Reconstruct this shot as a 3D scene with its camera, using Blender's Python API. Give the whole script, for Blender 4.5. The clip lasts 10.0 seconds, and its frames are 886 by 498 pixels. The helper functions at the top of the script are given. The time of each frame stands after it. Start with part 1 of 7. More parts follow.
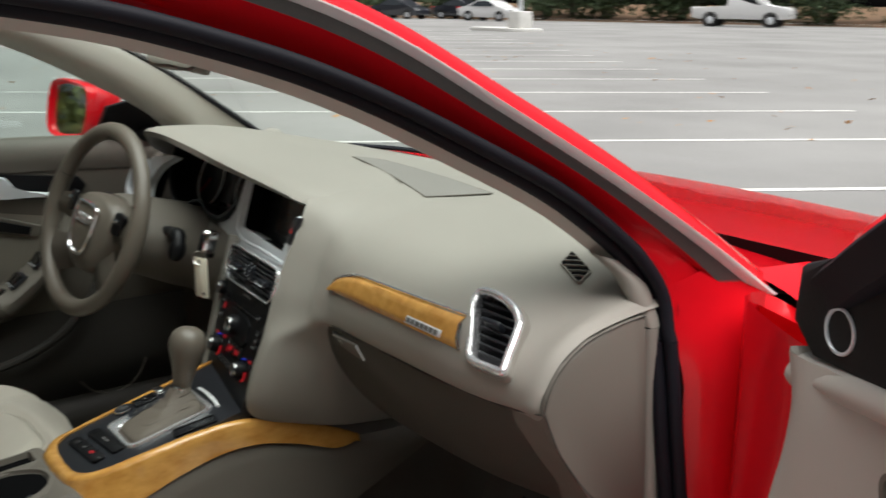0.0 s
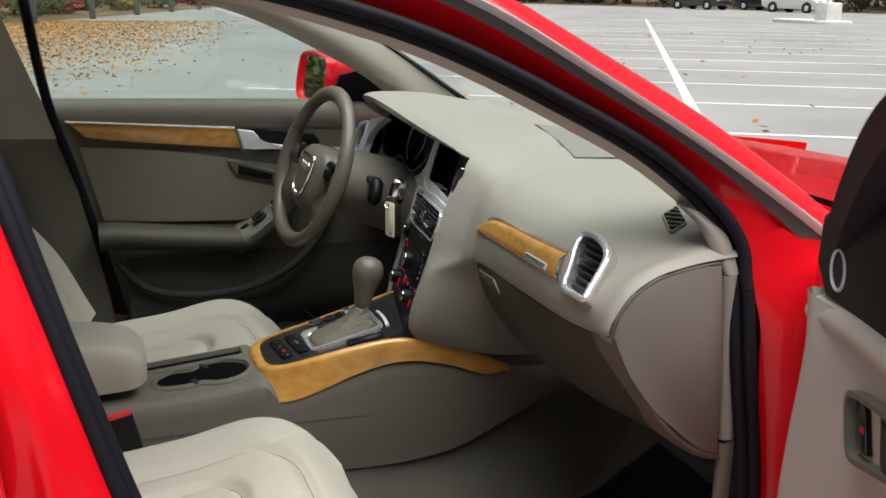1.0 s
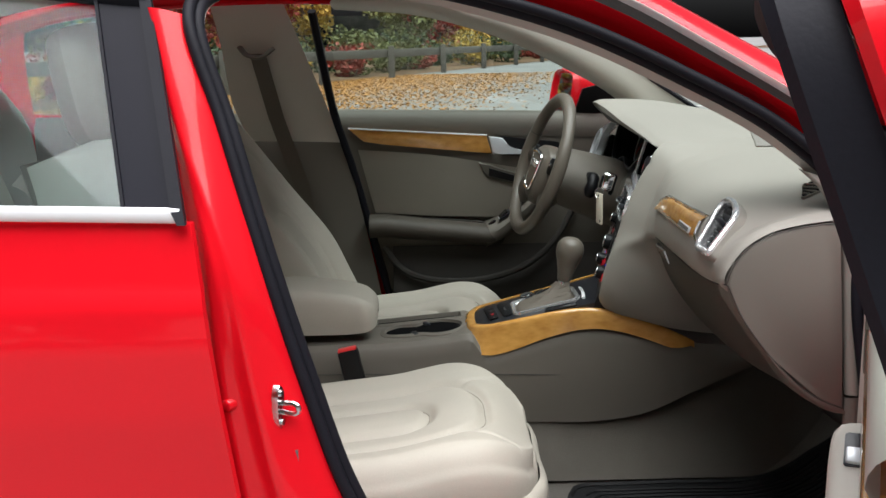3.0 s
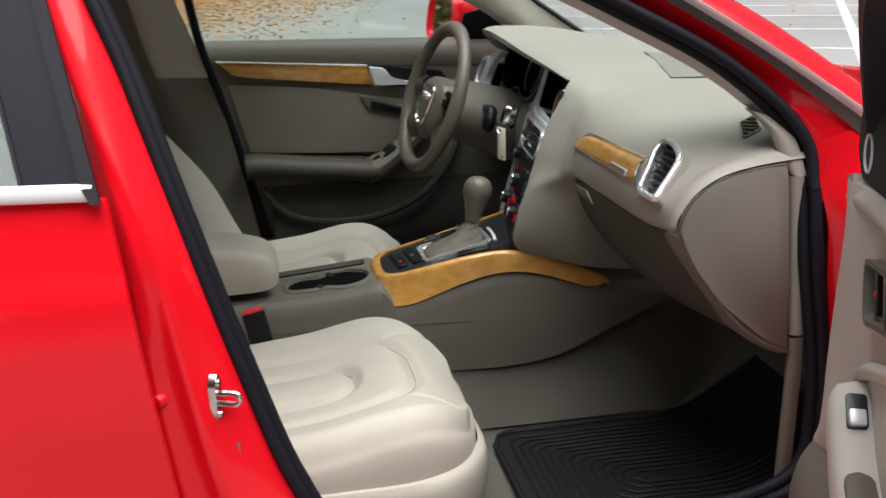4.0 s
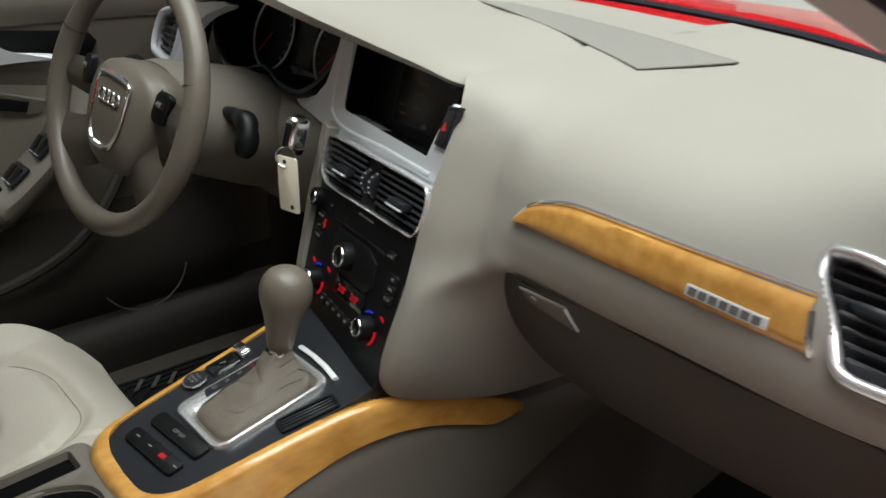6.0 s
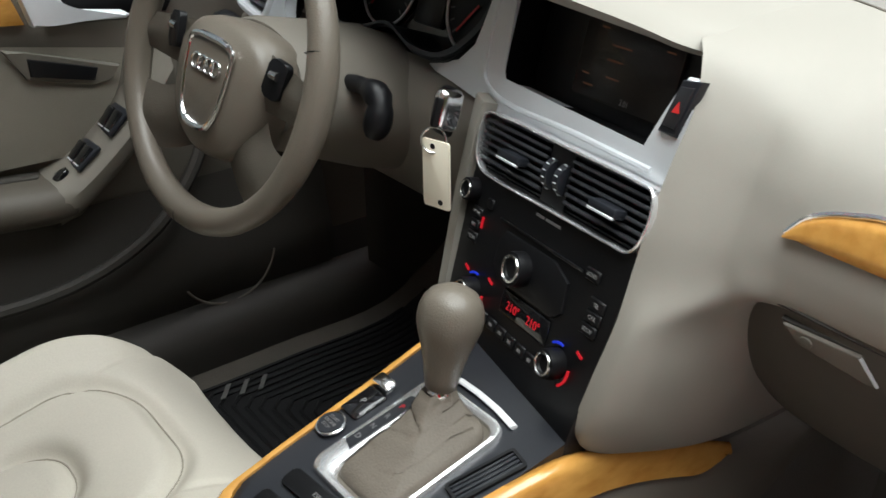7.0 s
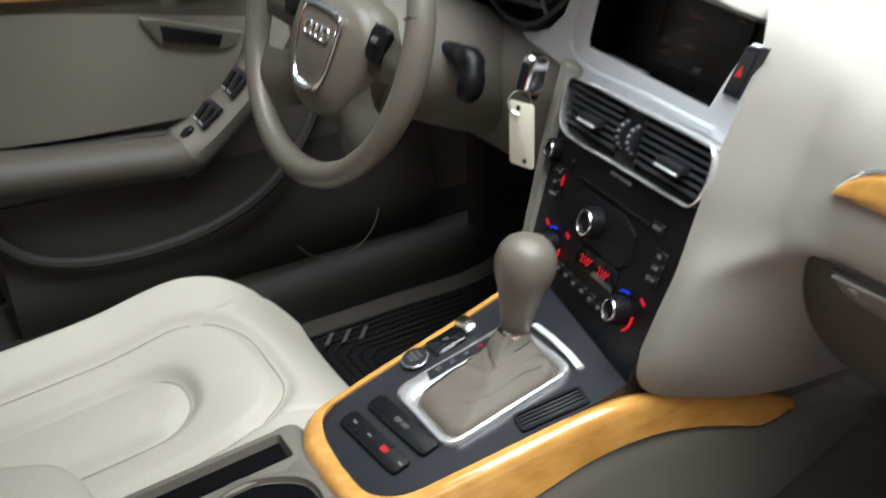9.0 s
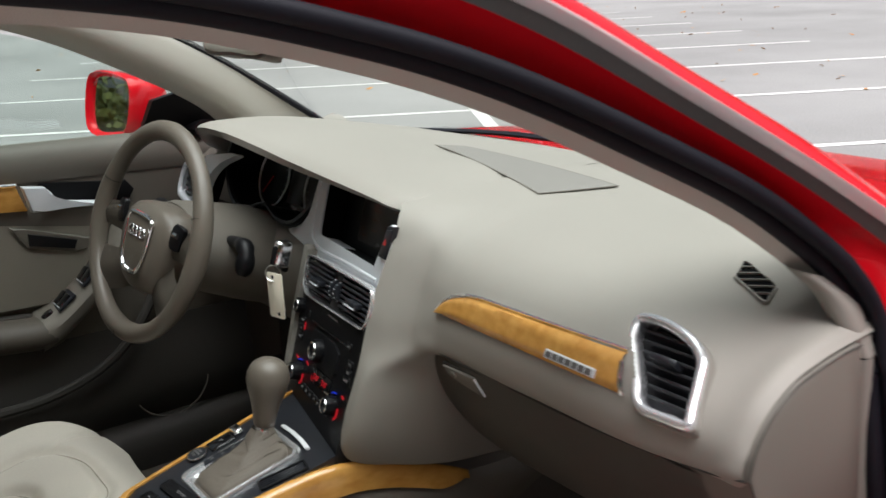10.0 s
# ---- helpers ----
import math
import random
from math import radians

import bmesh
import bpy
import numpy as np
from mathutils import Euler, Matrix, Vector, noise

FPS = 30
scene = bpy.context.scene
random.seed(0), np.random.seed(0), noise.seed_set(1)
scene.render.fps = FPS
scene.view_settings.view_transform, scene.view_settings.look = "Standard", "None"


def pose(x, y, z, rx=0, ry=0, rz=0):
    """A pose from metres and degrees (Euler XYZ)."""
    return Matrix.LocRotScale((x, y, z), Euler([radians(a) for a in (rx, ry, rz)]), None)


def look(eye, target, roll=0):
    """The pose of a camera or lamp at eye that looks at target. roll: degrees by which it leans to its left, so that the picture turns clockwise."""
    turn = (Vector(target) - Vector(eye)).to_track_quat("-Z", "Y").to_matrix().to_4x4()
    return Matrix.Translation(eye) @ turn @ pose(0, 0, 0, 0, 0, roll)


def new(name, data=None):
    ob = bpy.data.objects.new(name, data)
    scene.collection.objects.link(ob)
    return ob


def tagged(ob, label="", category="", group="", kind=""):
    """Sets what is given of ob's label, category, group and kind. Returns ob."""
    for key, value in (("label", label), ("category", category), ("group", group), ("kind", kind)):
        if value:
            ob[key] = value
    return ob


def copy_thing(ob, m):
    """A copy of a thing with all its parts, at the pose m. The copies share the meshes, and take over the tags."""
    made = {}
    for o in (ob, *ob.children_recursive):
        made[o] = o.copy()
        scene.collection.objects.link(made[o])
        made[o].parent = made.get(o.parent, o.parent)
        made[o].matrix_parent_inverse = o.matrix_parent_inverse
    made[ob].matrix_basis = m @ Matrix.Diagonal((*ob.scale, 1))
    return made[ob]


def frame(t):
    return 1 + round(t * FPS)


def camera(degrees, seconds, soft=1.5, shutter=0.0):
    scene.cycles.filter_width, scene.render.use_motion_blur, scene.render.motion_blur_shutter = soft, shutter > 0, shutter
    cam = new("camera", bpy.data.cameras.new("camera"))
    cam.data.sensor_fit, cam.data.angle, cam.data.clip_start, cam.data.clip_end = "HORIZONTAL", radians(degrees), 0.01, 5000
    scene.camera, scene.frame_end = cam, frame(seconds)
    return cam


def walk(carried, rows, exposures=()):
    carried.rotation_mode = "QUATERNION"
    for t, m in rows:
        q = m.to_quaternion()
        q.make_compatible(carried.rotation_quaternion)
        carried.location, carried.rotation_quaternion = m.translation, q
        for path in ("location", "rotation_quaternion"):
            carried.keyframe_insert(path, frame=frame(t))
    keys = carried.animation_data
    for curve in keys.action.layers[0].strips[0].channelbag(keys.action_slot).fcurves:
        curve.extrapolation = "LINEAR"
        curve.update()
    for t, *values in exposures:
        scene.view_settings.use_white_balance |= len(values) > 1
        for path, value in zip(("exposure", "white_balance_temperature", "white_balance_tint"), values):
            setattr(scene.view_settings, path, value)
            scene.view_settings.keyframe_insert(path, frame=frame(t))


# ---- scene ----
cam = camera(48.0, 10.0, 1.5, 0.25)
PATH = [
    (0, (1.544, -0.208, 1.301), (-0.009, 0.956, 0.818), 0.6),
    (0.5, (1.677, -0.121, 1.295), (-0.106, 0.643, 0.808), -0.3),
    (1, (1.864, -0.122, 1.288), (0.049, 0.548, 0.78), 0.8),
    (1.5, (2.0, -0.089, 1.256), (0.163, 0.46, 0.687), 0.9),
    (2, (2.089, -0.019, 1.228), (0.188, 0.292, 0.688), -0.1),
    (2.2, (2.107, 0.038, 1.222), (0.175, 0.225, 0.74), -1.0),
    (3.3, (2.224, 0.092, 1.2), (0.269, 0.092, 0.778), -1.6),
    (3.5, (2.184, 0.064, 1.21), (0.25, 0.12, 0.703), -2.1),
    (4, (2.057, -0.057, 1.242), (0.176, 0.291, 0.66), -1.6),
    (4.5, (1.854, -0.134, 1.247), (0.067, 0.533, 0.646), -0.4),
    (5, (1.555, -0.122, 1.248), (-0.121, 0.802, 0.667), 0.6),
    (5.2, (1.423, -0.12, 1.252), (-0.197, 0.897, 0.666), 0.8),
    (6.3, (0.813, -0.081, 1.246), (-0.594, 1.024, 0.353), -0.7),
    (6.5, (0.747, -0.072, 1.232), (-0.659, 1.01, 0.308), -0.9),
    (7, (0.641, -0.065, 1.203), (-0.792, 0.991, 0.292), -1.0),
    (7.5, (0.619, -0.08, 1.194), (-0.85, 0.933, 0.29), -1.0),
    (8, (0.624, -0.082, 1.198), (-0.834, 0.805, 0.155), -2.0),
    (8.5, (0.644, -0.082, 1.203), (-0.816, 0.701, 0.082), -2.8),
    (9, (0.734, -0.085, 1.213), (-0.814, 0.766, 0.275), -2.4),
    (9.5, (0.976, -0.125, 1.267), (-0.609, 0.906, 0.616), -2.6),
    (10, (1.264, -0.152, 1.299), (-0.312, 0.95, 0.752), -2.5),
]
from mathutils.bvhtree import BVHTree

SKY, SUN, EXPOSURE = 0.042, 3.7, 0.74
LOOKS = [(0.0, -0.1, 6390, 9), (0.5, 0.0, 6390, 9), (1.0, 0.03, 6390, 9), (2.0, 0.13, 6140, 11), (3.5, 0.06, 6240, 11), (5.2, 0.17, 6340, 10), (6.3, 0.16, 6340, 12), (6.6, 0.27, 6290, 13), (7.0, 0.57, 6240, 13), (7.5, 0.25, 6340, 14), (8.2, 0.85, 6090, 14), (9.0, 0.85, 6040, 13), (9.5, 0.5, 6040, 16), (10.0, 0.1, 6240, 13)]
walk(cam, [(t, look(eye, target, roll)) for t, eye, target, roll in PATH], exposures=[(t, EXPOSURE + e, k, tint) for t, e, k, tint in LOOKS])

# ---- world and light ----
world = bpy.data.worlds.new("overcast_sky")
scene.world = world
world.use_nodes = True
wn = world.node_tree
wn.nodes.clear()
sky = wn.nodes.new("ShaderNodeTexSky")
sky.sky_type = "NISHITA"
sky.sun_disc = False
sky.sun_elevation, sky.sun_rotation = radians(72), radians(105)
sky.dust_density, sky.ozone_density = 8.0, 0.5
fade = wn.nodes.new("ShaderNodeHueSaturation")
fade.inputs["Saturation"].default_value = 0.22
fade.inputs["Value"].default_value = 1.0
back = wn.nodes.new("ShaderNodeBackground")
back.inputs["Strength"].default_value = SKY
wout = wn.nodes.new("ShaderNodeOutputWorld")
wn.links.new(sky.outputs[0], fade.inputs["Color"])
wn.links.new(fade.outputs[0], back.inputs["Color"])
wn.links.new(back.outputs[0], wout.inputs["Surface"])
sun_data = bpy.data.lights.new("sun", "SUN")
sun_data.energy, sun_data.angle, sun_data.color = SUN, radians(72), (1.0, 0.98, 0.95)
sun = new("sun", sun_data)
sun.matrix_basis = look((1.5, 1.2, 8), (0, 0, 0))


# ---- materials ----
def surface(name, color, rough=0.5, metal=0.0, coat=0.0, grain=0.0, grain_scale=200.0, stain=0.0, stain_scale=3.0, spec=0.5, sheen=0.0, second=None, stretch=(1, 1, 1)):
    """A principled surface with stains at a large scale and grain with relief at a small one."""
    m = bpy.data.materials.new(name)
    m.use_nodes = True
    t = m.node_tree
    b = t.nodes["Principled BSDF"]
    b.inputs["Roughness"].default_value = rough
    b.inputs["Metallic"].default_value = metal
    b.inputs["Coat Weight"].default_value = coat
    b.inputs["Coat Roughness"].default_value = 0.04
    b.inputs["Specular IOR Level"].default_value = spec
    b.inputs["Sheen Weight"].default_value = sheen
    where = t.nodes.new("ShaderNodeTexCoord")
    mapping = t.nodes.new("ShaderNodeMapping")
    mapping.inputs["Scale"].default_value = stretch
    t.links.new(where.outputs["Object"], mapping.inputs["Vector"])
    big = t.nodes.new("ShaderNodeTexNoise")
    big.inputs["Scale"].default_value, big.inputs["Detail"].default_value = stain_scale, 5
    fine = t.nodes.new("ShaderNodeTexNoise")
    fine.inputs["Scale"].default_value, fine.inputs["Detail"].default_value = grain_scale, 3
    for n in (big, fine):
        t.links.new(mapping.outputs[0], n.inputs["Vector"])
    add = t.nodes.new("ShaderNodeMix")
    add.inputs["Factor"].default_value = 0.4
    t.links.new(big.outputs[0], add.inputs[2])
    t.links.new(fine.outputs[0], add.inputs[3])
    ramp = t.nodes.new("ShaderNodeValToRGB")
    low = second or tuple(c * (1 - stain) for c in color)
    ramp.color_ramp.elements[0].position, ramp.color_ramp.elements[1].position = 0.36, 0.62
    ramp.color_ramp.elements[0].color = (*low, 1)
    ramp.color_ramp.elements[1].color = (*color, 1)
    t.links.new(add.outputs[0], ramp.inputs[0])
    t.links.new(ramp.outputs[0], b.inputs["Base Color"])
    if grain:
        bump = t.nodes.new("ShaderNodeBump")
        bump.inputs["Strength"].default_value, bump.inputs["Distance"].default_value = grain, 0.001
        t.links.new(fine.outputs[0], bump.inputs["Height"])
        t.links.new(bump.outputs[0], b.inputs["Normal"])
    return m


def glass(name, tint, gloss=1.0, base=0.05):
    m = bpy.data.materials.new(name)
    m.use_nodes = True
    t = m.node_tree
    t.nodes.clear()
    clear = t.nodes.new("ShaderNodeBsdfTransparent")
    clear.inputs[0].default_value = (*tint, 1)
    shine = t.nodes.new("ShaderNodeBsdfGlossy")
    shine.inputs["Roughness"].default_value = 0.02
    shine.inputs[0].default_value = (gloss, gloss, gloss, 1)
    face = t.nodes.new("ShaderNodeLayerWeight")
    power = t.nodes.new("ShaderNodeMath")
    power.operation = "POWER"
    power.inputs[1].default_value = 5.0
    fres = t.nodes.new("ShaderNodeMath")
    fres.operation, fres.use_clamp = "MULTIPLY_ADD", True
    fres.inputs[1].default_value, fres.inputs[2].default_value = 0.9 * gloss, base
    t.links.new(face.outputs["Facing"], power.inputs[0])
    t.links.new(power.outputs[0], fres.inputs[0])
    mix = t.nodes.new("ShaderNodeMixShader")
    o = t.nodes.new("ShaderNodeOutputMaterial")
    t.links.new(fres.outputs[0], mix.inputs[0])
    t.links.new(clear.outputs[0], mix.inputs[1])
    t.links.new(shine.outputs[0], mix.inputs[2])
    t.links.new(mix.outputs[0], o.inputs[0])
    return m


def glow(name, color, power):
    m = bpy.data.materials.new(name)
    m.use_nodes = True
    b = m.node_tree.nodes["Principled BSDF"]
    b.inputs["Base Color"].default_value = (*[c * 0.06 for c in color], 1)
    b.inputs["Emission Color"].default_value = (*color, 1)
    b.inputs["Emission Strength"].default_value = power
    return m


def plain_wood(name, a, b_, rough, scale):
    """Golden veneer: bands of grain bent by noise, under a clear coat."""
    m = surface(name, a, rough, coat=0.8, stain_scale=scale, grain_scale=90, second=b_, stretch=(1, 0.45, 1))
    t = m.node_tree
    ramp = [n for n in t.nodes if n.type == "VALTORGB"][0]
    e = ramp.color_ramp.elements.new(0.48)
    e.color = (*[(p + q) / 2 for p, q in zip(a, b_)], 1)
    return m


red = surface("red_paint", (0.78, 0.006, 0.015), 0.26, coat=0.45, spec=0.2, stain=0.06, stain_scale=2.0, grain_scale=900)
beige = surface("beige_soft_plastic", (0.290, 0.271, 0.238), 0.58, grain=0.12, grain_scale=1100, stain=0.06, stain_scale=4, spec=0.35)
# Pad beige darkened, since these faces tilt away from the light.
dash_shaded = surface("dash_beige_shaded", (0.165, 0.150, 0.127), 0.6, grain=0.2, grain_scale=900, stain=0.06, stain_scale=5, spec=0.3)
# Pad's beige again, darkened to stand for dimmer light low in the cabin.
beige_dim = surface("beige_plastic_dimmed", (0.150, 0.134, 0.112), 0.56, grain=0.3, grain_scale=800, stain=0.06, stain_scale=5, spec=0.35)
leather = surface("cream_leather", (0.462, 0.427, 0.364), 0.56, grain=0.25, grain_scale=420, stain=0.09, stain_scale=6, spec=0.35)
leather_dark = surface("taupe_leather", (0.128, 0.110, 0.088), 0.36, grain=0.4, grain_scale=500, stain=0.08, stain_scale=8, spec=0.45)
gaiter_leather = surface("soft_taupe_leather", (0.140, 0.119, 0.096), 0.6, grain=0.6, grain_scale=420, stain=0.12, stain_scale=30, spec=0.3)
headliner_cloth = surface("pale_headliner_cloth", (0.55, 0.53, 0.48), 0.95, grain=0.5, grain_scale=900, stain=0.04, sheen=0.2)
pillar_trim = surface("pale_pillar_trim", (0.52, 0.495, 0.44), 0.7, grain=0.3, grain_scale=800, stain=0.04)
carpet = surface("taupe_carpet", (0.115, 0.102, 0.085), 0.95, grain=1.0, grain_scale=520, stain=0.18, stain_scale=9, sheen=0.3)
veneer = plain_wood("golden_wood_veneer", (0.66, 0.345, 0.085), (0.50, 0.235, 0.048), 0.2, 60)
speaker_cloth = surface("beige_speaker_mesh", (0.21, 0.198, 0.178), 0.75, grain=0.8, grain_scale=900, stain=0.05)
black_plastic = surface("black_plastic", (0.006, 0.006, 0.007), 0.4, spec=0.25, grain=0.15, grain_scale=900, stain=0.2)
well_black = surface("matt_black_lining", (0.003, 0.003, 0.0035), 0.9, spec=0.08, grain=0.1, grain_scale=900, stain=0.2)
seam_thread = surface("cream_seam_thread", (0.24, 0.215, 0.175), 0.7, grain=0.3, grain_scale=900, stain=0.1)
black_gloss = surface("black_gloss", (0.008, 0.008, 0.009), 0.08, coat=0.5)
bezel_black = surface("black_soft_coating", (0.013, 0.0145, 0.019), 0.36, spec=0.5, grain=0.1, grain_scale=1200, stain=0.15)
rubber = surface("dark_rubber_seal", (0.010, 0.010, 0.015), 0.6, spec=0.2, grain=0.15, grain_scale=300, stain=0.2, stain_scale=8)
mat_rubber = surface("black_mat_rubber", (0.010, 0.010, 0.011), 0.65, spec=0.3, grain=0.3, grain_scale=400, stain=0.3)
# Beige trim darkened for the shaded driver's door and lower dashboard.
shaded_trim = surface("beige_trim_shaded", (0.145, 0.131, 0.109), 0.58, grain=0.3, grain_scale=800, stain=0.07, stain_scale=5, spec=0.35)
# Armrest colour darkened further, as little light reaches it.
armrest_shaded = surface("padded_armrest_shaded", (0.068, 0.058, 0.046), 0.55, grain=0.3, grain_scale=700, stain=0.08, stain_scale=6, spec=0.35)
door_cloth = surface("beige_door_insert", (0.355, 0.322, 0.265), 0.6, grain=0.4, grain_scale=500, stain=0.06, stain_scale=5)
# Dark seams and hollows, and the driver's lower trim with shade in its colour.
seam_and_shade = surface("dark_seam_and_shade", (0.040, 0.036, 0.031), 0.65, grain=0.3, grain_scale=700, stain=0.1)
dark_film = surface("dark_pillar_film", (0.007, 0.007, 0.013), 0.4, spec=0.12, stain=0.1)
chrome = surface("polished_chrome", (0.96, 0.96, 0.97), 0.15, metal=1.0)
soft_chrome = surface("soft_chrome", (0.92, 0.92, 0.93), 0.24, metal=0.8)
# Chrome with its sky reflection painted in as near white, hardly metallic.
white_chrome = surface("chrome_sky_white", (0.96, 0.96, 0.97), 0.2, metal=0.1, coat=0.5)
satin = surface("satin_silver", (0.72, 0.75, 0.78), 0.33, metal=0.3, grain=0.05, grain_scale=900, stain=0.04)
steel = surface("bright_steel", (0.75, 0.75, 0.74), 0.22, metal=1.0, stain=0.2, stain_scale=40)
slat_black = surface("black_vent_slat", (0.022, 0.023, 0.027), 0.32, spec=0.6, stain=0.2)
grey_rib = surface("ribbed_grey_rubber", (0.14, 0.135, 0.13), 0.4, stain=0.1, grain=0.2)
screen_dark = surface("dark_screen_glass", (0.016, 0.013, 0.012), 0.3, spec=0.4, stain=0.3)
window_glass = glass("window_glass", (0.86, 0.93, 0.90))
rear_glass = glass("rear_window_glass", (0.80, 0.88, 0.89), 0.5, 0.03)
mirror_glass = surface("mirror_glass", (0.85, 0.9, 0.88), 0.02, metal=1.0)
red_light = glow("red_backlight", (1.0, 0.015, 0.03), 0.2)
blue_light = glow("blue_backlight", (0.02, 0.06, 1.0), 0.2)
amber_text = glow("amber_text", (0.6, 0.22, 0.09), 0.022)
label_white = surface("white_print", (0.17, 0.165, 0.165), 0.5)
# Beige door trim lightened to carry the daylight on the open door.
lit_door_trim = surface("door_trim_lightened", (0.52, 0.492, 0.44), 0.58, grain=0.15, grain_scale=1000, stain=0.07, stain_scale=4, spec=0.35)
red_plastic = surface("red_button_plastic", (0.62, 0.03, 0.03), 0.35)
card = surface("cream_card_tag", (0.82, 0.76, 0.62), 0.5, stain=0.03)
tyre_rubber = surface("tyre_rubber", (0.02, 0.02, 0.02), 0.8, grain=0.3)
asphalt = surface("worn_grey_asphalt", (0.262, 0.258, 0.25), 0.9, grain=0.8, grain_scale=60, stain=0.36, stain_scale=0.3)
line_paint = surface("worn_white_line_paint", (0.72, 0.71, 0.68), 0.8, grain=0.4, grain_scale=50, stain=0.3, stain_scale=6)
leaf_litter = surface("fallen_yellow_leaves", (0.52, 0.25, 0.05), 0.8, second=(0.30, 0.12, 0.03), stain_scale=20, grain_scale=60)
bank_soil = surface("leafy_brown_bank", (0.17, 0.085, 0.04), 0.95, second=(0.08, 0.06, 0.03), stain_scale=1.5, grain=1, grain_scale=20)
bark = surface("grey_bark", (0.12, 0.095, 0.075), 0.9, grain=1, grain_scale=30, stain=0.4, stain_scale=10, stretch=(1, 1, 0.2))
green_dark = surface("dark_green_leaves", (0.045, 0.075, 0.022), 0.7, second=(0.015, 0.03, 0.01), stain_scale=3)
green_olive = surface("olive_leaves", (0.16, 0.16, 0.035), 0.7, second=(0.05, 0.07, 0.02), stain_scale=3)
leaf_red = surface("red_autumn_leaves", (0.36, 0.035, 0.02), 0.7, second=(0.15, 0.03, 0.02), stain_scale=4)
leaf_yellow = surface("yellow_autumn_leaves", (0.55, 0.36, 0.05), 0.7, second=(0.28, 0.2, 0.04), stain_scale=4)
grey_wood = surface("weathered_grey_wood", (0.13, 0.115, 0.10), 0.9, grain=0.8, grain_scale=40, stain=0.4, stain_scale=6)
white_paint = surface("white_car_paint", (0.75, 0.75, 0.75), 0.3, coat=0.8, stain=0.05)
dark_paint = surface("dark_blue_car_paint", (0.02, 0.022, 0.03), 0.3, coat=0.8, stain=0.1)
car_window = surface("dark_car_window", (0.03, 0.035, 0.04), 0.08, coat=0.3)
concrete = surface("painted_white_concrete", (0.68, 0.67, 0.64), 0.85, grain=0.4, grain_scale=30, stain=0.2, stain_scale=3)


# ---- building helpers ----
def thing(name, label, category, m=None, group="", kind=""):
    e = new(name)
    e.empty_display_size = 0.1
    e.matrix_basis = m or Matrix()
    return tagged(e, label, category, group, kind)


def mesh_of(name, bm, material, smooth=40):
    bmesh.ops.recalc_face_normals(bm, faces=bm.faces)
    me = bpy.data.meshes.new(name)
    bm.to_mesh(me)
    bm.free()
    me.materials.append(material)
    if smooth:
        for p in me.polygons:
            p.use_smooth = True
        me.set_sharp_from_angle(angle=radians(smooth))
    return me


def part(name, bm, material, parent, label="", smooth=40):
    ob = new(name, mesh_of(name, bm, material, smooth))
    ob.parent = parent
    if label:
        ob["label"] = label
    return ob


def spline(pts, n):
    """n points evenly along a smooth curve through pts."""
    p = np.array(pts, float)
    if len(p) == 2:
        return p[0] + (p[1] - p[0]) * np.linspace(0, 1, n)[:, None]
    d = np.r_[0, np.cumsum(np.linalg.norm(np.diff(p, axis=0), axis=1) ** 0.5 + 1e-9)]
    tan = np.gradient(p, d, axis=0)
    fine_t = np.linspace(0, d[-1], max(n * 6, 60))
    i = np.clip(np.searchsorted(d, fine_t, side="right") - 1, 0, len(d) - 2)
    h = (d[i + 1] - d[i])[:, None]
    s = ((fine_t - d[i]) / (d[i + 1] - d[i]))[:, None]
    f = (2 * s**3 - 3 * s**2 + 1) * p[i] + (s**3 - 2 * s**2 + s) * h * tan[i] + (3 * s**2 - 2 * s**3) * p[i + 1] + (s**3 - s**2) * h * tan[i + 1]
    run = np.r_[0, np.cumsum(np.linalg.norm(np.diff(f, axis=0), axis=1))]
    want = np.linspace(0, run[-1], n)
    return np.stack([np.interp(want, run, f[:, k]) for k in range(3)], 1)


def grid(rows, close=False, cap=False, bm=None):
    """Faces between rows of points; close: each row is a ring."""
    bm = bm or bmesh.new()
    vs = [[bm.verts.new(p) for p in row] for row in rows]
    for a, b in zip(vs, vs[1:]):
        n = len(a)
        for k in range(n if close else n - 1):
            try:
                bm.faces.new((a[k], a[(k + 1) % n], b[(k + 1) % n], b[k]))
            except ValueError:
                pass
    if cap:
        bm.faces.new(vs[0][::-1])
        bm.faces.new(vs[-1])
    return bm


def sheet(ctrl, nu, nv, thick=0.0, close=False, bm=None):
    """A smooth surface through rows of control points."""
    rows = np.array([spline(r, nv) for r in ctrl])
    cols = np.array([spline(rows[:, k], nu) for k in range(nv)])
    out = grid(np.swapaxes(cols, 0, 1), close, bm=bm)
    if thick:
        bmesh.ops.solidify(out, geom=out.faces[:], thickness=thick)
    return out


def tube(pts, r, n=10, closed=False, cap=True, flat=1.0, bm=None):
    """A round bar along pts; r may change along it."""
    p = np.array(pts, float)
    m = len(p)
    rad = np.broadcast_to(np.array(r, float), (m,))
    if closed:
        tan = np.roll(p, -1, 0) - np.roll(p, 1, 0)
    else:
        tan = np.gradient(p, axis=0)
    tan /= np.linalg.norm(tan, axis=1)[:, None] + 1e-12
    side = np.cross(tan[0], (0.13, 0.21, 0.97))
    rows = []
    for k in range(m):
        side = side - tan[k] * (side @ tan[k])
        side /= np.linalg.norm(side) + 1e-12
        up = np.cross(tan[k], side)
        a = np.linspace(0, 2 * np.pi, n, endpoint=False)[:, None]
        rows.append(p[k] + rad[k] * (np.cos(a) * side + flat * np.sin(a) * up))
    if closed:
        rows.append(rows[0])
    out = grid(rows, True, cap and not closed, bm)
    if closed:
        bmesh.ops.remove_doubles(out, verts=out.verts, dist=1e-6)
    return out


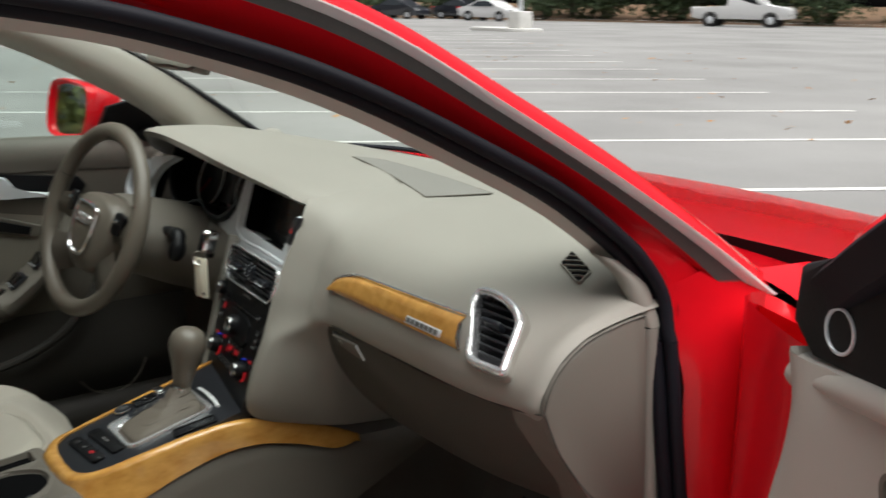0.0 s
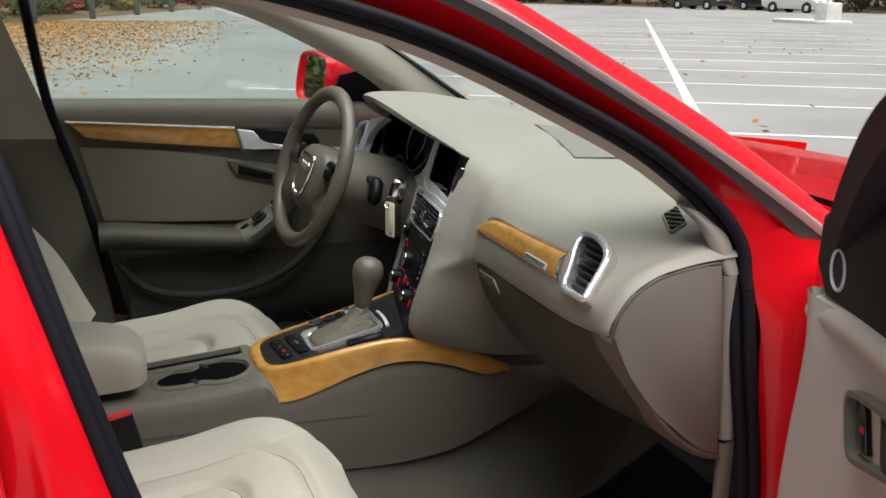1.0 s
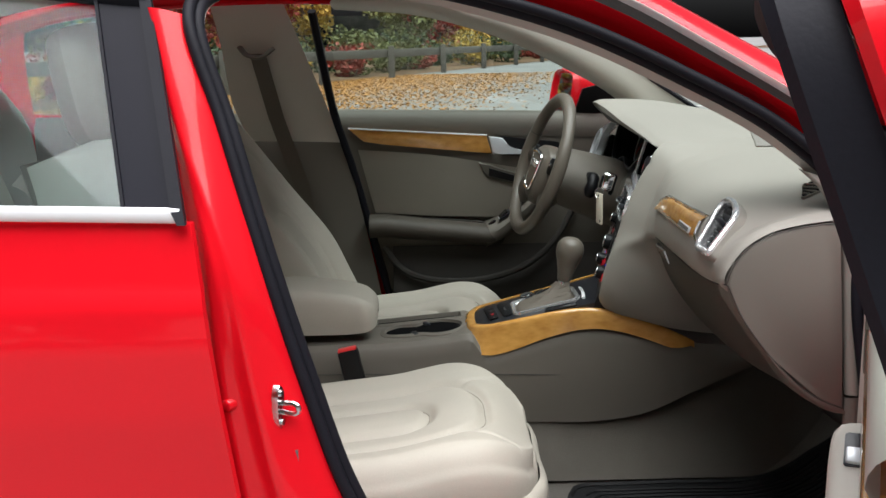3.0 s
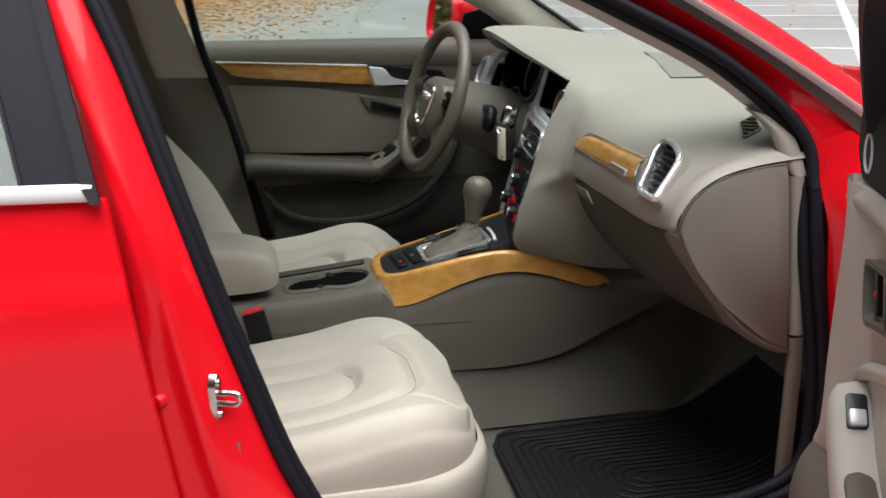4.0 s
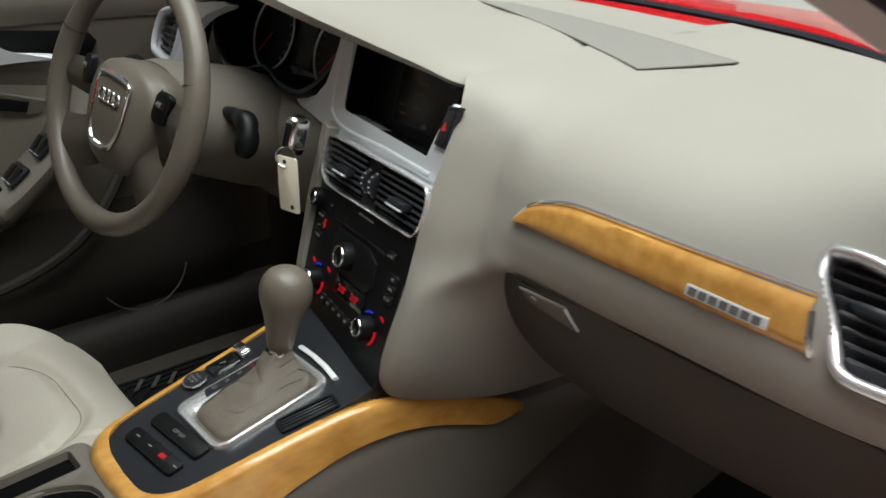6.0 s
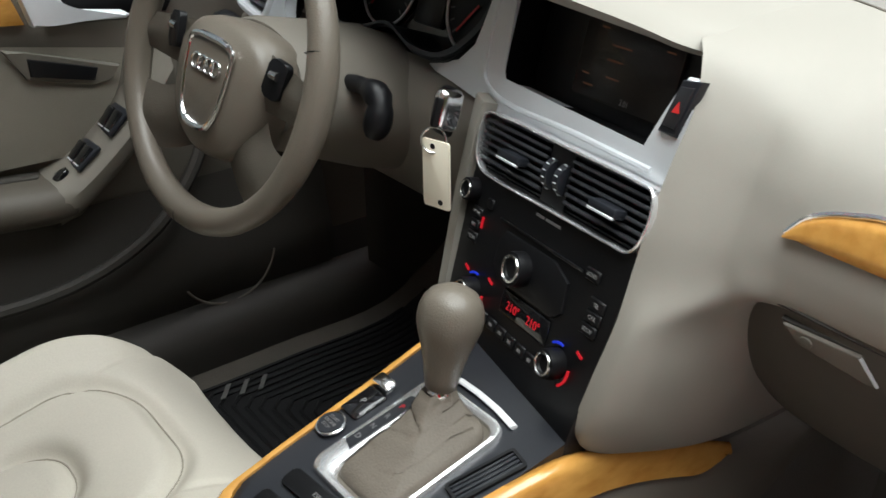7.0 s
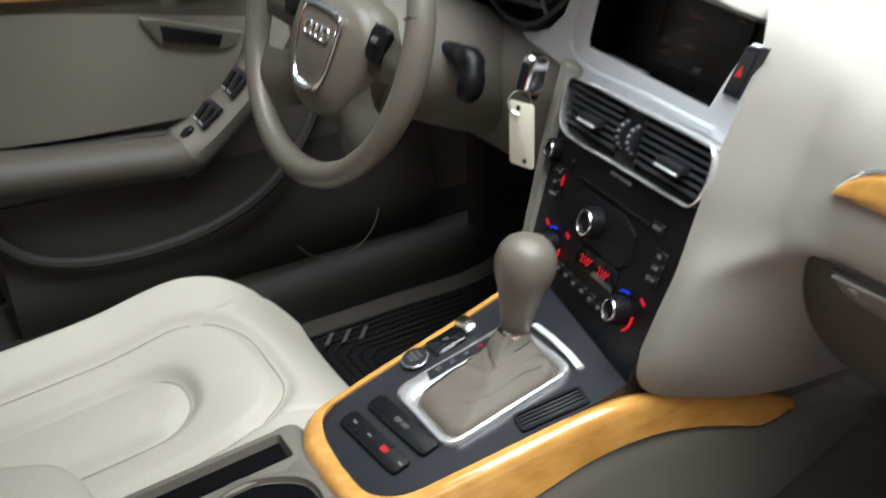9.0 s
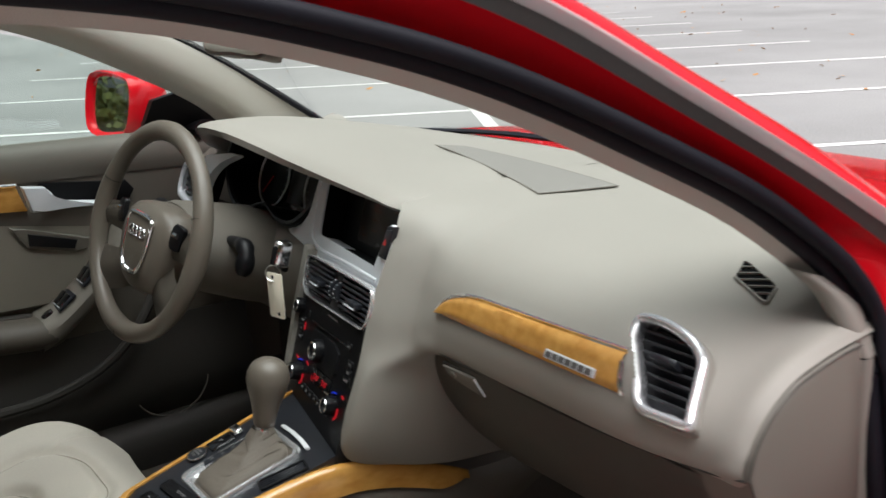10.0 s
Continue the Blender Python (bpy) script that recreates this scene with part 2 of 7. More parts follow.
def box(x0, x1, y0, y1, z0, z1, bevel=0.004, seg=2, m=None, bm=None):
    out = bmesh.new()
    bmesh.ops.create_cube(out, size=1)
    bmesh.ops.scale(out, vec=(abs(x1 - x0), abs(y1 - y0), abs(z1 - z0)), verts=out.verts)
    bmesh.ops.translate(out, vec=((x0 + x1) / 2, (y0 + y1) / 2, (z0 + z1) / 2), verts=out.verts)
    if bevel:
        bmesh.ops.bevel(out, geom=out.edges[:], offset=bevel, segments=seg, affect="EDGES", profile=0.5)
    return joined(out, bm, m)


def joined(b, into=None, m=None):
    if m is not None:
        b.transform(m)
    if into is None:
        return b
    me = bpy.data.meshes.new("tmp")
    b.to_mesh(me)
    b.free()
    into.from_mesh(me)
    bpy.data.meshes.remove(me)
    return into


def prism(poly, z0, z1, bevel=0.0, m=None, bm=None, seg=2):
    """A plate of the outline poly, from z0 to z1."""
    out = bmesh.new()
    lo = [out.verts.new((x, y, z0)) for x, y in poly]
    hi = [out.verts.new((x, y, z1)) for x, y in poly]
    n = len(poly)
    top = out.faces.new(hi)
    out.faces.new(lo[::-1])
    for k in range(n):
        out.faces.new((lo[k], lo[(k + 1) % n], hi[(k + 1) % n], hi[k]))
    if bevel:
        bmesh.ops.bevel(out, geom=list(top.edges), offset=bevel, segments=seg, affect="EDGES", profile=0.5)
    return joined(out, bm, m)


def rounded(x0, x1, y0, y1, r, n=6):
    """The outline of a rectangle with round corners."""
    out = []
    for cx, cy, a in ((x1 - r, y1 - r, 0), (x0 + r, y1 - r, 90), (x0 + r, y0 + r, 180), (x1 - r, y0 + r, 270)):
        for k in range(n):
            w = radians(a + 90 * k / (n - 1))
            out.append((cx + r * math.cos(w), cy + r * math.sin(w)))
    return out


def smooth_loop(pts, n):
    """A closed smooth outline through 2D points."""
    p = [(x, y, 0) for x, y in pts]
    q = spline(p[-2:] + p + p[:3], n * 2)
    d = np.linalg.norm(q - np.array(p[0]), axis=1)
    half = len(q) // 2
    a = int(np.argmin(d[:half]))
    b = half + int(np.argmin(d[half:]))
    return [(v[0], v[1]) for v in q[a:b]]


def frame_ring(outer, inner, z0, z1, m=None, bm=None):
    """A flat frame between two outlines with the same number of points, from z0 to z1."""
    rows = [[(x, y, z0) for x, y in outer], [(x, y, z1) for x, y in outer], [(x, y, z1) for x, y in inner], [(x, y, z0) for x, y in inner]]
    rows.append(rows[0])
    out = grid(rows, True)
    bmesh.ops.remove_doubles(out, verts=out.verts, dist=1e-7)
    return joined(out, bm, m)


def scaled(poly, k, kx=None):
    c = np.mean(poly, axis=0)
    return [(c[0] + (x - c[0]) * (kx or k), c[1] + (y - c[1]) * k) for x, y in poly]


def inset(poly, d):
    """The outline moved inwards by d."""
    p = np.array(poly)
    e = np.roll(p, -1, 0) - np.roll(p, 1, 0)
    nrm = np.stack([-e[:, 1], e[:, 0]], 1) / (np.linalg.norm(e, axis=1)[:, None] + 1e-9)
    area = np.sum(p[:, 0] * np.roll(p[:, 1], -1) - np.roll(p[:, 0], -1) * p[:, 1])
    return [tuple(v) for v in p + nrm * d * (1 if area > 0 else -1)]


def cyl(r0, r1, h, m=None, n=28, bevel=0.0, bm=None):
    """A turned body along z from 0 to h."""
    out = bmesh.new()
    bmesh.ops.create_cone(out, cap_ends=True, segments=n, radius1=r0, radius2=r1, depth=h)
    bmesh.ops.translate(out, vec=(0, 0, h / 2), verts=out.verts)
    if bevel:
        es = [e for e in out.edges if all(v.co.z > h * 0.999 for v in e.verts)]
        bmesh.ops.bevel(out, geom=es, offset=bevel, segments=2, affect="EDGES", profile=0.5)
    return joined(out, bm, m)


def turned(profile, m=None, n=28, bm=None):
    """A body turned round z from a profile of (radius, height)."""
    rows = []
    for r, z in profile:
        rows.append([(r * math.cos(a), r * math.sin(a), z) for a in np.linspace(0, 2 * np.pi, n, endpoint=False)])
    out = grid(rows, True, True)
    return joined(out, bm, m)


def hoop(R, r, m=None, n=40, k=8, a0=0.0, a1=360.0, bm=None):
    full = abs(a1 - a0) >= 360
    a = np.radians(np.linspace(a0, a1, n, endpoint=not full))
    return joined(tube(np.stack([R * np.cos(a), R * np.sin(a), 0 * a], 1), r, k, closed=full), bm, m)


def axes_at(c, right, up, out):
    m = Matrix((right, up, out)).transposed().to_4x4()
    m.translation = c
    return m


def writing(name, body, size, m, material, parent, label=""):
    """Words in the built-in font, turned into a mesh."""
    cu = bpy.data.curves.new(name, "FONT")
    cu.body, cu.size, cu.align_x, cu.align_y, cu.extrude = body, size, "CENTER", "CENTER", 0.0002
    tmp = bpy.data.objects.new(name, cu)
    scene.collection.objects.link(tmp)
    bpy.context.view_layer.update()
    me = bpy.data.meshes.new_from_object(tmp.evaluated_get(bpy.context.evaluated_depsgraph_get()))
    bpy.data.objects.remove(tmp)
    me.transform(m)
    me.materials.clear()
    me.materials.append(material)
    ob = new(name, me)
    ob.parent = parent
    if label:
        ob["label"] = label
    return ob


# ---- car body ----
CX = 0.03
FRONT_AXLE, REAR_AXLE = 1.45, -1.36


def mirror(pts):
    return [(2 * CX - x, y, z) for x, y, z in pts]


def belt(y):
    return 0.985 - 0.035 * (y + 0.25)


def side_x(y, z):
    plan = 1 - 0.17 * max(0, (y - 1.0) / 1.3) ** 2 - 0.14 * max(0, (-1.2 - y) / 1.2) ** 2
    prof = np.interp(z, [0.2, 0.35, 0.5, 0.7, 0.80, 0.855, 0.866, 0.876, 0.98], [0.93, 0.965, 0.985, 0.999, 0.998, 0.990, 0.988, 0.979, 0.944])
    return 0.885 * plan * prof


def skin(y0, y1, low, high, sign, ny=14, nz=26, edge=None, thick=0.02):
    """A patch of the body's side; edge(z) moves its front end."""
    rows = []
    for a in np.linspace(0, 1, ny):
        row = []
        for b in np.linspace(0, 1, nz):
            y = y0 + (y1 - y0) * a
            lo, hi = (f(y) if callable(f) else f for f in (low, high))
            z = lo + (hi - lo) * b
            if edge:
                y += edge(z) * a
            row.append((CX + sign * side_x(y, z), y, z))
        rows.append(row)
    bm = grid(rows)
    for axle in (FRONT_AXLE, REAR_AXLE):
        gone = [f for f in bm.faces if (f.calc_center_median().yz - Vector((axle, 0.325))).length < 0.355]
        bmesh.ops.delete(bm, geom=gone, context="FACES")
    if thick:
        bmesh.ops.recalc_face_normals(bm, faces=bm.faces)
        inner = Vector((-sign * thick, 0, 0))
        ret = bmesh.ops.extrude_face_region(bm, geom=bm.faces[:])
        bmesh.ops.translate(bm, vec=inner, verts=[v for v in ret["geom"] if isinstance(v, bmesh.types.BMVert)])
    return bm


car = thing("car", "bright red saloon car with its front passenger door open", "car")
CHROME = [(0.795, 0.885, 0.925), (0.765, 0.79, 0.998), (0.72, 0.665, 1.088), (0.675, 0.52, 1.18), (0.648, 0.39, 1.255), (0.63, 0.28, 1.30), (0.612, 0.10, 1.345), (0.60, -0.15, 1.375), (0.60, -0.5, 1.378), (0.615, -0.95, 1.335), (0.66, -1.4, 1.20), (0.72, -1.62, 1.05)]
SEAL = [(0.757, 0.740, 0.885), (0.735, 0.728, 0.95), (0.69, 0.622, 1.058), (0.655, 0.467, 1.147), (0.634, 0.335, 1.211), (0.622, 0.23, 1.249), (0.612, 0.06, 1.292), (0.603, -0.15, 1.309), (0.603, -0.5, 1.31), (0.618, -0.95, 1.265), (0.66, -1.3, 1.12), (0.70, -1.5, 1.03)]
SCREEN = [(0.73, 0.945, 0.945), (0.70, 0.85, 1.02), (0.655, 0.72, 1.115), (0.612, 0.57, 1.205), (0.587, 0.43, 1.282), (0.57, 0.31, 1.328), (0.55, 0.12, 1.372), (0.54, -0.15, 1.398), (0.54, -0.5, 1.40), (0.545, -0.95, 1.36), (0.56, -1.4, 1.22), (0.58, -1.62, 1.07)]
INNER = [(0.705, 0.795, 0.925), (0.688, 0.775, 0.965), (0.645, 0.66, 1.075), (0.612, 0.51, 1.164), (0.592, 0.375, 1.230), (0.58, 0.27, 1.269), (0.57, 0.10, 1.311), (0.56, -0.15, 1.331), (0.56, -0.5, 1.335), (0.57, -0.95, 1.30), (0.60, -1.3, 1.15), (0.63, -1.5, 1.06)]


def between(a, b, k, out=0.0):
    """A line a part k of the way from line a to line b, pushed outwards."""
    p = np.array(a) + (np.array(b) - np.array(a)) * k
    fade_ = np.clip((0.78 - p[:, 1]) / 0.22, 0.15, 1) if out < -0.01 else np.ones(len(p))
    return [(x + out * f * 0.8, y, z + out * f * 0.6) for (x, y, z), f in zip(p, fade_)]


def ribbon(lines, n=70, side=1):
    rows = [spline(l if side > 0 else mirror(l), n) for l in lines]
    return grid(rows)


for side in (1, -1):
    ROOF = SCREEN if side > 0 else [(x + 0.06, y, z - 0.02) for x, y, z in SCREEN]
    part("roof_rail", ribbon([between(CHROME, ROOF, -0.02, -0.012), between(CHROME, ROOF, 0.0, 0.004), between(CHROME, ROOF, 0.3, 0.012), between(CHROME, ROOF, 0.7, 0.012), between(CHROME, ROOF, 1.0, 0.0), between(CHROME, ROOF, 1.05, -0.015)], 80, side), red, car, "glossy red windscreen pillar and roof rail")
    part("door_frame_flange", ribbon([between(SEAL, CHROME, 0.05, -0.012), between(SEAL, CHROME, 0.16, -0.024), between(SEAL, CHROME, 0.36, -0.034), between(SEAL, CHROME, 0.40, -0.029), between(SEAL, CHROME, 0.44, -0.036), between(SEAL, CHROME, 0.70, -0.034), between(SEAL, CHROME, 0.78, -0.008), between(SEAL, CHROME, 0.79, 0.002)], 80, side), red, car, "dark red painted door opening flange")
    ribs = [between(SEAL, CHROME, 0.76 + 0.0180 * k, 0.003 + 0.0018 * (k % 2)) for k in range(13)]
    part("ribbed_seal", ribbon(ribs, 80, side), grey_rib, car, "grey ribbed rubber seal")
    part("chrome_strip", ribbon([between(SEAL, CHROME, 0.972, -0.004), between(SEAL, CHROME, 0.976, 0.011), between(SEAL, CHROME, 0.99, 0.0165), between(SEAL, CHROME, 1.02, 0.0165), between(SEAL, CHROME, 1.055, 0.011), between(SEAL, CHROME, 1.06, -0.004)], 80, side), white_chrome, car, "chrome window trim strip, sky reflection painted white")
    if side < 0:
        low_edge = [(x + 0.012, y - 0.012, z - 0.016) for x, y, z in SEAL[1:8]]
        glass_edge = [(0.69, 0.89, 0.965), (0.655, 0.795, 1.028), (0.61, 0.595, 1.152), (0.585, 0.415, 1.246), (0.555, 0.17, 1.335), (0.54, -0.15, 1.36)]
        bulge = [(x - 0.052, y - 0.012, z - 0.006) for x, y, z in between(SEAL, INNER, 0.45)[1:8]]
        inner = [(x - 0.026, y + 0.016, z + 0.020) for x, y, z in INNER[1:8]]
        part("pillar_trim", sheet([[tuple(q) for q in spline(mirror(l), 14)] for l in (low_edge, bulge, inner, glass_edge)], 16, 50), pillar_trim, car, "pale beige windscreen pillar trim")
        continue
    lines = [[(x + dx, y + dy, z + dz) for x, y, z in SEAL] for dx, dy, dz in ((-0.002, 0, -0.004), (-0.010, 0, -0.016), (-0.018, 0.001, -0.025), (-0.030, 0.008, -0.024))]
    part("pillar_trim", ribbon(lines + [between(INNER, SCREEN, 0.1, -0.012), between(INNER, SCREEN, 0.7, -0.01)], 70, side), pillar_trim, car, "pale beige windscreen pillar trim")

# the door opening's rubber seal, a closed loop
LOOP = SEAL[:8] + [(0.605, -0.24, 1.288), (0.69, -0.256, 1.245), (0.742, -0.207, 1.09), (0.785, -0.152, 0.90), (0.803, -0.097, 0.715), (0.808, -0.04, 0.54), (0.80, 0.02, 0.43), (0.79, 0.12, 0.385), (0.79, 0.4, 0.38), (0.79, 0.66, 0.39), (0.785, 0.75, 0.43), (0.775, 0.772, 0.56), (0.77, 0.745, 0.78), (0.757, 0.740, 0.885)]
loop = spline(LOOP, 240)
inward = np.array((CX, 0.25, 0.85)) - loop
inward /= np.linalg.norm(inward, axis=1)[:, None]
low_front = np.clip((1.0 - loop[:, 2]) / 0.1, 0, 1) * (loop[:, 1] > 0.5) * 0.016
main_line = loop + inward * (low_front + 0.008 * np.clip((0.45 - loop[:, 1]) / 0.4, 0, 1))[:, None]
seal = part("door_seal", tube(main_line, 0.0105, 12), rubber, car, "dark rubber door seal")
part("seal_welt", tube((main_line + inward * 0.0105 - (0.004, 0, 0))[:150], 0.0022, 6), pillar_trim, seal, "pale cloth edge of the seal")
part("seal_lip", tube(main_line - inward * 0.0175 + (0.003, 0, 0), 0.0092, 10), rubber, seal)

# right side: fender, hinge pillar, middle pillar, rear door, rear wing, sill
part("front_wing", skin(0.905, 2.08, 0.25, lambda y: belt(y) - 0.03 - 0.06 * max(0, y - 1.2), 1, 22, 20), red, car, "red front wing")
part("rear_wing", skin(-2.19, -1.07, 0.25, lambda y: min(belt(y), 1.03), 1, 22, 20), red, car, "red rear wing")
part("sill", sheet([[(0.90, y, 0.24), (0.905, y, 0.31), (0.885, y, 0.375), (0.83, y, 0.385), (0.78, y, 0.375), (0.75, y, 0.33)] for y in (-1.0, -0.4, 0.3, 0.92)], 12, 12), red, car, "red door sill")
part("sill_trim", sheet([[(0.785, y, 0.385), (0.76, y, 0.385), (0.735, y, 0.36), (0.725, y, 0.27)] for y in (-0.3, 0.1, 0.5, 0.77)], 8, 8), beige_dim, car, "beige plastic sill trim")
POST = [(0.50, 0.79), (0.60, 0.785), (0.75, 0.765), (0.86, 0.757), (0.93, 0.755)]
rows = []
for z in np.linspace(0.38, 0.83, 11):
    y = np.interp(z, [p[0] for p in POST], [p[1] for p in POST])
    rows.append([(0.768, y + 0.004, z), (0.786, y + 0.02, z), (0.803, y + 0.045, z), (0.818, y + 0.075, z), (0.836, y + 0.10, z), (0.854, 0.885, z), (0.868, 0.915, z)])
for a, b in (((0.757, 0.752, 0.885), (0.850, 0.915, 0.900)), ((0.745, 0.742, 0.925), (0.822, 0.903, 0.920)), ((0.735, 0.735, 0.95), (0.763, 0.80, 0.976))):
    rows.append([tuple(np.array(a) + (np.array(b) - np.array(a)) * k + (0.006 * math.sin(k * 3.14), 0, 0)) for k in np.linspace(0, 1, 7)])
part("hinge_pillar", sheet(rows, 22, 22), red, car, "red painted front hinge pillar")
for z in (0.62, 0.58):
    part("door_hinge", box(0.80, 0.86, 0.81, 0.865, z - 0.012, z + 0.012, 0.004), black_plastic, car, "black door check and hinge")
BSEAL = LOOP[9:15]
BEDGE = [(0.70, -0.325, 1.26), (0.765, -0.285, 1.10), (0.852, -0.226, 0.90), (0.868, -0.212, 0.72), (0.868, -0.19, 0.54), (0.862, -0.17, 0.42)]
rows = []
for k, (a, b) in enumerate(zip(BSEAL, BEDGE)):
    a, b = np.array(a), np.array(b)
    out = np.array((0.02, 0, 0.004))
    dip = min(1.0, max(0.0, (k - 1) / 2))
    rows.append([a - (0.008, 0.0, 0), a + (b - a) * 0.12 + out * 0.4, a + (b - a) * 0.4 + out * 0.9, a + (b - a) * 0.62 + out, a + (b - a) * 0.75 + out * (0.9 - 0.7 * dip), a + (b - a) * 0.86 + out * (0.7 - 0.9 * dip), b - (0.01, 0, 0), b - (0.03, 0.02, 0)])
part("middle_pillar", sheet(rows, 36, 30), red, car, "red painted middle pillar")
STRIKE = axes_at(Vector((0.848, -0.136, 0.692)), Vector((0.94, -0.34, 0)).normalized(), Vector((0, 0, 1)), Vector((0.34, 0.94, 0)).normalized())
striker = part("door_striker", prism(smooth_loop([(-0.009, 0.022), (0, 0.034), (0.009, 0.022), (0.010, 0), (0.009, -0.022), (0, -0.034), (-0.009, -0.022), (-0.010, 0)], 32), -0.006, 0.004, 0.0015, STRIKE), steel, car, "bright steel door striker")
part("striker_loop", tube([STRIKE @ Vector(p) for p in spline([(0.0, 0.007, 0.002), (0.0, 0.007, 0.026), (0.0, 0.004, 0.031), (0.0, -0.004, 0.031), (0.0, -0.007, 0.026), (0.0, -0.007, 0.002)], 30)], 0.004, 8), steel, striker)
for v in (0.022, -0.022):
    part("bolt", cyl(0.0055, 0.005, 0.007, STRIKE @ pose(0, v, 0), 10), steel, striker)
part("rear_door_buffer", cyl(0.012, 0.009, 0.02, pose(0.845, -0.20, 0.70, 0, 90, -30), 12, 0.003), red, car, "small red door buffer")
part("warning_sticker", box(0.846, 0.847, -0.128, -0.112, 0.60, 0.625, 0, m=None), grey_rib, car)


def front_edge(z):
    return float(np.interp(z, [0.3, 0.54, 0.72, 0.86, 0.99], [0.07, 0.055, 0.035, 0.02, 0.0]))


rdoor = part("rear_door", skin(-1.06, -0.242, 0.38, lambda y: belt(y) - 0.018, 1, 30, 40, front_edge), red, car, "red rear passenger door, closed")
part("belt_strip", grid([[(0.905 - 0.03 + 0.006 * math.sin(a), y, belt(y) - 0.006 + 0.011 * math.cos(a)) for a in np.linspace(0, 2 * math.pi, 16, endpoint=False)] for y in np.linspace(-1.07, -0.25, 20)], True, True), white_chrome, rdoor, "chrome belt strip, sky reflection painted white")


def glass_x(z):
    return 0.868 - 0.62 * (z - 0.985)


def pane(poly, off=0.0, sign=1, thick=0.004):
    out = prism([(y, z) for y, z in poly], 0, thick)
    for v in out.verts:
        y, z, t = v.co
        v.co = (CX + sign * (glass_x(z) - CX + off + t), y, z)
    return out


part("rear_side_window", pane([(-0.33, 0.985), (-0.40, 1.27), (-0.75, 1.285), (-1.0, 1.245), (-1.06, 1.01)], -0.012), rear_glass, rdoor, "tinted rear side window")
part("pillar_cover", pane([(-0.262, 0.985), (-0.33, 1.27), (-0.395, 1.275), (-0.325, 0.985)], -0.004), dark_film, rdoor, "dark glossy pillar cover")
part("window_channel", pane([(-0.241, 0.968), (-0.315, 1.275), (-0.332, 1.275), (-0.262, 0.985), (-0.252, 0.968)], 0.0, 1, 0.012), rubber, rdoor)
part("window_channel", pane([(-0.325, 0.985), (-0.395, 1.275), (-0.40, 1.275), (-0.33, 0.985)], -0.003, 1, 0.008), rubber, rdoor)
part("window_frame", tube(spline([(glass_x(1.275) - 0.002, -0.32, 1.275), (glass_x(1.30), -0.6, 1.30), (glass_x(1.265), -0.95, 1.265), (glass_x(1.15), -1.07, 1.15), (glass_x(1.0), -1.1, 1.0)], 30), 0.018, 8), rubber, rdoor)

# left side
part("front_wing", skin(0.905, 2.08, 0.25, lambda y: belt(y) - 0.03 - 0.06 * max(0, y - 1.2), -1, 22, 20), red, car, "red front wing")
part("rear_wing", skin(-2.19, -1.07, 0.25, lambda y: min(belt(y), 1.03), -1, 22, 20), red, car, "red rear wing")
part("rear_door", skin(-1.06, -0.242, 0.25, lambda y: belt(y), -1, 20, 30, front_edge), red, car, "red rear door behind the driver, closed")
part("sill", sheet([[(2 * CX - x, y, z) for x, z in ((0.90, 0.24), (0.905, 0.31), (0.885, 0.375), (0.83, 0.385), (0.75, 0.375))] for y in (-1.0, -0.4, 0.3, 0.92)], 12, 12), red, car, "red door sill")
part("rear_side_trim", sheet([[(-0.70, y, 0.3), (-0.70, y, 0.7), (-0.68, y, 0.98), (-0.61, y - 0.06, 1.12), (-0.50, y - 0.22, 1.33)] for y in (-1.06, -1.16, -1.28, -1.40)], 16, 18), pillar_trim, car, "pale rear side and roof pillar trim")
part("rear_door_trim", sheet([[(x, y, z) for x, z in ((-0.80, 1.0), (-0.745, 1.005), (-0.735, 0.95), (-0.72, 0.75), (-0.715, 0.5), (-0.72, 0.3))] for y in (-1.07, -0.75, -0.5, -0.2)], 14, 18), beige_dim, car, "beige rear door trim panel")
part("rear_side_window", pane([(-0.42, 0.985), (-0.47, 1.28), (-0.75, 1.29), (-1.0, 1.245), (-1.06, 1.01)], -0.012, -1), window_glass, car, "rear side window on the driver's side")
ldoor = part("driver_door", skin(-0.222, 0.895, 0.28, lambda y: belt(y) - 0.012, -1, 20, 30, lambda z: 0), red, car, "closed driver's door with beige trim and a golden wood strip")
part("door_window", pane([(-0.20, 0.985), (-0.30, 1.28), (0.05, 1.275), (0.35, 1.19), (0.62, 1.06), (0.72, 0.985)], -0.012, -1), window_glass, ldoor, "driver's side window, closed")

# bonnet, windscreen, roof, boot
part("bonnet", sheet([[(CX + s * w, y + 0.09 * (1 - s * s) if y < 1.1 else y, z - 0.022 * abs(s) ** 2.2) for s in (-1, -0.75, -0.4, 0, 0.4, 0.75, 1)] for y, w, z in ((0.965, 0.70, 0.952), (1.2, 0.71, 0.944), (1.45, 0.705, 0.922), (1.8, 0.685, 0.866), (2.1, 0.64, 0.785), (2.24, 0.58, 0.715))], 30, 26, 0.012), red, car, "red bonnet")
part("cowl", sheet([[(CX - 0.70, 0.88, 0.93), (CX - 0.4, 1.0, 0.94), (CX, 1.08, 0.94), (CX + 0.4, 1.0, 0.94), (CX + 0.70, 0.88, 0.93)], [(CX - 0.71, 1.02, 0.895), (CX - 0.4, 1.07, 0.91), (CX, 1.12, 0.92), (CX + 0.4, 1.07, 0.91), (CX + 0.71, 1.02, 0.895)]], 6, 24, 0.01), black_plastic, car, "black plastic windscreen cowl")
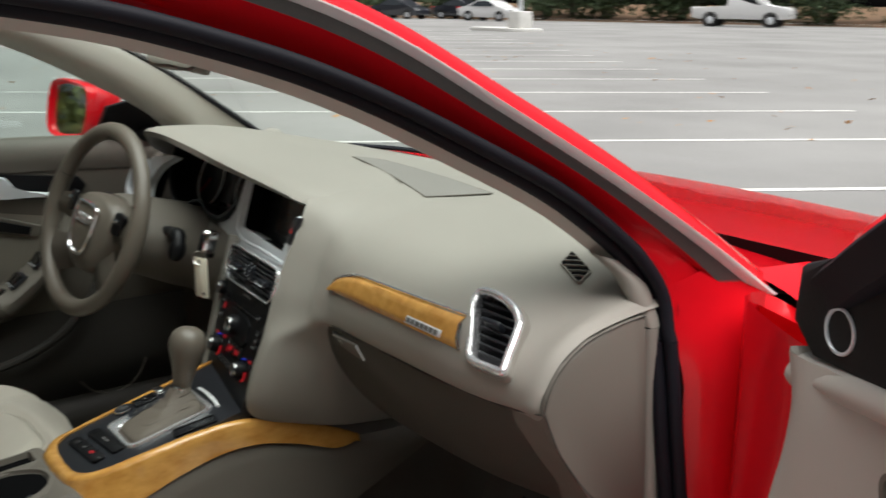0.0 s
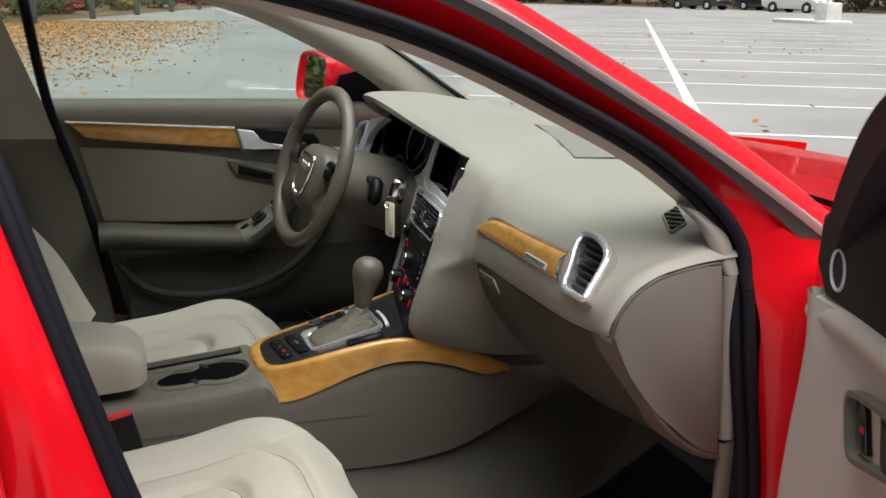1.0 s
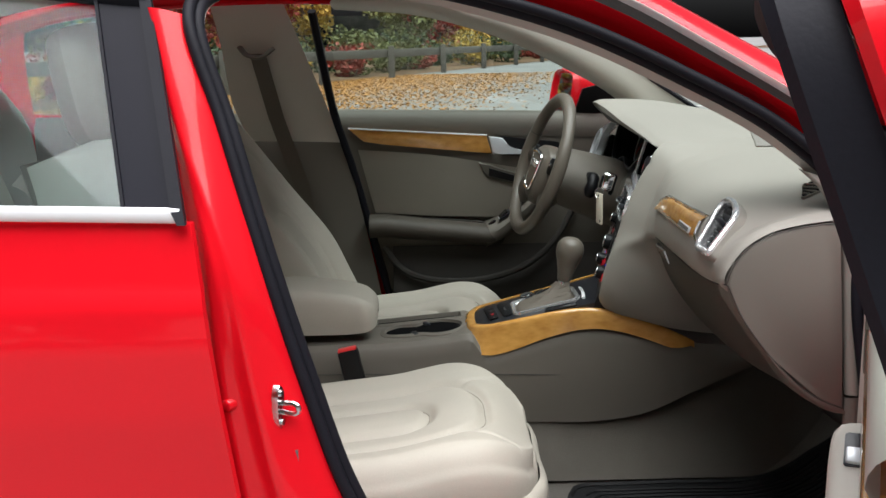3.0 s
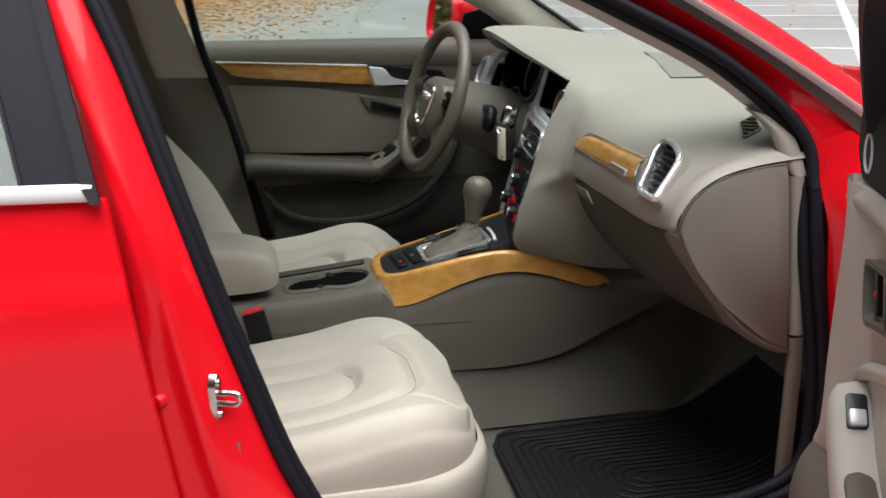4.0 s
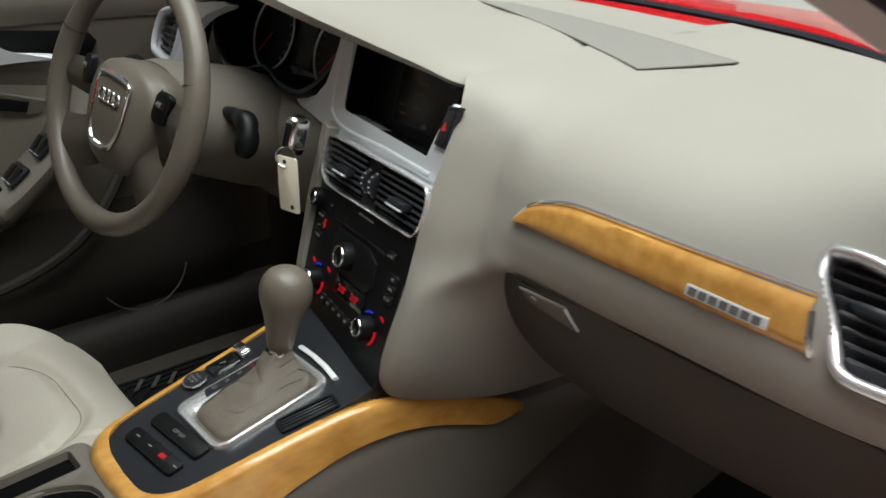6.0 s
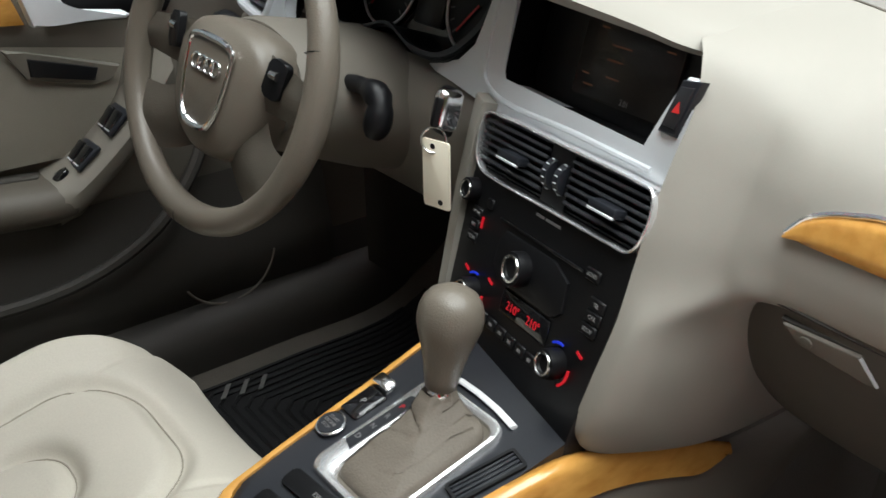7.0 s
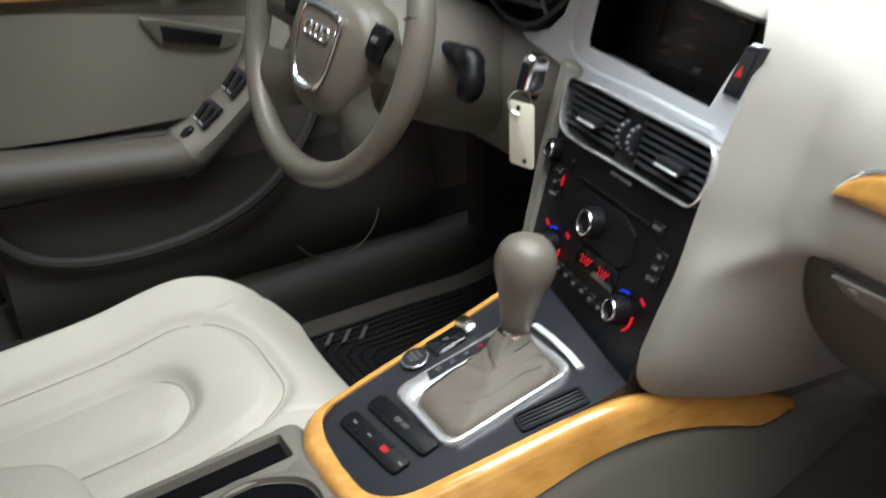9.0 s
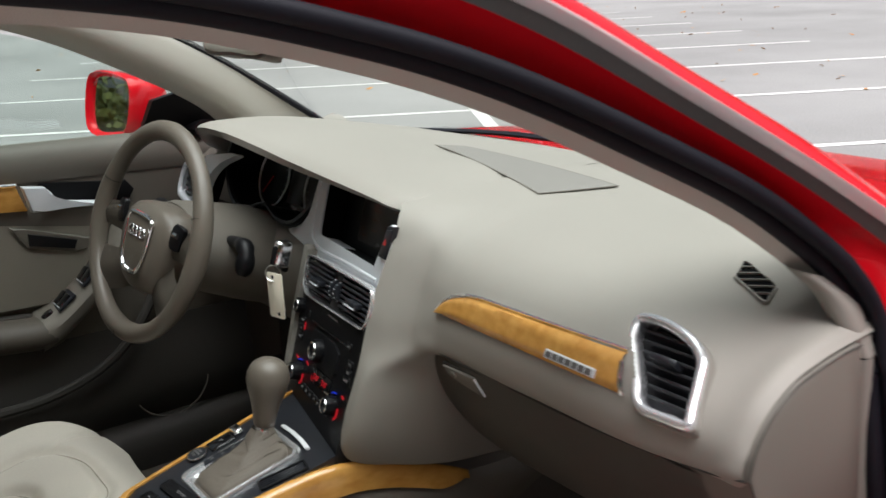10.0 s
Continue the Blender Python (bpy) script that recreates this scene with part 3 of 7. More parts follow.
for s in (1, -1):
    part("wing_top", sheet([[(CX + s * 0.712, y, z - 0.018), (CX + s * 0.76, y, z - 0.024), (CX + s * 0.81, y, z - 0.042), (CX + s * (side_x(y, 0.86) - 0.002), y, z - 0.085)] for y, z in ((0.90, 0.968 - 0.02 * (1 - s)), (1.05, 0.958 - 0.02 * (1 - s)), (1.3, 0.940 - 0.02 * (1 - s)), (1.6, 0.902 - 0.02 * (1 - s)), (1.9, 0.846 - 0.02 * (1 - s)), (2.2, 0.745 - 0.02 * (1 - s)))], 24, 8), red, car, "red wing top")
part("nose", sheet([[(CX + s * w, y - 0.25 * abs(s) ** 3, z) for s in (-1, -0.7, -0.35, 0, 0.35, 0.7, 1)] for y, w, z in ((2.22, 0.70, 0.74), (2.30, 0.75, 0.64), (2.33, 0.77, 0.5), (2.33, 0.77, 0.35), (2.28, 0.74, 0.22))], 14, 24), red, car, "red front bumper")
grille = part("radiator_grille", prism(rounded(-0.26, 0.26, -0.17, 0.17, 0.06), 0, 0.02, 0.006, axes_at((CX, 2.325, 0.52), (-1, 0, 0), (0, 0, 1), (0, 1, 0))), black_plastic, car, "black radiator grille")
for s in (1, -1):
    part("headlight", sheet([[(CX + s * 0.40, 2.31, z0), (CX + s * 0.55, 2.24, z0 + 0.01), (CX + s * 0.68, 2.08, z0 + 0.03)] for z0 in (0.58, 0.64, 0.69)], 8, 10, 0.02), chrome, car, "clear headlight")
    part("rear_light", sheet([[(CX + s * 0.45, -2.33, z0), (CX + s * 0.62, -2.28, z0), (CX + s * 0.73, -2.12, z0)] for z0 in (0.80, 0.88, 0.94)], 8, 10, 0.02), red_plastic, car, "red rear light")
BASE = [(-0.61, 0.885, 0.975), (-0.42, 0.965, 0.98), (-0.22, 1.035, 0.985), (CX, 1.06, 0.985), (0.28, 1.035, 0.985), (0.48, 0.965, 0.98), (0.68, 0.885, 0.975)]
TOP = [(-0.50, 0.17, 1.352), (-0.34, 0.20, 1.368), (-0.16, 0.215, 1.375), (CX, 0.22, 1.378), (0.22, 0.215, 1.375), (0.40, 0.20, 1.368), (0.56, 0.17, 1.352)]
mid = [tuple((np.array(a) + np.array(b)) / 2 + (0, 0.03 * (1 - abs(k - 3) / 3), 0.022)) for k, (a, b) in enumerate(zip(BASE, TOP))]
screen = part("windscreen", sheet([BASE, mid, TOP], 14, 24), window_glass, car, "clear curved windscreen")
part("windscreen_border", tube(spline(BASE, 40), 0.011, 6, flat=0.5), rubber, screen, "black windscreen border")
for s in (1, -1):
    edge = [(0.68, 0.885, 0.975), (0.655, 0.80, 1.03), (0.61, 0.60, 1.155), (0.585, 0.42, 1.25), (0.56, 0.17, 1.352)]
    part("windscreen_border", tube(spline(edge if s > 0 else mirror(edge), 40), 0.012, 6, flat=0.6), rubber, screen)
part("roof", sheet([[(CX + s * 0.53, y, z - 0.03 * s * s) for s in (-1, -0.6, -0.2, 0.2, 0.6, 1)] for y, z in ((0.18, 1.39), (-0.1, 1.42), (-0.5, 1.427), (-0.85, 1.40), (-1.02, 1.365))], 20, 20, 0.01), red, car, "red roof")
part("headliner", sheet([[(CX + s * 0.56, y, z - 0.03 * s * s) for s in (-1, -0.6, 0, 0.6, 1)] for y, z in ((0.19, 1.348), (-0.1, 1.365), (-0.5, 1.37), (-0.9, 1.35), (-1.05, 1.32))], 16, 16), headliner_cloth, car, "pale cloth headliner")
part("rear_window", sheet([[(CX + s * w, y, z - 0.03 * s * s) for s in (-1, -0.5, 0, 0.5, 1)] for y, w, z in ((-1.02, 0.53, 1.365), (-1.3, 0.545, 1.25), (-1.62, 0.57, 1.07))], 10, 14), rear_glass, car, "rear window")
part("boot_lid", sheet([[(CX + s * w, y, z - 0.04 * abs(s) ** 2.5) for s in (-1, -0.6, -0.2, 0.2, 0.6, 1)] for y, w, z in ((-1.6, 0.66, 1.07), (-1.9, 0.68, 1.055), (-2.25, 0.66, 1.04), (-2.36, 0.62, 0.98), (-2.39, 0.62, 0.80))], 18, 18), red, car, "red boot lid")
part("rear_bumper", sheet([[(CX + s * w, y + 0.22 * abs(s) ** 3, z) for s in (-1, -0.6, 0, 0.6, 1)] for y, w, z in ((-2.38, 0.74, 0.82), (-2.44, 0.78, 0.6), (-2.42, 0.78, 0.4), (-2.36, 0.76, 0.24))], 12, 20), red, car, "red rear bumper")
for s in (1, -1):
    part("shoulder", sheet([[(CX + s * (side_x(y, 0.95) - 0.005), y, belt(y) - 0.03), (CX + s * 0.78, y, z), (CX + s * 0.64, y, z + 0.012)] for y, z in ((-1.1, 1.03), (-1.5, 1.05), (-1.9, 1.04), (-2.2, 1.0))], 12, 8), red, car)
    part("rear_pillar", sheet([[(CX + s * 0.565, -0.98, 1.335), (CX + s * 0.60, -1.0, 1.29), (CX + s * 0.65, -1.03, 1.2), (CX + s * 0.80, -1.08, 1.01)], [(CX + s * 0.54, -1.3, 1.24), (CX + s * 0.58, -1.33, 1.2), (CX + s * 0.65, -1.38, 1.14), (CX + s * 0.79, -1.42, 1.02)], [(CX + s * 0.57, -1.62, 1.08), (CX + s * 0.62, -1.64, 1.07), (CX + s * 0.68, -1.66, 1.06), (CX + s * 0.77, -1.68, 1.03)]], 12, 12, 0.01), red, car, "red rear pillar")
for axle in (FRONT_AXLE, REAR_AXLE):
    for s in (1, -1):
        m = pose(CX + s * 0.78, axle, 0.325, 0, 90 * s, 0)
        w = part("wheel", turned([(0.20, -0.10), (0.29, -0.11), (0.315, -0.09), (0.325, -0.04), (0.325, 0.05), (0.315, 0.095), (0.29, 0.11), (0.215, 0.10), (0.21, 0.0)], m, 40), tyre_rubber, car, "black tyre on a silver alloy wheel")
        bm = turned([(0.21, 0.085), (0.215, 0.105), (0.20, 0.10), (0.185, 0.05)], m, 40)
        for k in range(5):
            box(-0.028, 0.028, 0.0, 0.2, 0.06, 0.085, 0.006, m=m @ pose(0, 0, 0, 0, 0, 72 * k), bm=bm)
        cyl(0.07, 0.05, 0.09, m, 20, bm=bm)
        part("rim", bm, satin, w, "silver five-spoke rim")
        part("wheel_arch", hoop(0.36, 0.02, pose(CX + s * (side_x(axle, 0.6) - 0.015), axle, 0.325, 0, 90, 0), 40, 8), black_plastic, car)
part("underbody", box(CX - 0.74, CX + 0.74, -2.2, 2.15, 0.19, 0.25, 0.02), black_plastic, car, "black underbody")

# ---- open passenger door ----
HINGE = Vector((0.87, 0.80, 0))
OPEN = Matrix.Translation(HINGE) @ Matrix.Rotation(radians(66), 4, "Z") @ Matrix.Translation(-HINGE)


def swung(bm):
    bm.transform(OPEN)
    return bm


def at_door(s, d, z):
    """A place on the closed door: s behind the hinge, d inwards."""
    return (HINGE.x - d, HINGE.y - s, z)


door = part("passenger_door", swung(grid([[(CX + side_x(0.8 - s, z), 0.8 - s, z) for z in np.linspace(0.38, belt(0.8 - s) - 0.012, 24)] for s in np.linspace(-0.07, 1.0, 24)])), red, car, "open front passenger door with beige trim and a golden wood strip")
part("inner_skin", swung(sheet([[at_door(-0.06, -0.02, z), at_door(-0.055, 0.01, z), at_door(0.0, 0.03, z), at_door(0.10, 0.045, z), at_door(0.18, 0.05, z)] for z in (0.39, 0.6, 0.8, 0.95)], 12, 14)), red, door, "red painted door edge")
EDGE = [(0.40, 0.06), (0.565, 0.085), (0.62, 0.132), (0.72, 0.146), (0.80, 0.162), (0.87, 0.18), (0.92, 0.185), (0.965, 0.172)]
rows = []
for z, s in EDGE:
    rows.append([at_door(s + 0.015, 0.03, z), at_door(s + 0.002, 0.07, z), at_door(s, 0.092, z), at_door(s + 0.03, 0.098, z), at_door(s + 0.08, 0.088, z), at_door(s + 0.2, 0.084, z), at_door(0.6, 0.085, z), at_door(1.0, 0.088, z)])
part("door_panel", swung(sheet(rows, 50, 60)), lit_door_trim, door, "beige door trim panel, lightened for daylight")
part("door_sill_roll", swung(sheet([[at_door(s, 0.088, zb), at_door(s, 0.096, zb + 0.012), at_door(s, 0.088, zb + 0.028), at_door(s, 0.05, zb + 0.036), at_door(s, 0.02, zb + 0.02)] for s, zb in ((0.176, 0.925), (0.3, 0.942), (0.45, 0.952), (0.7, 0.962), (1.0, 0.966))], 24, 16)), lit_door_trim, door)
sail = part("mirror_triangle", swung(prism([(-0.165, 1.05), (-0.16, 0.99), (-0.20, 0.962), (-0.45, 0.975), (-0.44, 1.05), (-0.40, 1.12), (-0.31, 1.10), (-0.23, 1.075)], 0, 0.056, 0.012, Matrix(((0, 0, -1, HINGE.x - 0.03), (1, 0, 0, HINGE.y), (0, 1, 0, 0), (0, 0, 0, 1))))), mat_rubber, door, "black plastic mirror triangle")
part("tweeter_ring", swung(hoop(0.0215, 0.0019, Matrix(((0, 0, -1, HINGE.x - 0.087), (1, 0, 0, HINGE.y - 0.245), (0, 1, 0, 1.005), (0, 0, 0, 1))))), satin, sail, "thin silver tweeter ring")
def frame_bar(line, width, d_in, d_out, bm=None):
    """A bar of the window frame: its outer edge along (s, z), its depth inwards set by the lean of the glass."""
    p = spline([(s, z, 0) for s, z in line], 70)
    tan = np.gradient(p, axis=0)
    tan /= np.linalg.norm(tan, axis=1)[:, None]
    rows = []
    for (s, z, _), (ts, tz, _) in zip(p, tan):
        q, lean_ = (s + tz * width, z - ts * width), 0.38 * (z - 0.985)
        mid_ = ((s + q[0]) / 2, (z + q[1]) / 2)
        rows.append([at_door(s, d_out + lean_, z), at_door(s, d_in + lean_ - 0.006, z), at_door(s + (q[0] - s) * 0.12, d_in + lean_, z + (q[1] - z) * 0.12), at_door(mid_[0], d_in + lean_ - 0.004, mid_[1]), at_door(s + (q[0] - s) * 0.88, d_in + lean_ - 0.004, z + (q[1] - z) * 0.88), at_door(q[0], d_in + lean_ - 0.012, q[1]), at_door(q[0], d_out + lean_, q[1])])
    return grid(rows, True, True, bm)


FRAME = [(0.165, 0.985), (0.175, 1.03), (0.24, 1.078), (0.30, 1.116), (0.40, 1.174), (0.48, 1.212), (0.56, 1.238), (0.70, 1.258), (0.88, 1.262), (0.985, 1.25), (1.035, 1.21), (1.05, 1.10), (1.062, 0.98)]
part("window_frame", swung(frame_bar(FRAME, 0.048, 0.065, 0.032)), rubber, door, "black inner window frame")
part("outer_frame", swung(frame_bar([(s - 0.008 if s < 0.9 else s + 0.012, z + 0.01) for s, z in FRAME], 0.05, 0.030, 0.002)), red, door, "red outer window frame")
bm = prism([(0.43, 0.975), (0.43, 1.12), (0.30, 1.195), (0.12, 1.225), (-0.08, 1.232), (-0.18, 1.20), (-0.235, 0.985)], 0, 0.004)
for v in bm.verts:
    y, z, t = v.co
    v.co = (HINGE.x - 0.045 - 0.38 * (z - 0.985) + t, y, z)
part("door_glass", swung(bm), window_glass, door, "front passenger window")
ON_DOOR = Matrix(((0, 0, -1, HINGE.x), (1, 0, 0, HINGE.y), (0, 1, 0, 0), (0, 0, 0, 1)))
q = smooth_loop([(-0.336, 0.897), (-0.341, 0.908), (-0.36, 0.914), (-0.44, 0.927), (-0.535, 0.941), (-0.546, 0.936), (-0.540, 0.922), (-0.518, 0.890), (-0.506, 0.879), (-0.49, 0.876), (-0.42, 0.858), (-0.37, 0.845), (-0.357, 0.847), (-0.346, 0.865)], 64)
part("handle_bezel", swung(frame_ring(q, inset(q, 0.006), 0.078, 0.097, ON_DOOR)), beige_dim, door, "beige handle surround")
part("handle_well", swung(prism(inset(q, 0.006), 0.055, 0.080, 0, ON_DOOR)), seam_and_shade, door, "dark hollow behind the handle")
lock = part("lock_switch", swung(prism([(-0.348, 0.902), (-0.372, 0.908), (-0.392, 0.862), (-0.372, 0.856), (-0.358, 0.866)], 0.080, 0.090, 0.002, ON_DOOR)), black_gloss, door, "black lock switch with red mark")
part("lock_mark", swung(box(HINGE.x - 0.0908, HINGE.x - 0.090, HINGE.y - 0.378, HINGE.y - 0.370, 0.878, 0.884, 0)), red_plastic, lock)
part("inner_handle", swung(sheet([[at_door(0.392 + 0.3 * (0.905 - z), 0.082, z - 0.004), at_door(0.43 + 0.3 * (0.905 - z), 0.093, z + 0.002), at_door(0.475, 0.096, z + 0.008), at_door(0.513, 0.088, z + 0.018)] for z in (0.866, 0.880, 0.895, 0.908)], 12, 14, 0.006)), leather_dark, door, "taupe inner door handle")
part("wood_strip", swung(prism([(-0.556, 0.938), (-0.97, 0.962), (-0.975, 0.902), (-0.62, 0.890), (-0.524, 0.884)], 0.078, 0.096, 0.006, ON_DOOR)), veneer, door, "golden wood trim strip")
part("panel_crease", swung(sheet([[at_door(s_, 0.086, z + 0.010), at_door(s_, 0.096, z + 0.002), at_door(s_, 0.092, z - 0.008), at_door(s_, 0.084, z - 0.012)] for s_, z in ((0.335, 0.768), (0.352, 0.784), (0.391, 0.801), (0.45, 0.822), (0.51, 0.843), (0.62, 0.866), (0.78, 0.872), (0.97, 0.872))], 40, 12)), lit_door_trim, door, "rolled edge over the armrest hollow")
RAMP = [(0.333, 0.745), (0.338, 0.762), (0.35, 0.769), (0.373, 0.764), (0.402, 0.738), (0.44, 0.714), (0.50, 0.694), (0.65, 0.688), (0.95, 0.692)]
rows = []
for k, (s, z) in enumerate(RAMP):
    grow = min(1, 0.35 + k * 0.3)
    rows.append([at_door(s, 0.078, z + 0.001), at_door(s, 0.085 + 0.018 * grow, z), at_door(s, 0.085 + 0.033 * grow, z - 0.004), at_door(s, 0.085 + 0.040 * grow, z - 0.022), at_door(s, 0.085 + 0.036 * grow, z - 0.07), at_door(s, 0.08, z - 0.13)])
arm = part("armrest", swung(sheet(rows, 50, 20)), lit_door_trim, door, "beige padded armrest with switch pod, lightened for daylight")
sw = axes_at(Vector(at_door(0.388, 0.099, 0.7515)), Vector((-1, 0, 0)), Vector((0, 0.73, 0.684)), Vector((0, -0.684, 0.73)))
part("switch_recess", swung(prism(rounded(-0.011, 0.011, -0.020, 0.020, 0.004), -0.006, 0.0025, 0.001, sw)), bezel_black, arm, "dark recess round the window switch")
part("window_switch", swung(box(-0.009, 0.009, -0.018, 0.001, 0.0, 0.009, 0.003, m=sw)), satin, arm, "grey window switch")
# No real hollow: a dark plate stands for the cup's shadow.
cup_ = axes_at(Vector(at_door(0.475, 0.102, 0.702)), Vector((-1, 0, 0)), Vector((0, 0.96, 0.28)), Vector((0, -0.28, 0.96)))
part("pull_cup", swung(prism(rounded(-0.014, 0.016, -0.05, 0.028, 0.013), -0.02, 0.0025, 0.002, cup_)), leather_dark, arm, "dark plate for the shaded pull cup in the armrest")
part("door_pocket", swung(sheet([[at_door(s, 0.085, 0.60), at_door(s, 0.115, 0.55), at_door(s, 0.125, 0.48), at_door(s, 0.105, 0.40)] for s in (0.12, 0.4, 0.7, 0.98)], 14, 12)), beige_dim, door, "beige door pocket")
part("door_mirror", swung(sheet([[(0.90 + 0.2 * a, 0.66 + 0.04 * a + 0.085 * math.cos(w), 1.01 + 0.075 * math.sin(w)) if 0 < a < 1 else (0.90 + 0.2 * a, 0.68, 1.01) for w in np.linspace(0, 2 * math.pi, 13)] for a in (0, 0.1, 0.5, 0.9, 1.0)], 16, 24)), red, door, "red door mirror")


# ---- cabin floor and fixed trim ----
part("floor_carpet", sheet([[(CX - 0.72, y, z0 + 0.06), (CX - 0.66, y, z0), (CX - 0.3, y, z0), (CX - 0.16, y, z0 + 0.01), (CX - 0.10, y, z0 + 0.16), (CX, y, z0 + 0.19), (CX + 0.10, y, z0 + 0.16), (CX + 0.16, y, z0 + 0.01), (CX + 0.3, y, z0), (CX + 0.66, y, z0), (CX + 0.72, y, z0 + 0.06)] for y, z0 in ((-1.3, 0.30), (-0.8, 0.27), (0.0, 0.272), (0.55, 0.272), (0.79, 0.284), (0.91, 0.37), (1.0, 0.52), (1.06, 0.75))], 60, 60), carpet, car, "taupe carpet on the cabin floor")
part("tunnel_carpet", sheet([[(0.15, y, zt), (0.156, y, zt - 0.05 * k), (0.175, y, 0.285 + 0.05 * k), (0.225, y, 0.276)] for y, zt, k in ((0.05, 0.43, 1), (0.33, 0.42, 1), (0.48, 0.425, 1), (0.62, 0.47, 1.2), (0.74, 0.53, 1.6), (0.84, 0.59, 2.2), (0.95, 0.67, 3.5))], 30, 14), carpet, car)
for s in (1, -1):
    kick = [[(0.757, 0.757, z), (0.745, 0.765, z), (0.735, 0.80, z), (0.72, 0.95, z)] for z in (0.27, 0.45, 0.63, 0.80, 0.93)]
    # Driver's side is the same panel, its colour darkened for shade.
    part("kick_panel", sheet([r if s > 0 else mirror(r) for r in kick], 12, 10), beige_dim if s > 0 else seam_and_shade, car, "kick panel")
# The lower piece takes the shade-darkened dash colour.
for zs, y0, m_, word in (((0.905, 0.86, 0.80, 0.73, 0.652), 0.004, beige, "beige trim strip beside the dashboard end"), ((0.648, 0.60, 0.50, 0.40, 0.34), 0.0, dash_shaded, "beige lower pillar trim")):
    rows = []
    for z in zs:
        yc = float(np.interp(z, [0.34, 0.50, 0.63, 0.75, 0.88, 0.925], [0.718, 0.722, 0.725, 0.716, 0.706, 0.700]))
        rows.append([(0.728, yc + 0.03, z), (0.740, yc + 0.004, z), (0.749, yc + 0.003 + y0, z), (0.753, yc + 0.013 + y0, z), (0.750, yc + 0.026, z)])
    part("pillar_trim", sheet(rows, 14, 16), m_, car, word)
part("pillar_trim", sheet([[(0.734, 0.714, 0.918), (0.743, 0.709, 0.908), (0.751, 0.716, 0.905), (0.750, 0.732, 0.905)], [(0.715, 0.700, 0.945), (0.733, 0.694, 0.939), (0.744, 0.706, 0.935), (0.744, 0.724, 0.935)], [(0.698, 0.692, 0.970), (0.720, 0.681, 0.970), (0.734, 0.692, 0.966), (0.736, 0.716, 0.960)], [(0.680, 0.672, 0.996), (0.700, 0.652, 1.002), (0.714, 0.662, 0.998), (0.718, 0.685, 0.99)]], 18, 14), beige, car, "beige foot of the windscreen pillar trim")
part("firewall", grid([[(CX - 0.75, 1.06, z), (CX + 0.75, 1.06, z)] for z in (0.27, 0.95)]), black_plastic, car)

# driver's side: middle pillar, belt, door trim
part("pillar_cover", sheet([[(-0.565, -0.50, 1.325), (-0.56, -0.40, 1.335), (-0.575, -0.305, 1.325)], [(-0.615, -0.485, 1.21), (-0.605, -0.38, 1.215), (-0.63, -0.26, 1.19)], [(-0.675, -0.47, 1.03), (-0.66, -0.35, 1.03), (-0.695, -0.20, 1.01)], [(-0.70, -0.43, 0.93), (-0.68, -0.33, 0.93), (-0.715, -0.172, 0.92)]], 20, 14), pillar_trim, car, "beige upper middle pillar trim")
part("lower_pillar_cover", sheet([[(-0.72, -0.46, 0.932), (-0.695, -0.33, 0.932), (-0.725, -0.165, 0.925)], [(-0.725, -0.43, 0.75), (-0.70, -0.28, 0.75), (-0.735, -0.125, 0.74)], [(-0.735, -0.40, 0.55), (-0.71, -0.22, 0.55), (-0.745, -0.085, 0.54)], [(-0.745, -0.35, 0.36), (-0.725, -0.18, 0.36), (-0.755, -0.055, 0.36)]], 20, 14), shaded_trim, car, "lower middle pillar trim, darkened for shade")
belt_guide = part("belt_guide", tube(spline([(-0.60, -0.43, 1.20), (-0.592, -0.41, 1.178), (-0.592, -0.37, 1.172), (-0.60, -0.335, 1.195)], 16), 0.012, 8, flat=0.5), beige_dim, car, "beige seat belt guide loop")
part("seat_belt", grid([[(-0.606, -0.405, 1.18), (-0.606, -0.36, 1.18)], [(-0.655, -0.37, 1.0), (-0.655, -0.325, 1.0)], [(-0.68, -0.31, 0.80), (-0.68, -0.265, 0.80)], [(-0.68, -0.27, 0.55), (-0.68, -0.225, 0.55)]]), leather_dark, belt_guide, "taupe seat belt")
part("left_door_seal", tube(spline([(2 * CX - 0.60, -0.22, 1.29), (-0.70, -0.185, 1.0), (-0.735, -0.145, 0.85), (-0.75, -0.095, 0.65), (-0.755, -0.045, 0.45)], 40), 0.012, 8), rubber, car, "dark rubber seal of the driver's door")


def dpanel(x, pts, depth=0.012, bevel=0.004):
    """A plate on the driver's door: pts are (y, z)."""
    return prism(pts, 0, depth, bevel, Matrix(((0, 0, 1, x), (1, 0, 0, 0), (0, 1, 0, 0), (0, 0, 0, 1))))


# Driver's door trim wears the shade-darkened beige.
part("door_top", sheet([[(-0.83, y, z + 0.0), (-0.80, y, z + 0.012), (-0.765, y, z + 0.002), (-0.75, y, z - 0.03), (-0.752, y, z - 0.06)] for y, z in ((-0.205, 1.0), (0.1, 0.992), (0.46, 0.982), (0.75, 0.968))], 20, 12), shaded_trim, ldoor, "beige door top roll")
part("door_panel", sheet([[(-0.755, y0, 0.95), (-0.755, y1 * 0.5, 0.945), (-0.755, y1, 0.94)] if k == 0 else [(x, y0, z), (x, (y0 + y1) / 2, z), (x, y1, z)] for k, (x, y0, y1, z) in enumerate(((-0.755, -0.205, 0.80, 0.95), (-0.752, -0.165, 0.80, 0.86), (-0.75, -0.13, 0.80, 0.76), (-0.748, -0.10, 0.80, 0.66), (-0.755, -0.075, 0.80, 0.56), (-0.75, -0.055, 0.80, 0.47), (-0.74, -0.045, 0.80, 0.38)))], 30, 12), shaded_trim, ldoor, "beige door trim panel")
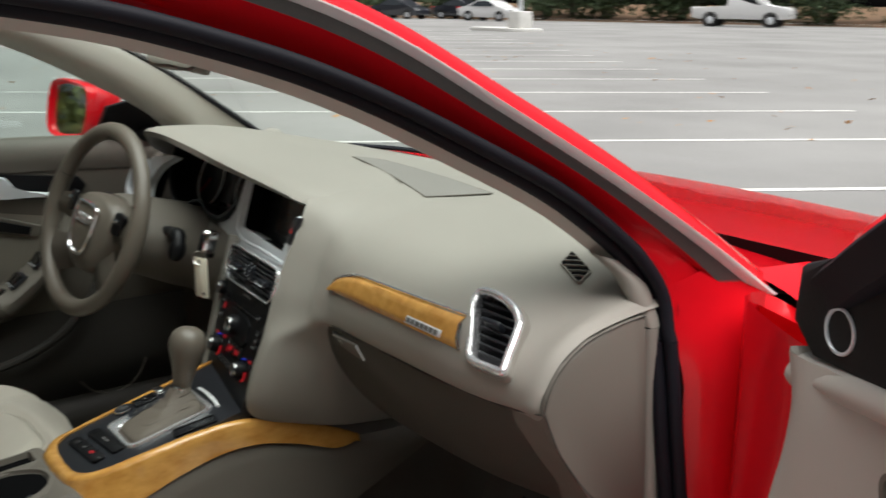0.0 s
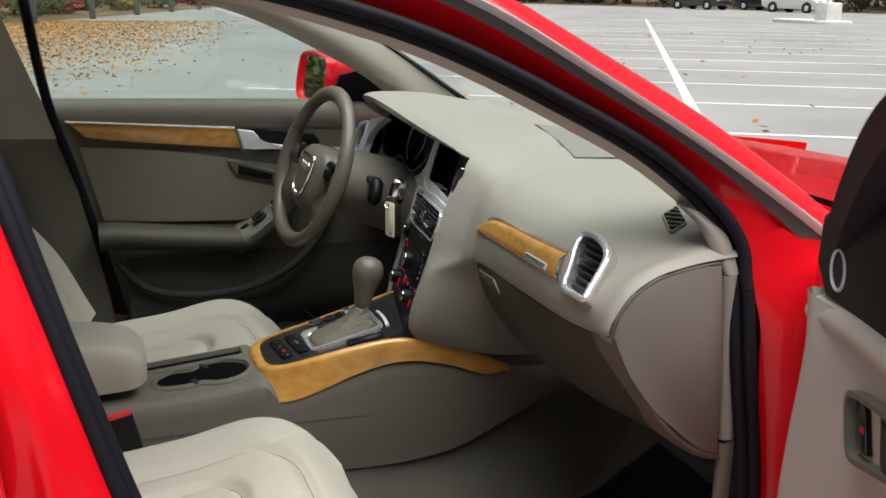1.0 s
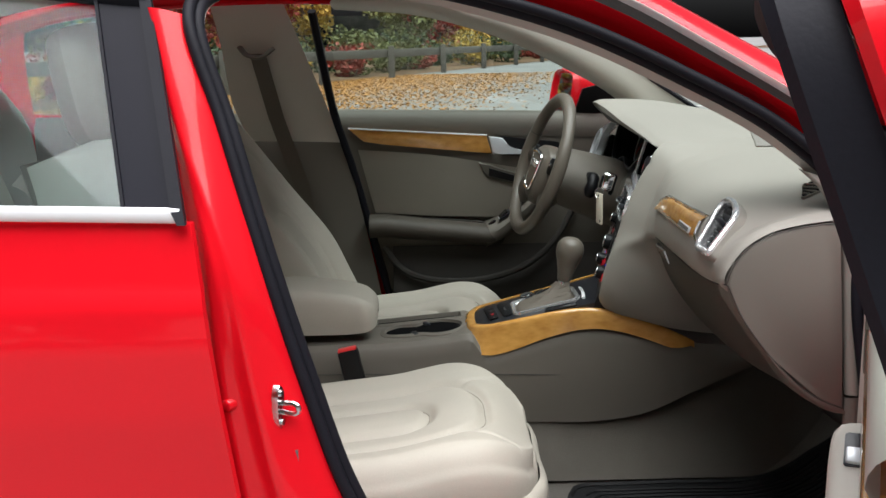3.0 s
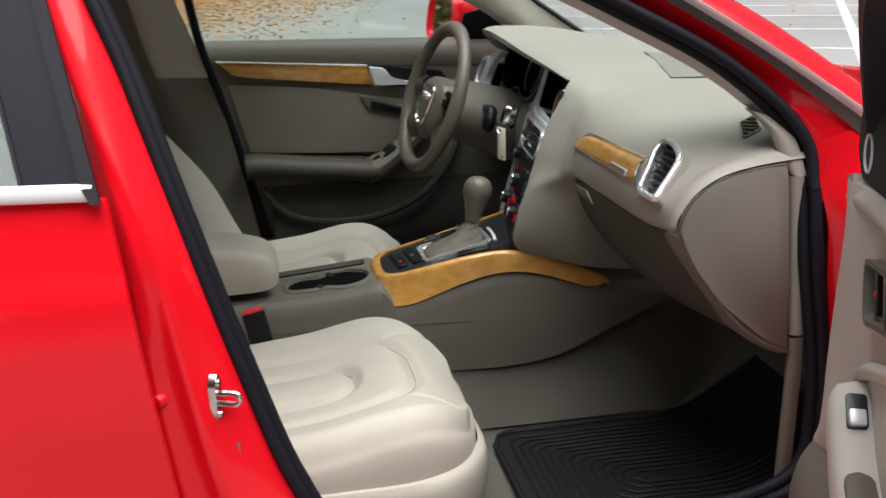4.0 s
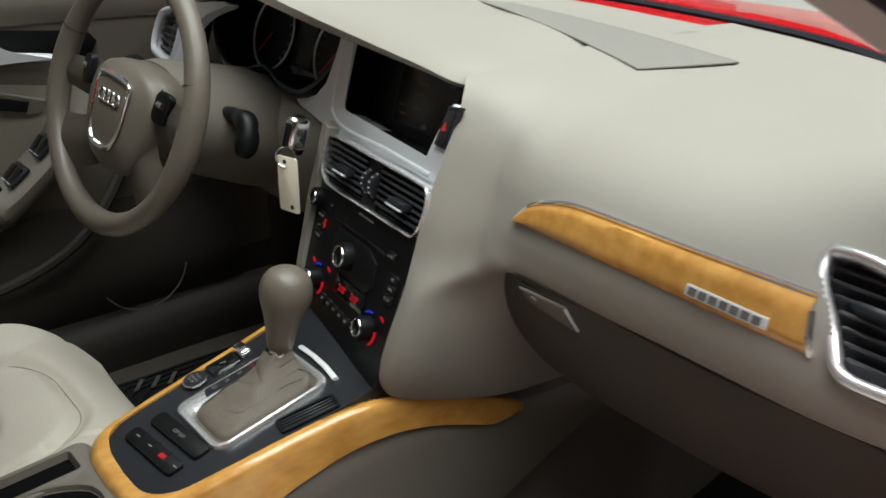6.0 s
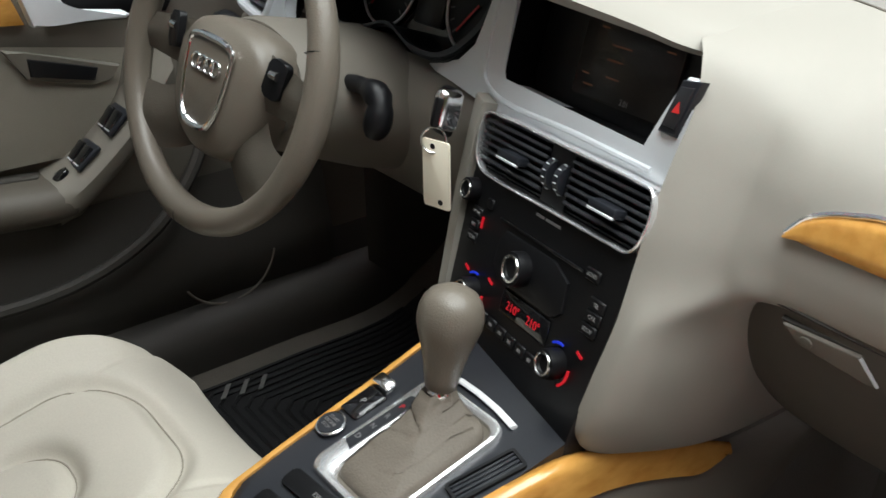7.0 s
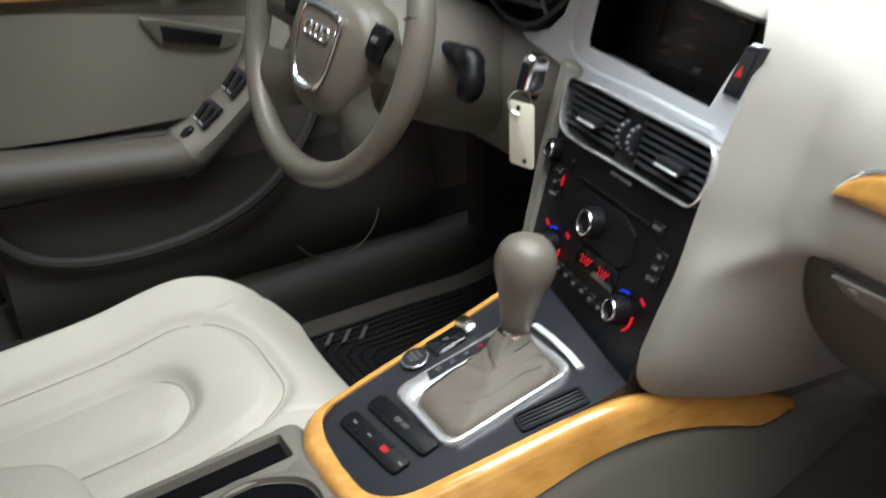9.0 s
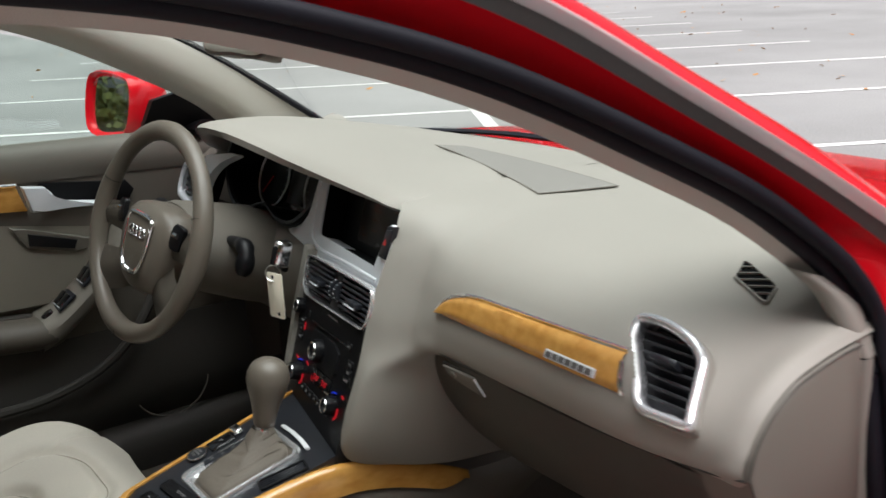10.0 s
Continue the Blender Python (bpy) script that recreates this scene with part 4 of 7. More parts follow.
wood = part("wood_strip", dpanel(-0.752, [(-0.150, 0.955), (-0.10, 0.952), (0.257, 0.927), (0.273, 0.874), (0.10, 0.893), (-0.05, 0.909), (-0.108, 0.917)], 0.014, 0.005), veneer, ldoor, "golden wood trim strip")
part("wood_edge", tube(spline([(-0.737, -0.152, 0.958), (-0.737, 0.05, 0.944), (-0.737, 0.258, 0.930)], 20), 0.0025, 6), satin, wood)
part("door_insert", sheet([[(-0.748, -0.125, 0.894), (-0.74, 0.1, 0.874), (-0.742, 0.40, 0.822)], [(-0.742, -0.102, 0.80), (-0.728, 0.12, 0.785), (-0.735, 0.37, 0.755)], [(-0.735, -0.078, 0.705), (-0.722, 0.1, 0.695), (-0.735, 0.29, 0.685)]], 14, 18, 0.01), door_cloth, ldoor, "beige door insert")
part("inner_handle", dpanel(-0.728, [(0.262, 0.928), (0.303, 0.922), (0.312, 0.912), (0.320, 0.896), (0.335, 0.889), (0.398, 0.879), (0.404, 0.875), (0.398, 0.870), (0.340, 0.876), (0.300, 0.876), (0.274, 0.877)], 0.022, 0.004), satin, ldoor, "satin silver inner door handle")
part("handle_recess", dpanel(-0.752, [(0.30, 0.925), (0.47, 0.905), (0.485, 0.885), (0.47, 0.862), (0.30, 0.868)], 0.006, 0.002), black_plastic, ldoor, "dark recess behind the handle")
slot_ = part("memory_recess", dpanel(-0.735, [(0.232, 0.850), (0.262, 0.842), (0.385, 0.803), (0.372, 0.785), (0.345, 0.782), (0.258, 0.805)], 0.008, 0.003), shaded_trim, ldoor, "recess for the seat memory buttons, darkened for shade")
part("memory_button", dpanel(-0.730, [(0.262, 0.834), (0.352, 0.806), (0.345, 0.789), (0.262, 0.810)], 0.009, 0.002), black_plastic, slot_, "black seat memory buttons")
rows = []
for y, z, k in ((-0.095, 0.69, 1), (-0.06, 0.692, 1), (0.06, 0.680, 1), (0.18, 0.668, 1), (0.25, 0.660, 0.97), (0.285, 0.655, 0.8), (0.303, 0.650, 0.45), (0.308, 0.645, 0.05)):
    rows.append([(-0.745 + (x + 0.745) * k, y, z + dz * (0.5 + 0.5 * k)) for x, dz in ((-0.745, 0.010), (-0.70, 0.008), (-0.672, -0.004), (-0.664, -0.028), (-0.69, -0.052), (-0.745, -0.06))])
darm = part("armrest", sheet(rows, 36, 20), armrest_shaded, ldoor, "padded armrest darkened for the dim driver's side")
# Dark plate on the armrest in place of the shaded slot.
part("pull_recess", prism(rounded(0.06, 0.245, -0.012, 0.012, 0.01), -0.01, 0.002, 0.001, Matrix(((0, 1, 0, -0.726), (1, 0, 0, 0), (-0.095, 0, 1, 0.6945), (0, 0, 0, 1)))), seam_and_shade, darm, "dark plate for the shaded pull recess")
part("switch_ramp", sheet([[(-0.745, y, z + 0.012), (-0.70, y, z + 0.006), (-0.672, y, z - 0.012), (-0.68, y, z - 0.05), (-0.745, y, z - 0.07)] for y, z in ((0.25, 0.66), (0.28, 0.672), (0.34, 0.715), (0.40, 0.77), (0.44, 0.82))], 14, 12), shaded_trim, ldoor, "sloping switch panel")
for y, z, w in ((0.305, 0.695, 37), (0.355, 0.735, 42)):
    rm = Matrix.Translation((-0.706, y, z)) @ Matrix.Rotation(radians(w), 4, "X")
    plate_ = part("switch_plate", box(-0.027, 0.027, -0.022, 0.022, -0.004, 0.003, 0.003, m=rm), bezel_black, ldoor, "dark recess with window switches")
    for x in (-0.0125, 0.0125):
        part("window_switch", box(x - 0.0095, x + 0.0095, -0.016, 0.015, 0.000, 0.008, 0.003, m=rm @ pose(0, 0, 0, 8, 0, 0)), black_gloss, plate_, "black window switch")
        part("switch_edge", box(x - 0.008, x + 0.008, -0.0175, -0.0155, 0.003, 0.007, 0, m=rm @ pose(0, 0, 0, 8, 0, 0)), satin, plate_)
part("mirror_switch", prism(rounded(-0.008, 0.008, -0.012, 0.012, 0.007), 0, 0.006, 0.002, Matrix.Translation((-0.702, 0.27, 0.672)) @ Matrix.Rotation(radians(30), 4, "X")), black_gloss, ldoor, "black mirror switch")
# Lower door parts get a dark colour for the dim footwell.
part("door_pocket", sheet([[(-0.745, y, 0.60), (-0.74, y, 0.56), (-0.725, y, 0.50), (-0.715, y, 0.44), (-0.735, y, 0.37)] for y in (-0.03, 0.2, 0.45, 0.7)], 16, 14), seam_and_shade, ldoor, "door pocket darkened for the dim footwell")
part("pocket_rim", tube(spline([(-0.725, -0.055, 0.60), (-0.71, 0.0, 0.535), (-0.70, 0.08, 0.505), (-0.695, 0.25, 0.505), (-0.70, 0.38, 0.55), (-0.715, 0.46, 0.62), (-0.73, 0.52, 0.72)], 40), 0.010, 8), seam_and_shade, ldoor, "pocket rim darkened for the dim footwell")
part("lower_door_panel", sheet([[(-0.75, y, 0.45), (-0.735, y, 0.40), (-0.73, y, 0.33), (-0.745, y, 0.285)] for y in (-0.07, 0.3, 0.6, 0.88)], 10, 10), seam_and_shade, ldoor, "lower door panel darkened for the dim footwell")
# Same sill trim as opposite, coloured darker for shade.
part("left_sill_trim", sheet([[(-0.74, y, 0.39), (-0.70, y, 0.385), (-0.675, y, 0.36), (-0.665, y, 0.27)] for y in (-0.3, 0.1, 0.5, 0.9)], 8, 8), seam_and_shade, car, "plastic sill trim darkened for shade")
part("speaker_ring", hoop(0.085, 0.002, pose(-0.712, 0.50, 0.47, 0, 90, 0), 40, 6, -60, 80), shaded_trim, ldoor, "thin taupe arc round a dark speaker")
MIRROR = Matrix.Translation((-0.895, 0.50, 1.043)) @ Matrix.Rotation(radians(14), 4, "Z") @ Matrix.Rotation(radians(80), 4, "X")
shell = smooth_loop([(-0.088, 0.035), (-0.078, 0.062), (-0.045, 0.072), (0.045, 0.066), (0.078, 0.056), (0.088, 0.035), (0.086, -0.03), (0.070, -0.060), (0.03, -0.068), (-0.04, -0.072), (-0.075, -0.060), (-0.088, -0.03)], 48)
shell_c = np.mean(shell, axis=0)
lm = part("door_mirror", joined(grid([[(shell_c[0] + (x - shell_c[0]) * k, shell_c[1] + (y - shell_c[1]) * k, z) for x, y in shell] for k, z in ((0.80, -0.012), (0.86, 0.0), (0.95, 0.004), (1.0, -0.004), (1.0, -0.03), (0.93, -0.07), (0.75, -0.10), (0.4, -0.12), (0.05, -0.125))], True), None, MIRROR), red, car, "red door mirror on the driver's side")
part("mirror_glass", prism([(shell_c[0] - 0.006 + (x - shell_c[0]) * 0.80, shell_c[1] + (y - shell_c[1]) * 0.85) for x, y in shell], -0.012, -0.008, 0, MIRROR), mirror_glass, lm, "mirror glass")
part("mirror_arm", tube(spline([(-0.87, 0.60, 0.99), (-0.80, 0.64, 0.985), (-0.76, 0.66, 0.985)], 10), [0.035] * 10, 10, flat=0.6), black_plastic, lm, "black mirror base")
part("mirror_triangle", pane([(0.52, 0.975), (0.74, 0.97), (0.60, 1.075), (0.54, 1.06)], -0.03, -1, 0.02), black_plastic, ldoor, "black mirror triangle")
vm = part("rear_view_mirror", prism(smooth_loop([(0.115, 0.0), (0.10, 0.028), (0, 0.033), (-0.10, 0.028), (-0.115, 0), (-0.10, -0.028), (0, -0.032), (0.10, -0.028)], 40), 0, 0.03, 0.01, axes_at((-0.02, 0.42, 1.225), (1, 0, 0), (0, 0.25, 0.97), (0, 0.97, -0.25))), beige_dim, car, "beige rear view mirror")
part("mirror_glass", prism(smooth_loop([(0.11, 0.0), (0.095, 0.024), (0, 0.029), (-0.095, 0.024), (-0.11, 0), (-0.095, -0.024), (0, -0.028), (0.095, -0.024)], 40), -0.003, 0.0, 0, axes_at((-0.02, 0.42, 1.225), (1, 0, 0), (0, 0.25, 0.97), (0, 0.97, -0.25))), mirror_glass, vm)
part("mirror_stem", tube(spline([(-0.02, 0.45, 1.23), (-0.01, 0.47, 1.27), (0.02, 0.45, 1.32)], 10), 0.014, 8), beige_dim, vm)

# ---- dashboard ----
dash = thing("dashboard", "beige dashboard with golden wood strip, silver trim and black centre panel", "dashboard")
PAD = {
    0.148: [(1.04, 0.985), (0.88, 0.993), (0.74, 0.990), (0.64, 0.989), (0.585, 0.986), (0.562, 0.975), (0.54, 0.945), (0.515, 0.90), (0.496, 0.855), (0.482, 0.808)],
    0.175: [(1.035, 0.985), (0.88, 0.993), (0.74, 0.988), (0.65, 0.984), (0.60, 0.98), (0.572, 0.966), (0.547, 0.935), (0.525, 0.893), (0.506, 0.85), (0.492, 0.808)],
    0.21: [(1.03, 0.985), (0.88, 0.995), (0.74, 0.985), (0.66, 0.976), (0.605, 0.962), (0.575, 0.945), (0.553, 0.912), (0.54, 0.88), (0.528, 0.845), (0.519, 0.808)],
    0.26: [(1.02, 0.985), (0.88, 0.993), (0.74, 0.98), (0.66, 0.967), (0.605, 0.95), (0.572, 0.928), (0.552, 0.90), (0.541, 0.868), (0.535, 0.838), (0.538, 0.808)],
    0.45: [(0.98, 0.982), (0.86, 0.99), (0.74, 0.972), (0.67, 0.957), (0.605, 0.942), (0.566, 0.922), (0.542, 0.897), (0.532, 0.868), (0.528, 0.84), (0.535, 0.813)],
    0.60: [(0.92, 0.975), (0.84, 0.98), (0.74, 0.967), (0.675, 0.953), (0.612, 0.938), (0.567, 0.921), (0.538, 0.898), (0.525, 0.868), (0.522, 0.842), (0.53, 0.818)],
    0.70: [(0.88, 0.965), (0.81, 0.967), (0.74, 0.955), (0.69, 0.942), (0.628, 0.925), (0.577, 0.905), (0.546, 0.882), (0.532, 0.86), (0.53, 0.842), (0.536, 0.822)],
    0.735: [(0.86, 0.957), (0.80, 0.953), (0.745, 0.946), (0.70, 0.940), (0.645, 0.932), (0.598, 0.920), (0.560, 0.897), (0.539, 0.870), (0.531, 0.85), (0.530, 0.832)],
    0.748: [(0.84, 0.94), (0.79, 0.937), (0.745, 0.932), (0.70, 0.929), (0.647, 0.923), (0.60, 0.912), (0.5625, 0.890), (0.541, 0.863), (0.533, 0.848), (0.533, 0.834)],
}
FLANK = [[(0.149, 0.470, 0.77), (0.168, 0.470, 0.77), (0.192, 0.486, 0.77), (0.222, 0.535, 0.77)], [(0.144, 0.455, 0.72), (0.163, 0.454, 0.72), (0.188, 0.474, 0.72), (0.218, 0.55, 0.72)], [(0.137, 0.448, 0.68), (0.157, 0.446, 0.68), (0.182, 0.468, 0.68), (0.212, 0.56, 0.68)], [(0.130, 0.448, 0.655), (0.149, 0.446, 0.655), (0.174, 0.469, 0.653), (0.206, 0.572, 0.648)], [(0.127, 0.462, 0.634), (0.143, 0.459, 0.633), (0.166, 0.485, 0.629), (0.198, 0.59, 0.618)], [(0.127, 0.495, 0.617), (0.141, 0.495, 0.617), (0.160, 0.525, 0.612), (0.192, 0.63, 0.598)], [(0.127, 0.60, 0.608), (0.137, 0.60, 0.608), (0.155, 0.63, 0.602), (0.184, 0.72, 0.58)]]
PAD[0.225] = [tuple(np.array(p) * 0.7 + np.array(q) * 0.3) for p, q in zip(PAD[0.21], PAD[0.26])]
PAD[0.245] = [tuple(np.array(p) * 0.3 + np.array(q) * 0.7) for p, q in zip(PAD[0.21], PAD[0.26])]
PAD = {x: PAD[x] for x in sorted(PAD)}


def widen(p, k):
    """The stack's edge swells towards the passenger at mid height."""
    return (p[0] + k * float(np.interp(p[2], [0.64, 0.72, 0.81, 0.88, 0.93, 0.955, 0.967, 0.977, 0.986], [0.0, 0.004, 0.009, 0.012, 0.012, 0.010, 0.004, -0.007, -0.024])), p[1], p[2])


FLANK = [[widen((x - back_, y, z), k) for (x, y, z), k, back_ in zip(row, (1, 1, 0.6, 0.2), (0, 0, 0.005, 0.013))] for row in FLANK]
cols = []
for c, (x, prof) in enumerate(PAD.items()):
    face_ = [widen((x, y, z), (1, 0.8, 0.4, 0.2)[c] if c < 4 else 0) for y, z in prof]
    if c < 4:
        under = [f[c] for f in FLANK]
    else:
        under = [(x, prof[-1][0] + 0.03 + 0.02 * k, 0.806 - 0.002 * k) for k in range(7)]
    whole = spline(face_ + under, 500)
    cut_at = int(np.argmin(np.linalg.norm(whole - np.array(face_[-1]), axis=1)))
    cols.append(np.concatenate([spline(whole[: cut_at + 1], 110), spline(whole[cut_at:], 56)[1:]]))
cols = np.array(cols)
bm = grid(np.swapaxes(np.array([spline(cols[:, k], 190) for k in range(cols.shape[1])]), 0, 1))
HOOD = {
    -0.72: (0.66, 0.965, 0.90), -0.66: (0.63, 0.972, 0.92), -0.60: (0.585, 0.995, 0.95), -0.53: (0.545, 1.028, 0.98), -0.45: (0.522, 1.043, 1.0), -0.36: (0.515, 1.045, 1.01), -0.25: (0.518, 1.036, 1.02), -0.12: (0.53, 1.019, 1.03), 0.0: (0.547, 1.004, 1.035), 0.08: (0.556, 0.995, 1.038), 0.115: (0.562, 0.989, 1.04), 0.135: (0.578, 0.984, 1.04), 0.15: (0.605, 0.976, 1.04),
}
rows = []
for x, (y, z, far) in HOOD.items():
    top = 0.985
    rows.append([(x, far if x < -0.5 else 1.04 - 0.12 * max(0, -x - 0.2), top - 0.01), (x, y + 0.30, max(top + 0.008, z - 0.03)), (x, y + 0.16, z - 0.004), (x, y + 0.06, z + 0.002), (x, y + 0.015, z), (x, y, z - 0.008), (x, y + 0.012, z - 0.018), (x, y + 0.05, z - 0.024), (x, y + 0.12, z - 0.03)])
sheet(rows, 90, 40, bm=bm)
pad = part("dash_pad", bm, beige, dash, "soft beige dashboard pad", smooth=60)
bm = sheet([[(0.128, 0.60, p[0][2]), (p[0][0] - 0.008, p[0][1] + 0.03, p[0][2]), (p[0][0] - 0.003, p[0][1] + 0.008, p[0][2]), p[0]] for p in [[(0.157, 0.482, 0.808)]] + FLANK], 30, 8)
part("stack_flank", bm, beige, dash, "beige inner edge of the centre stack", smooth=60)
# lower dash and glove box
# Lower dash, lid, band and cap carry their shade as darker colour.
part("lower_dash", sheet([[(x, 0.545, 0.818), (x, 0.552, 0.806), (x, 0.575, 0.80), (x, 0.60, 0.76), (x, 0.64, 0.69), (x, 0.70, 0.62), (x, 0.78, 0.575), (x, 0.9, 0.56)] for x in (0.20, 0.35, 0.5, 0.62, 0.745)], 24, 30), shaded_trim, dash, "lower dashboard, beige darkened for shade")
BAND = [(0.535, 0.828), (0.545, 0.80), (0.575, 0.755), (0.615, 0.70), (0.65, 0.655), (0.69, 0.627), (0.715, 0.617), (0.735, 0.614)]
LID = [(0.550, 0.815), (0.553, 0.795), (0.570, 0.74), (0.60, 0.69), (0.645, 0.64), (0.70, 0.61)]
rows = []
for x, bulge, k in ((0.186, 0.040, 0), (0.202, 0.006, 0), (0.26, -0.009, 0), (0.42, -0.012, 0), (0.54, -0.010, 0.2), (0.63, -0.006, 0.75), (0.685, -0.002, 1), (0.715, 0.003, 1)):
    rows.append([(x, (1 - k) * (y + (bulge if c < 5 else 0)) + k * (float(np.interp(-z, [-b for a, b in BAND], [a for a, b in BAND])) + bulge), z) for c, (y, z) in enumerate(LID)])
lid = part("glove_box_lid", sheet(rows, 40, 30, 0.006), dash_shaded, dash, "glove box lid, closed, beige darkened for shade")
LN_ = Vector((0.03, -0.955, -0.295)).normalized()
LR_ = (Vector((1, 0, 0)) - LN_ * LN_.x).normalized()
LATCH = axes_at((0.304, 0.5482, 0.775), LR_, LN_.cross(LR_), LN_)
# Thin dark plate draws the shade of the finger hollow.
part("latch_hollow", prism([(-0.040, 0.0265), (0.030, 0.0275), (0.060, 0.018), (0.091, 0.0055), (0.0935, -0.001), (0.060, -0.001), (0.034, -0.003), (-0.027, 0.0070)], -0.004, 0.0016, 0.001, LATCH), seam_and_shade, lid, "dark plate for the shaded hollow round the latch")
latch = part("latch", prism([(-0.037, 0.0245), (0.0285, 0.0255), (0.0420, 0.002), (0.034, -0.0005), (-0.0245, 0.009)], -0.004, 0.0050, 0.0018, LATCH, seg=3), dash_shaded, lid, "darkened beige latch with a bright edge")
part("lock", cyl(0.0055, 0.0055, 0.003, LATCH @ pose(-0.016, 0.0165, 0.0038), 16, 0.001), shaded_trim, latch)
part("latch_edge", tube([LATCH @ Vector(p) for p in ((0.0285, 0.0245, 0.0042), (0.0355, 0.0135, 0.0046), (0.0418, 0.002, 0.0042))], 0.0016, 6), satin, latch)
part("lid_gap", tube(spline([(0.36, 0.5405, 0.8065), (0.26, 0.538, 0.811), (0.224, 0.541, 0.808), (0.205, 0.556, 0.790), (0.197, 0.577, 0.76), (0.194, 0.602, 0.72), (0.195, 0.630, 0.68)], 40), 0.0018, 6), seam_and_shade, lid)
# band and side cap at the passenger's door
CAPL = [(0.535, 0.834), (0.545, 0.812), (0.56, 0.781), (0.585, 0.745), (0.610, 0.714), (0.66, 0.664), (0.69, 0.645), (0.722, 0.632)]
part("lower_band", sheet([[(0.575, y + 0.030, z + 0.010), (0.635, y + 0.008, z + 0.002), (0.665, y + 0.002, z), (0.70, y, z), (0.738, y + 0.002, z + 0.002), (0.752, (y + q) / 2, (z + w) / 2), (0.754, q, w)] for (y, z), (q, w) in zip(BAND, CAPL)], 40, 22), dash_shaded, dash, "beige band round the glove box")
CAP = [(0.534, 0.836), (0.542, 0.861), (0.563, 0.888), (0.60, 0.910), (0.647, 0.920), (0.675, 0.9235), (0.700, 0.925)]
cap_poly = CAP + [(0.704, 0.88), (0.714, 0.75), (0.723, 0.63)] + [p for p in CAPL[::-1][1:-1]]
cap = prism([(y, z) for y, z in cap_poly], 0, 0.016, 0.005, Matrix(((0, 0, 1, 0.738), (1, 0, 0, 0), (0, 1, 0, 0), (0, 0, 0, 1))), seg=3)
part("side_cap", cap, dash_shaded, dash, "beige dashboard end cap")
part("cap_gap", tube(spline([(0.7535, y, z) for y, z in CAP], 30), 0.0009, 6), seam_and_shade, dash)
part("cap_gap", tube(spline([(0.7535, y, z) for y, z in CAPL], 30), 0.0009, 6), seam_and_shade, dash)
part("lip_gap", tube(spline([(0.75, 0.532, 0.834), (0.70, 0.535, 0.823), (0.55, 0.535, 0.812), (0.40, 0.54, 0.808), (0.26, 0.545, 0.804)], 30), 0.0014, 6), seam_and_shade, dash)


def pad_point(x, k, out=0.0):
    """A place on the pad: k counts along its profile."""
    xs = sorted(PAD)
    prof = np.array([[np.interp(x, xs, [PAD[q][j][c] for q in xs]) for c in (0, 1)] for j in range(10)])
    j = min(int(k), 8)
    y, z = prof[j] + (prof[j + 1] - prof[j]) * (k - j)
    d = prof[j + 1] - prof[j]
    nrm = np.array((d[1], -d[0])) / np.linalg.norm(d)
    if nrm[0] > 0 and k > 4 or nrm[1] < 0:
        nrm = -nrm
    return (x, y + nrm[0] * out, z + nrm[1] * out)


# wood strip on the passenger's side


def pad_at(x, z, out=0.0):
    """The pad's front face at a height."""
    ks = np.linspace(3.5, 8.9, 120)
    zs = np.array([pad_point(x, k)[2] for k in ks])
    return pad_point(x, float(np.interp(z, zs[::-1], ks[::-1])), out)


xs_ = np.linspace(0.256, 0.601, 30)
low_z = [0.8655 + 0.006 * (x - 0.256) / 0.352 for x in xs_]
top_z_ = [l + (0.0345 + 0.004 * (x - 0.3)) * (1 - (1 - min(1, (x - 0.2555) / 0.11)) ** 3) ** 0.6 for x, l in zip(xs_, low_z)]
rows = []
for a in np.linspace(0, 1, 9):
    h = 0.005 * (1 - abs(2 * a - 1) ** 6)
    rows.append([pad_at(x - 0.014 * a * (x > 0.5) * (x - 0.5) / 0.108, l + (t - l) * a, 0.002 + h) for x, l, t in zip(xs_, low_z, top_z_)])
strip = part("wood_strip", grid(rows), veneer, dash, "golden wood strip with a thin chrome edge")
edge = [tuple(np.array(rows[k][-1]) + (0.0015, 0, 0)) for k in (0, 2, 4, 6)] + [pad_at(x - 0.014 * (x > 0.5) * (x - 0.5) / 0.108, z + 0.001, 0.0035) for x, z in zip(xs_, top_z_)][::-1]
part("chrome_edge", tube(spline(edge[:4], 8), 0.0026, 6), chrome, strip, "thin chrome edge")
part("chrome_edge", tube(spline(edge[4:], 60), 0.0026, 6), chrome, strip, "thin chrome edge")
a, b = Vector(pad_at(0.478, 0.8785, 0.007)), Vector(pad_at(0.566, 0.8795, 0.007))
r = (b - a).normalized()
up = Vector(pad_at(0.51, 0.885, 0.007)) - Vector(pad_at(0.51, 0.868, 0.007))
up = (up - r * up.dot(r)).normalized()
plate = axes_at((a + b) / 2, r, up, r.cross(up))
badge = part("name_plate", box(-0.041, 0.041, -0.0052, 0.0052, -0.002, 0.0020, 0.0015, m=plate), satin, strip, "small silver name plate")
for k in range(7):
    part("raised_mark", box(-0.037 + k * 0.0108, -0.029 + k * 0.0108, -0.0034, 0.0034, 0.0020, 0.0030, 0, m=plate), grey_rib, badge)

# passenger's vent
VENT = axes_at(Vector((0.6325, 0.556, 0.901)), Vector((0.9998, -0.0137, 0.0125)), Vector((0, 0.6748, 0.738)), Vector((-0.0186, -0.7379, 0.6746)))
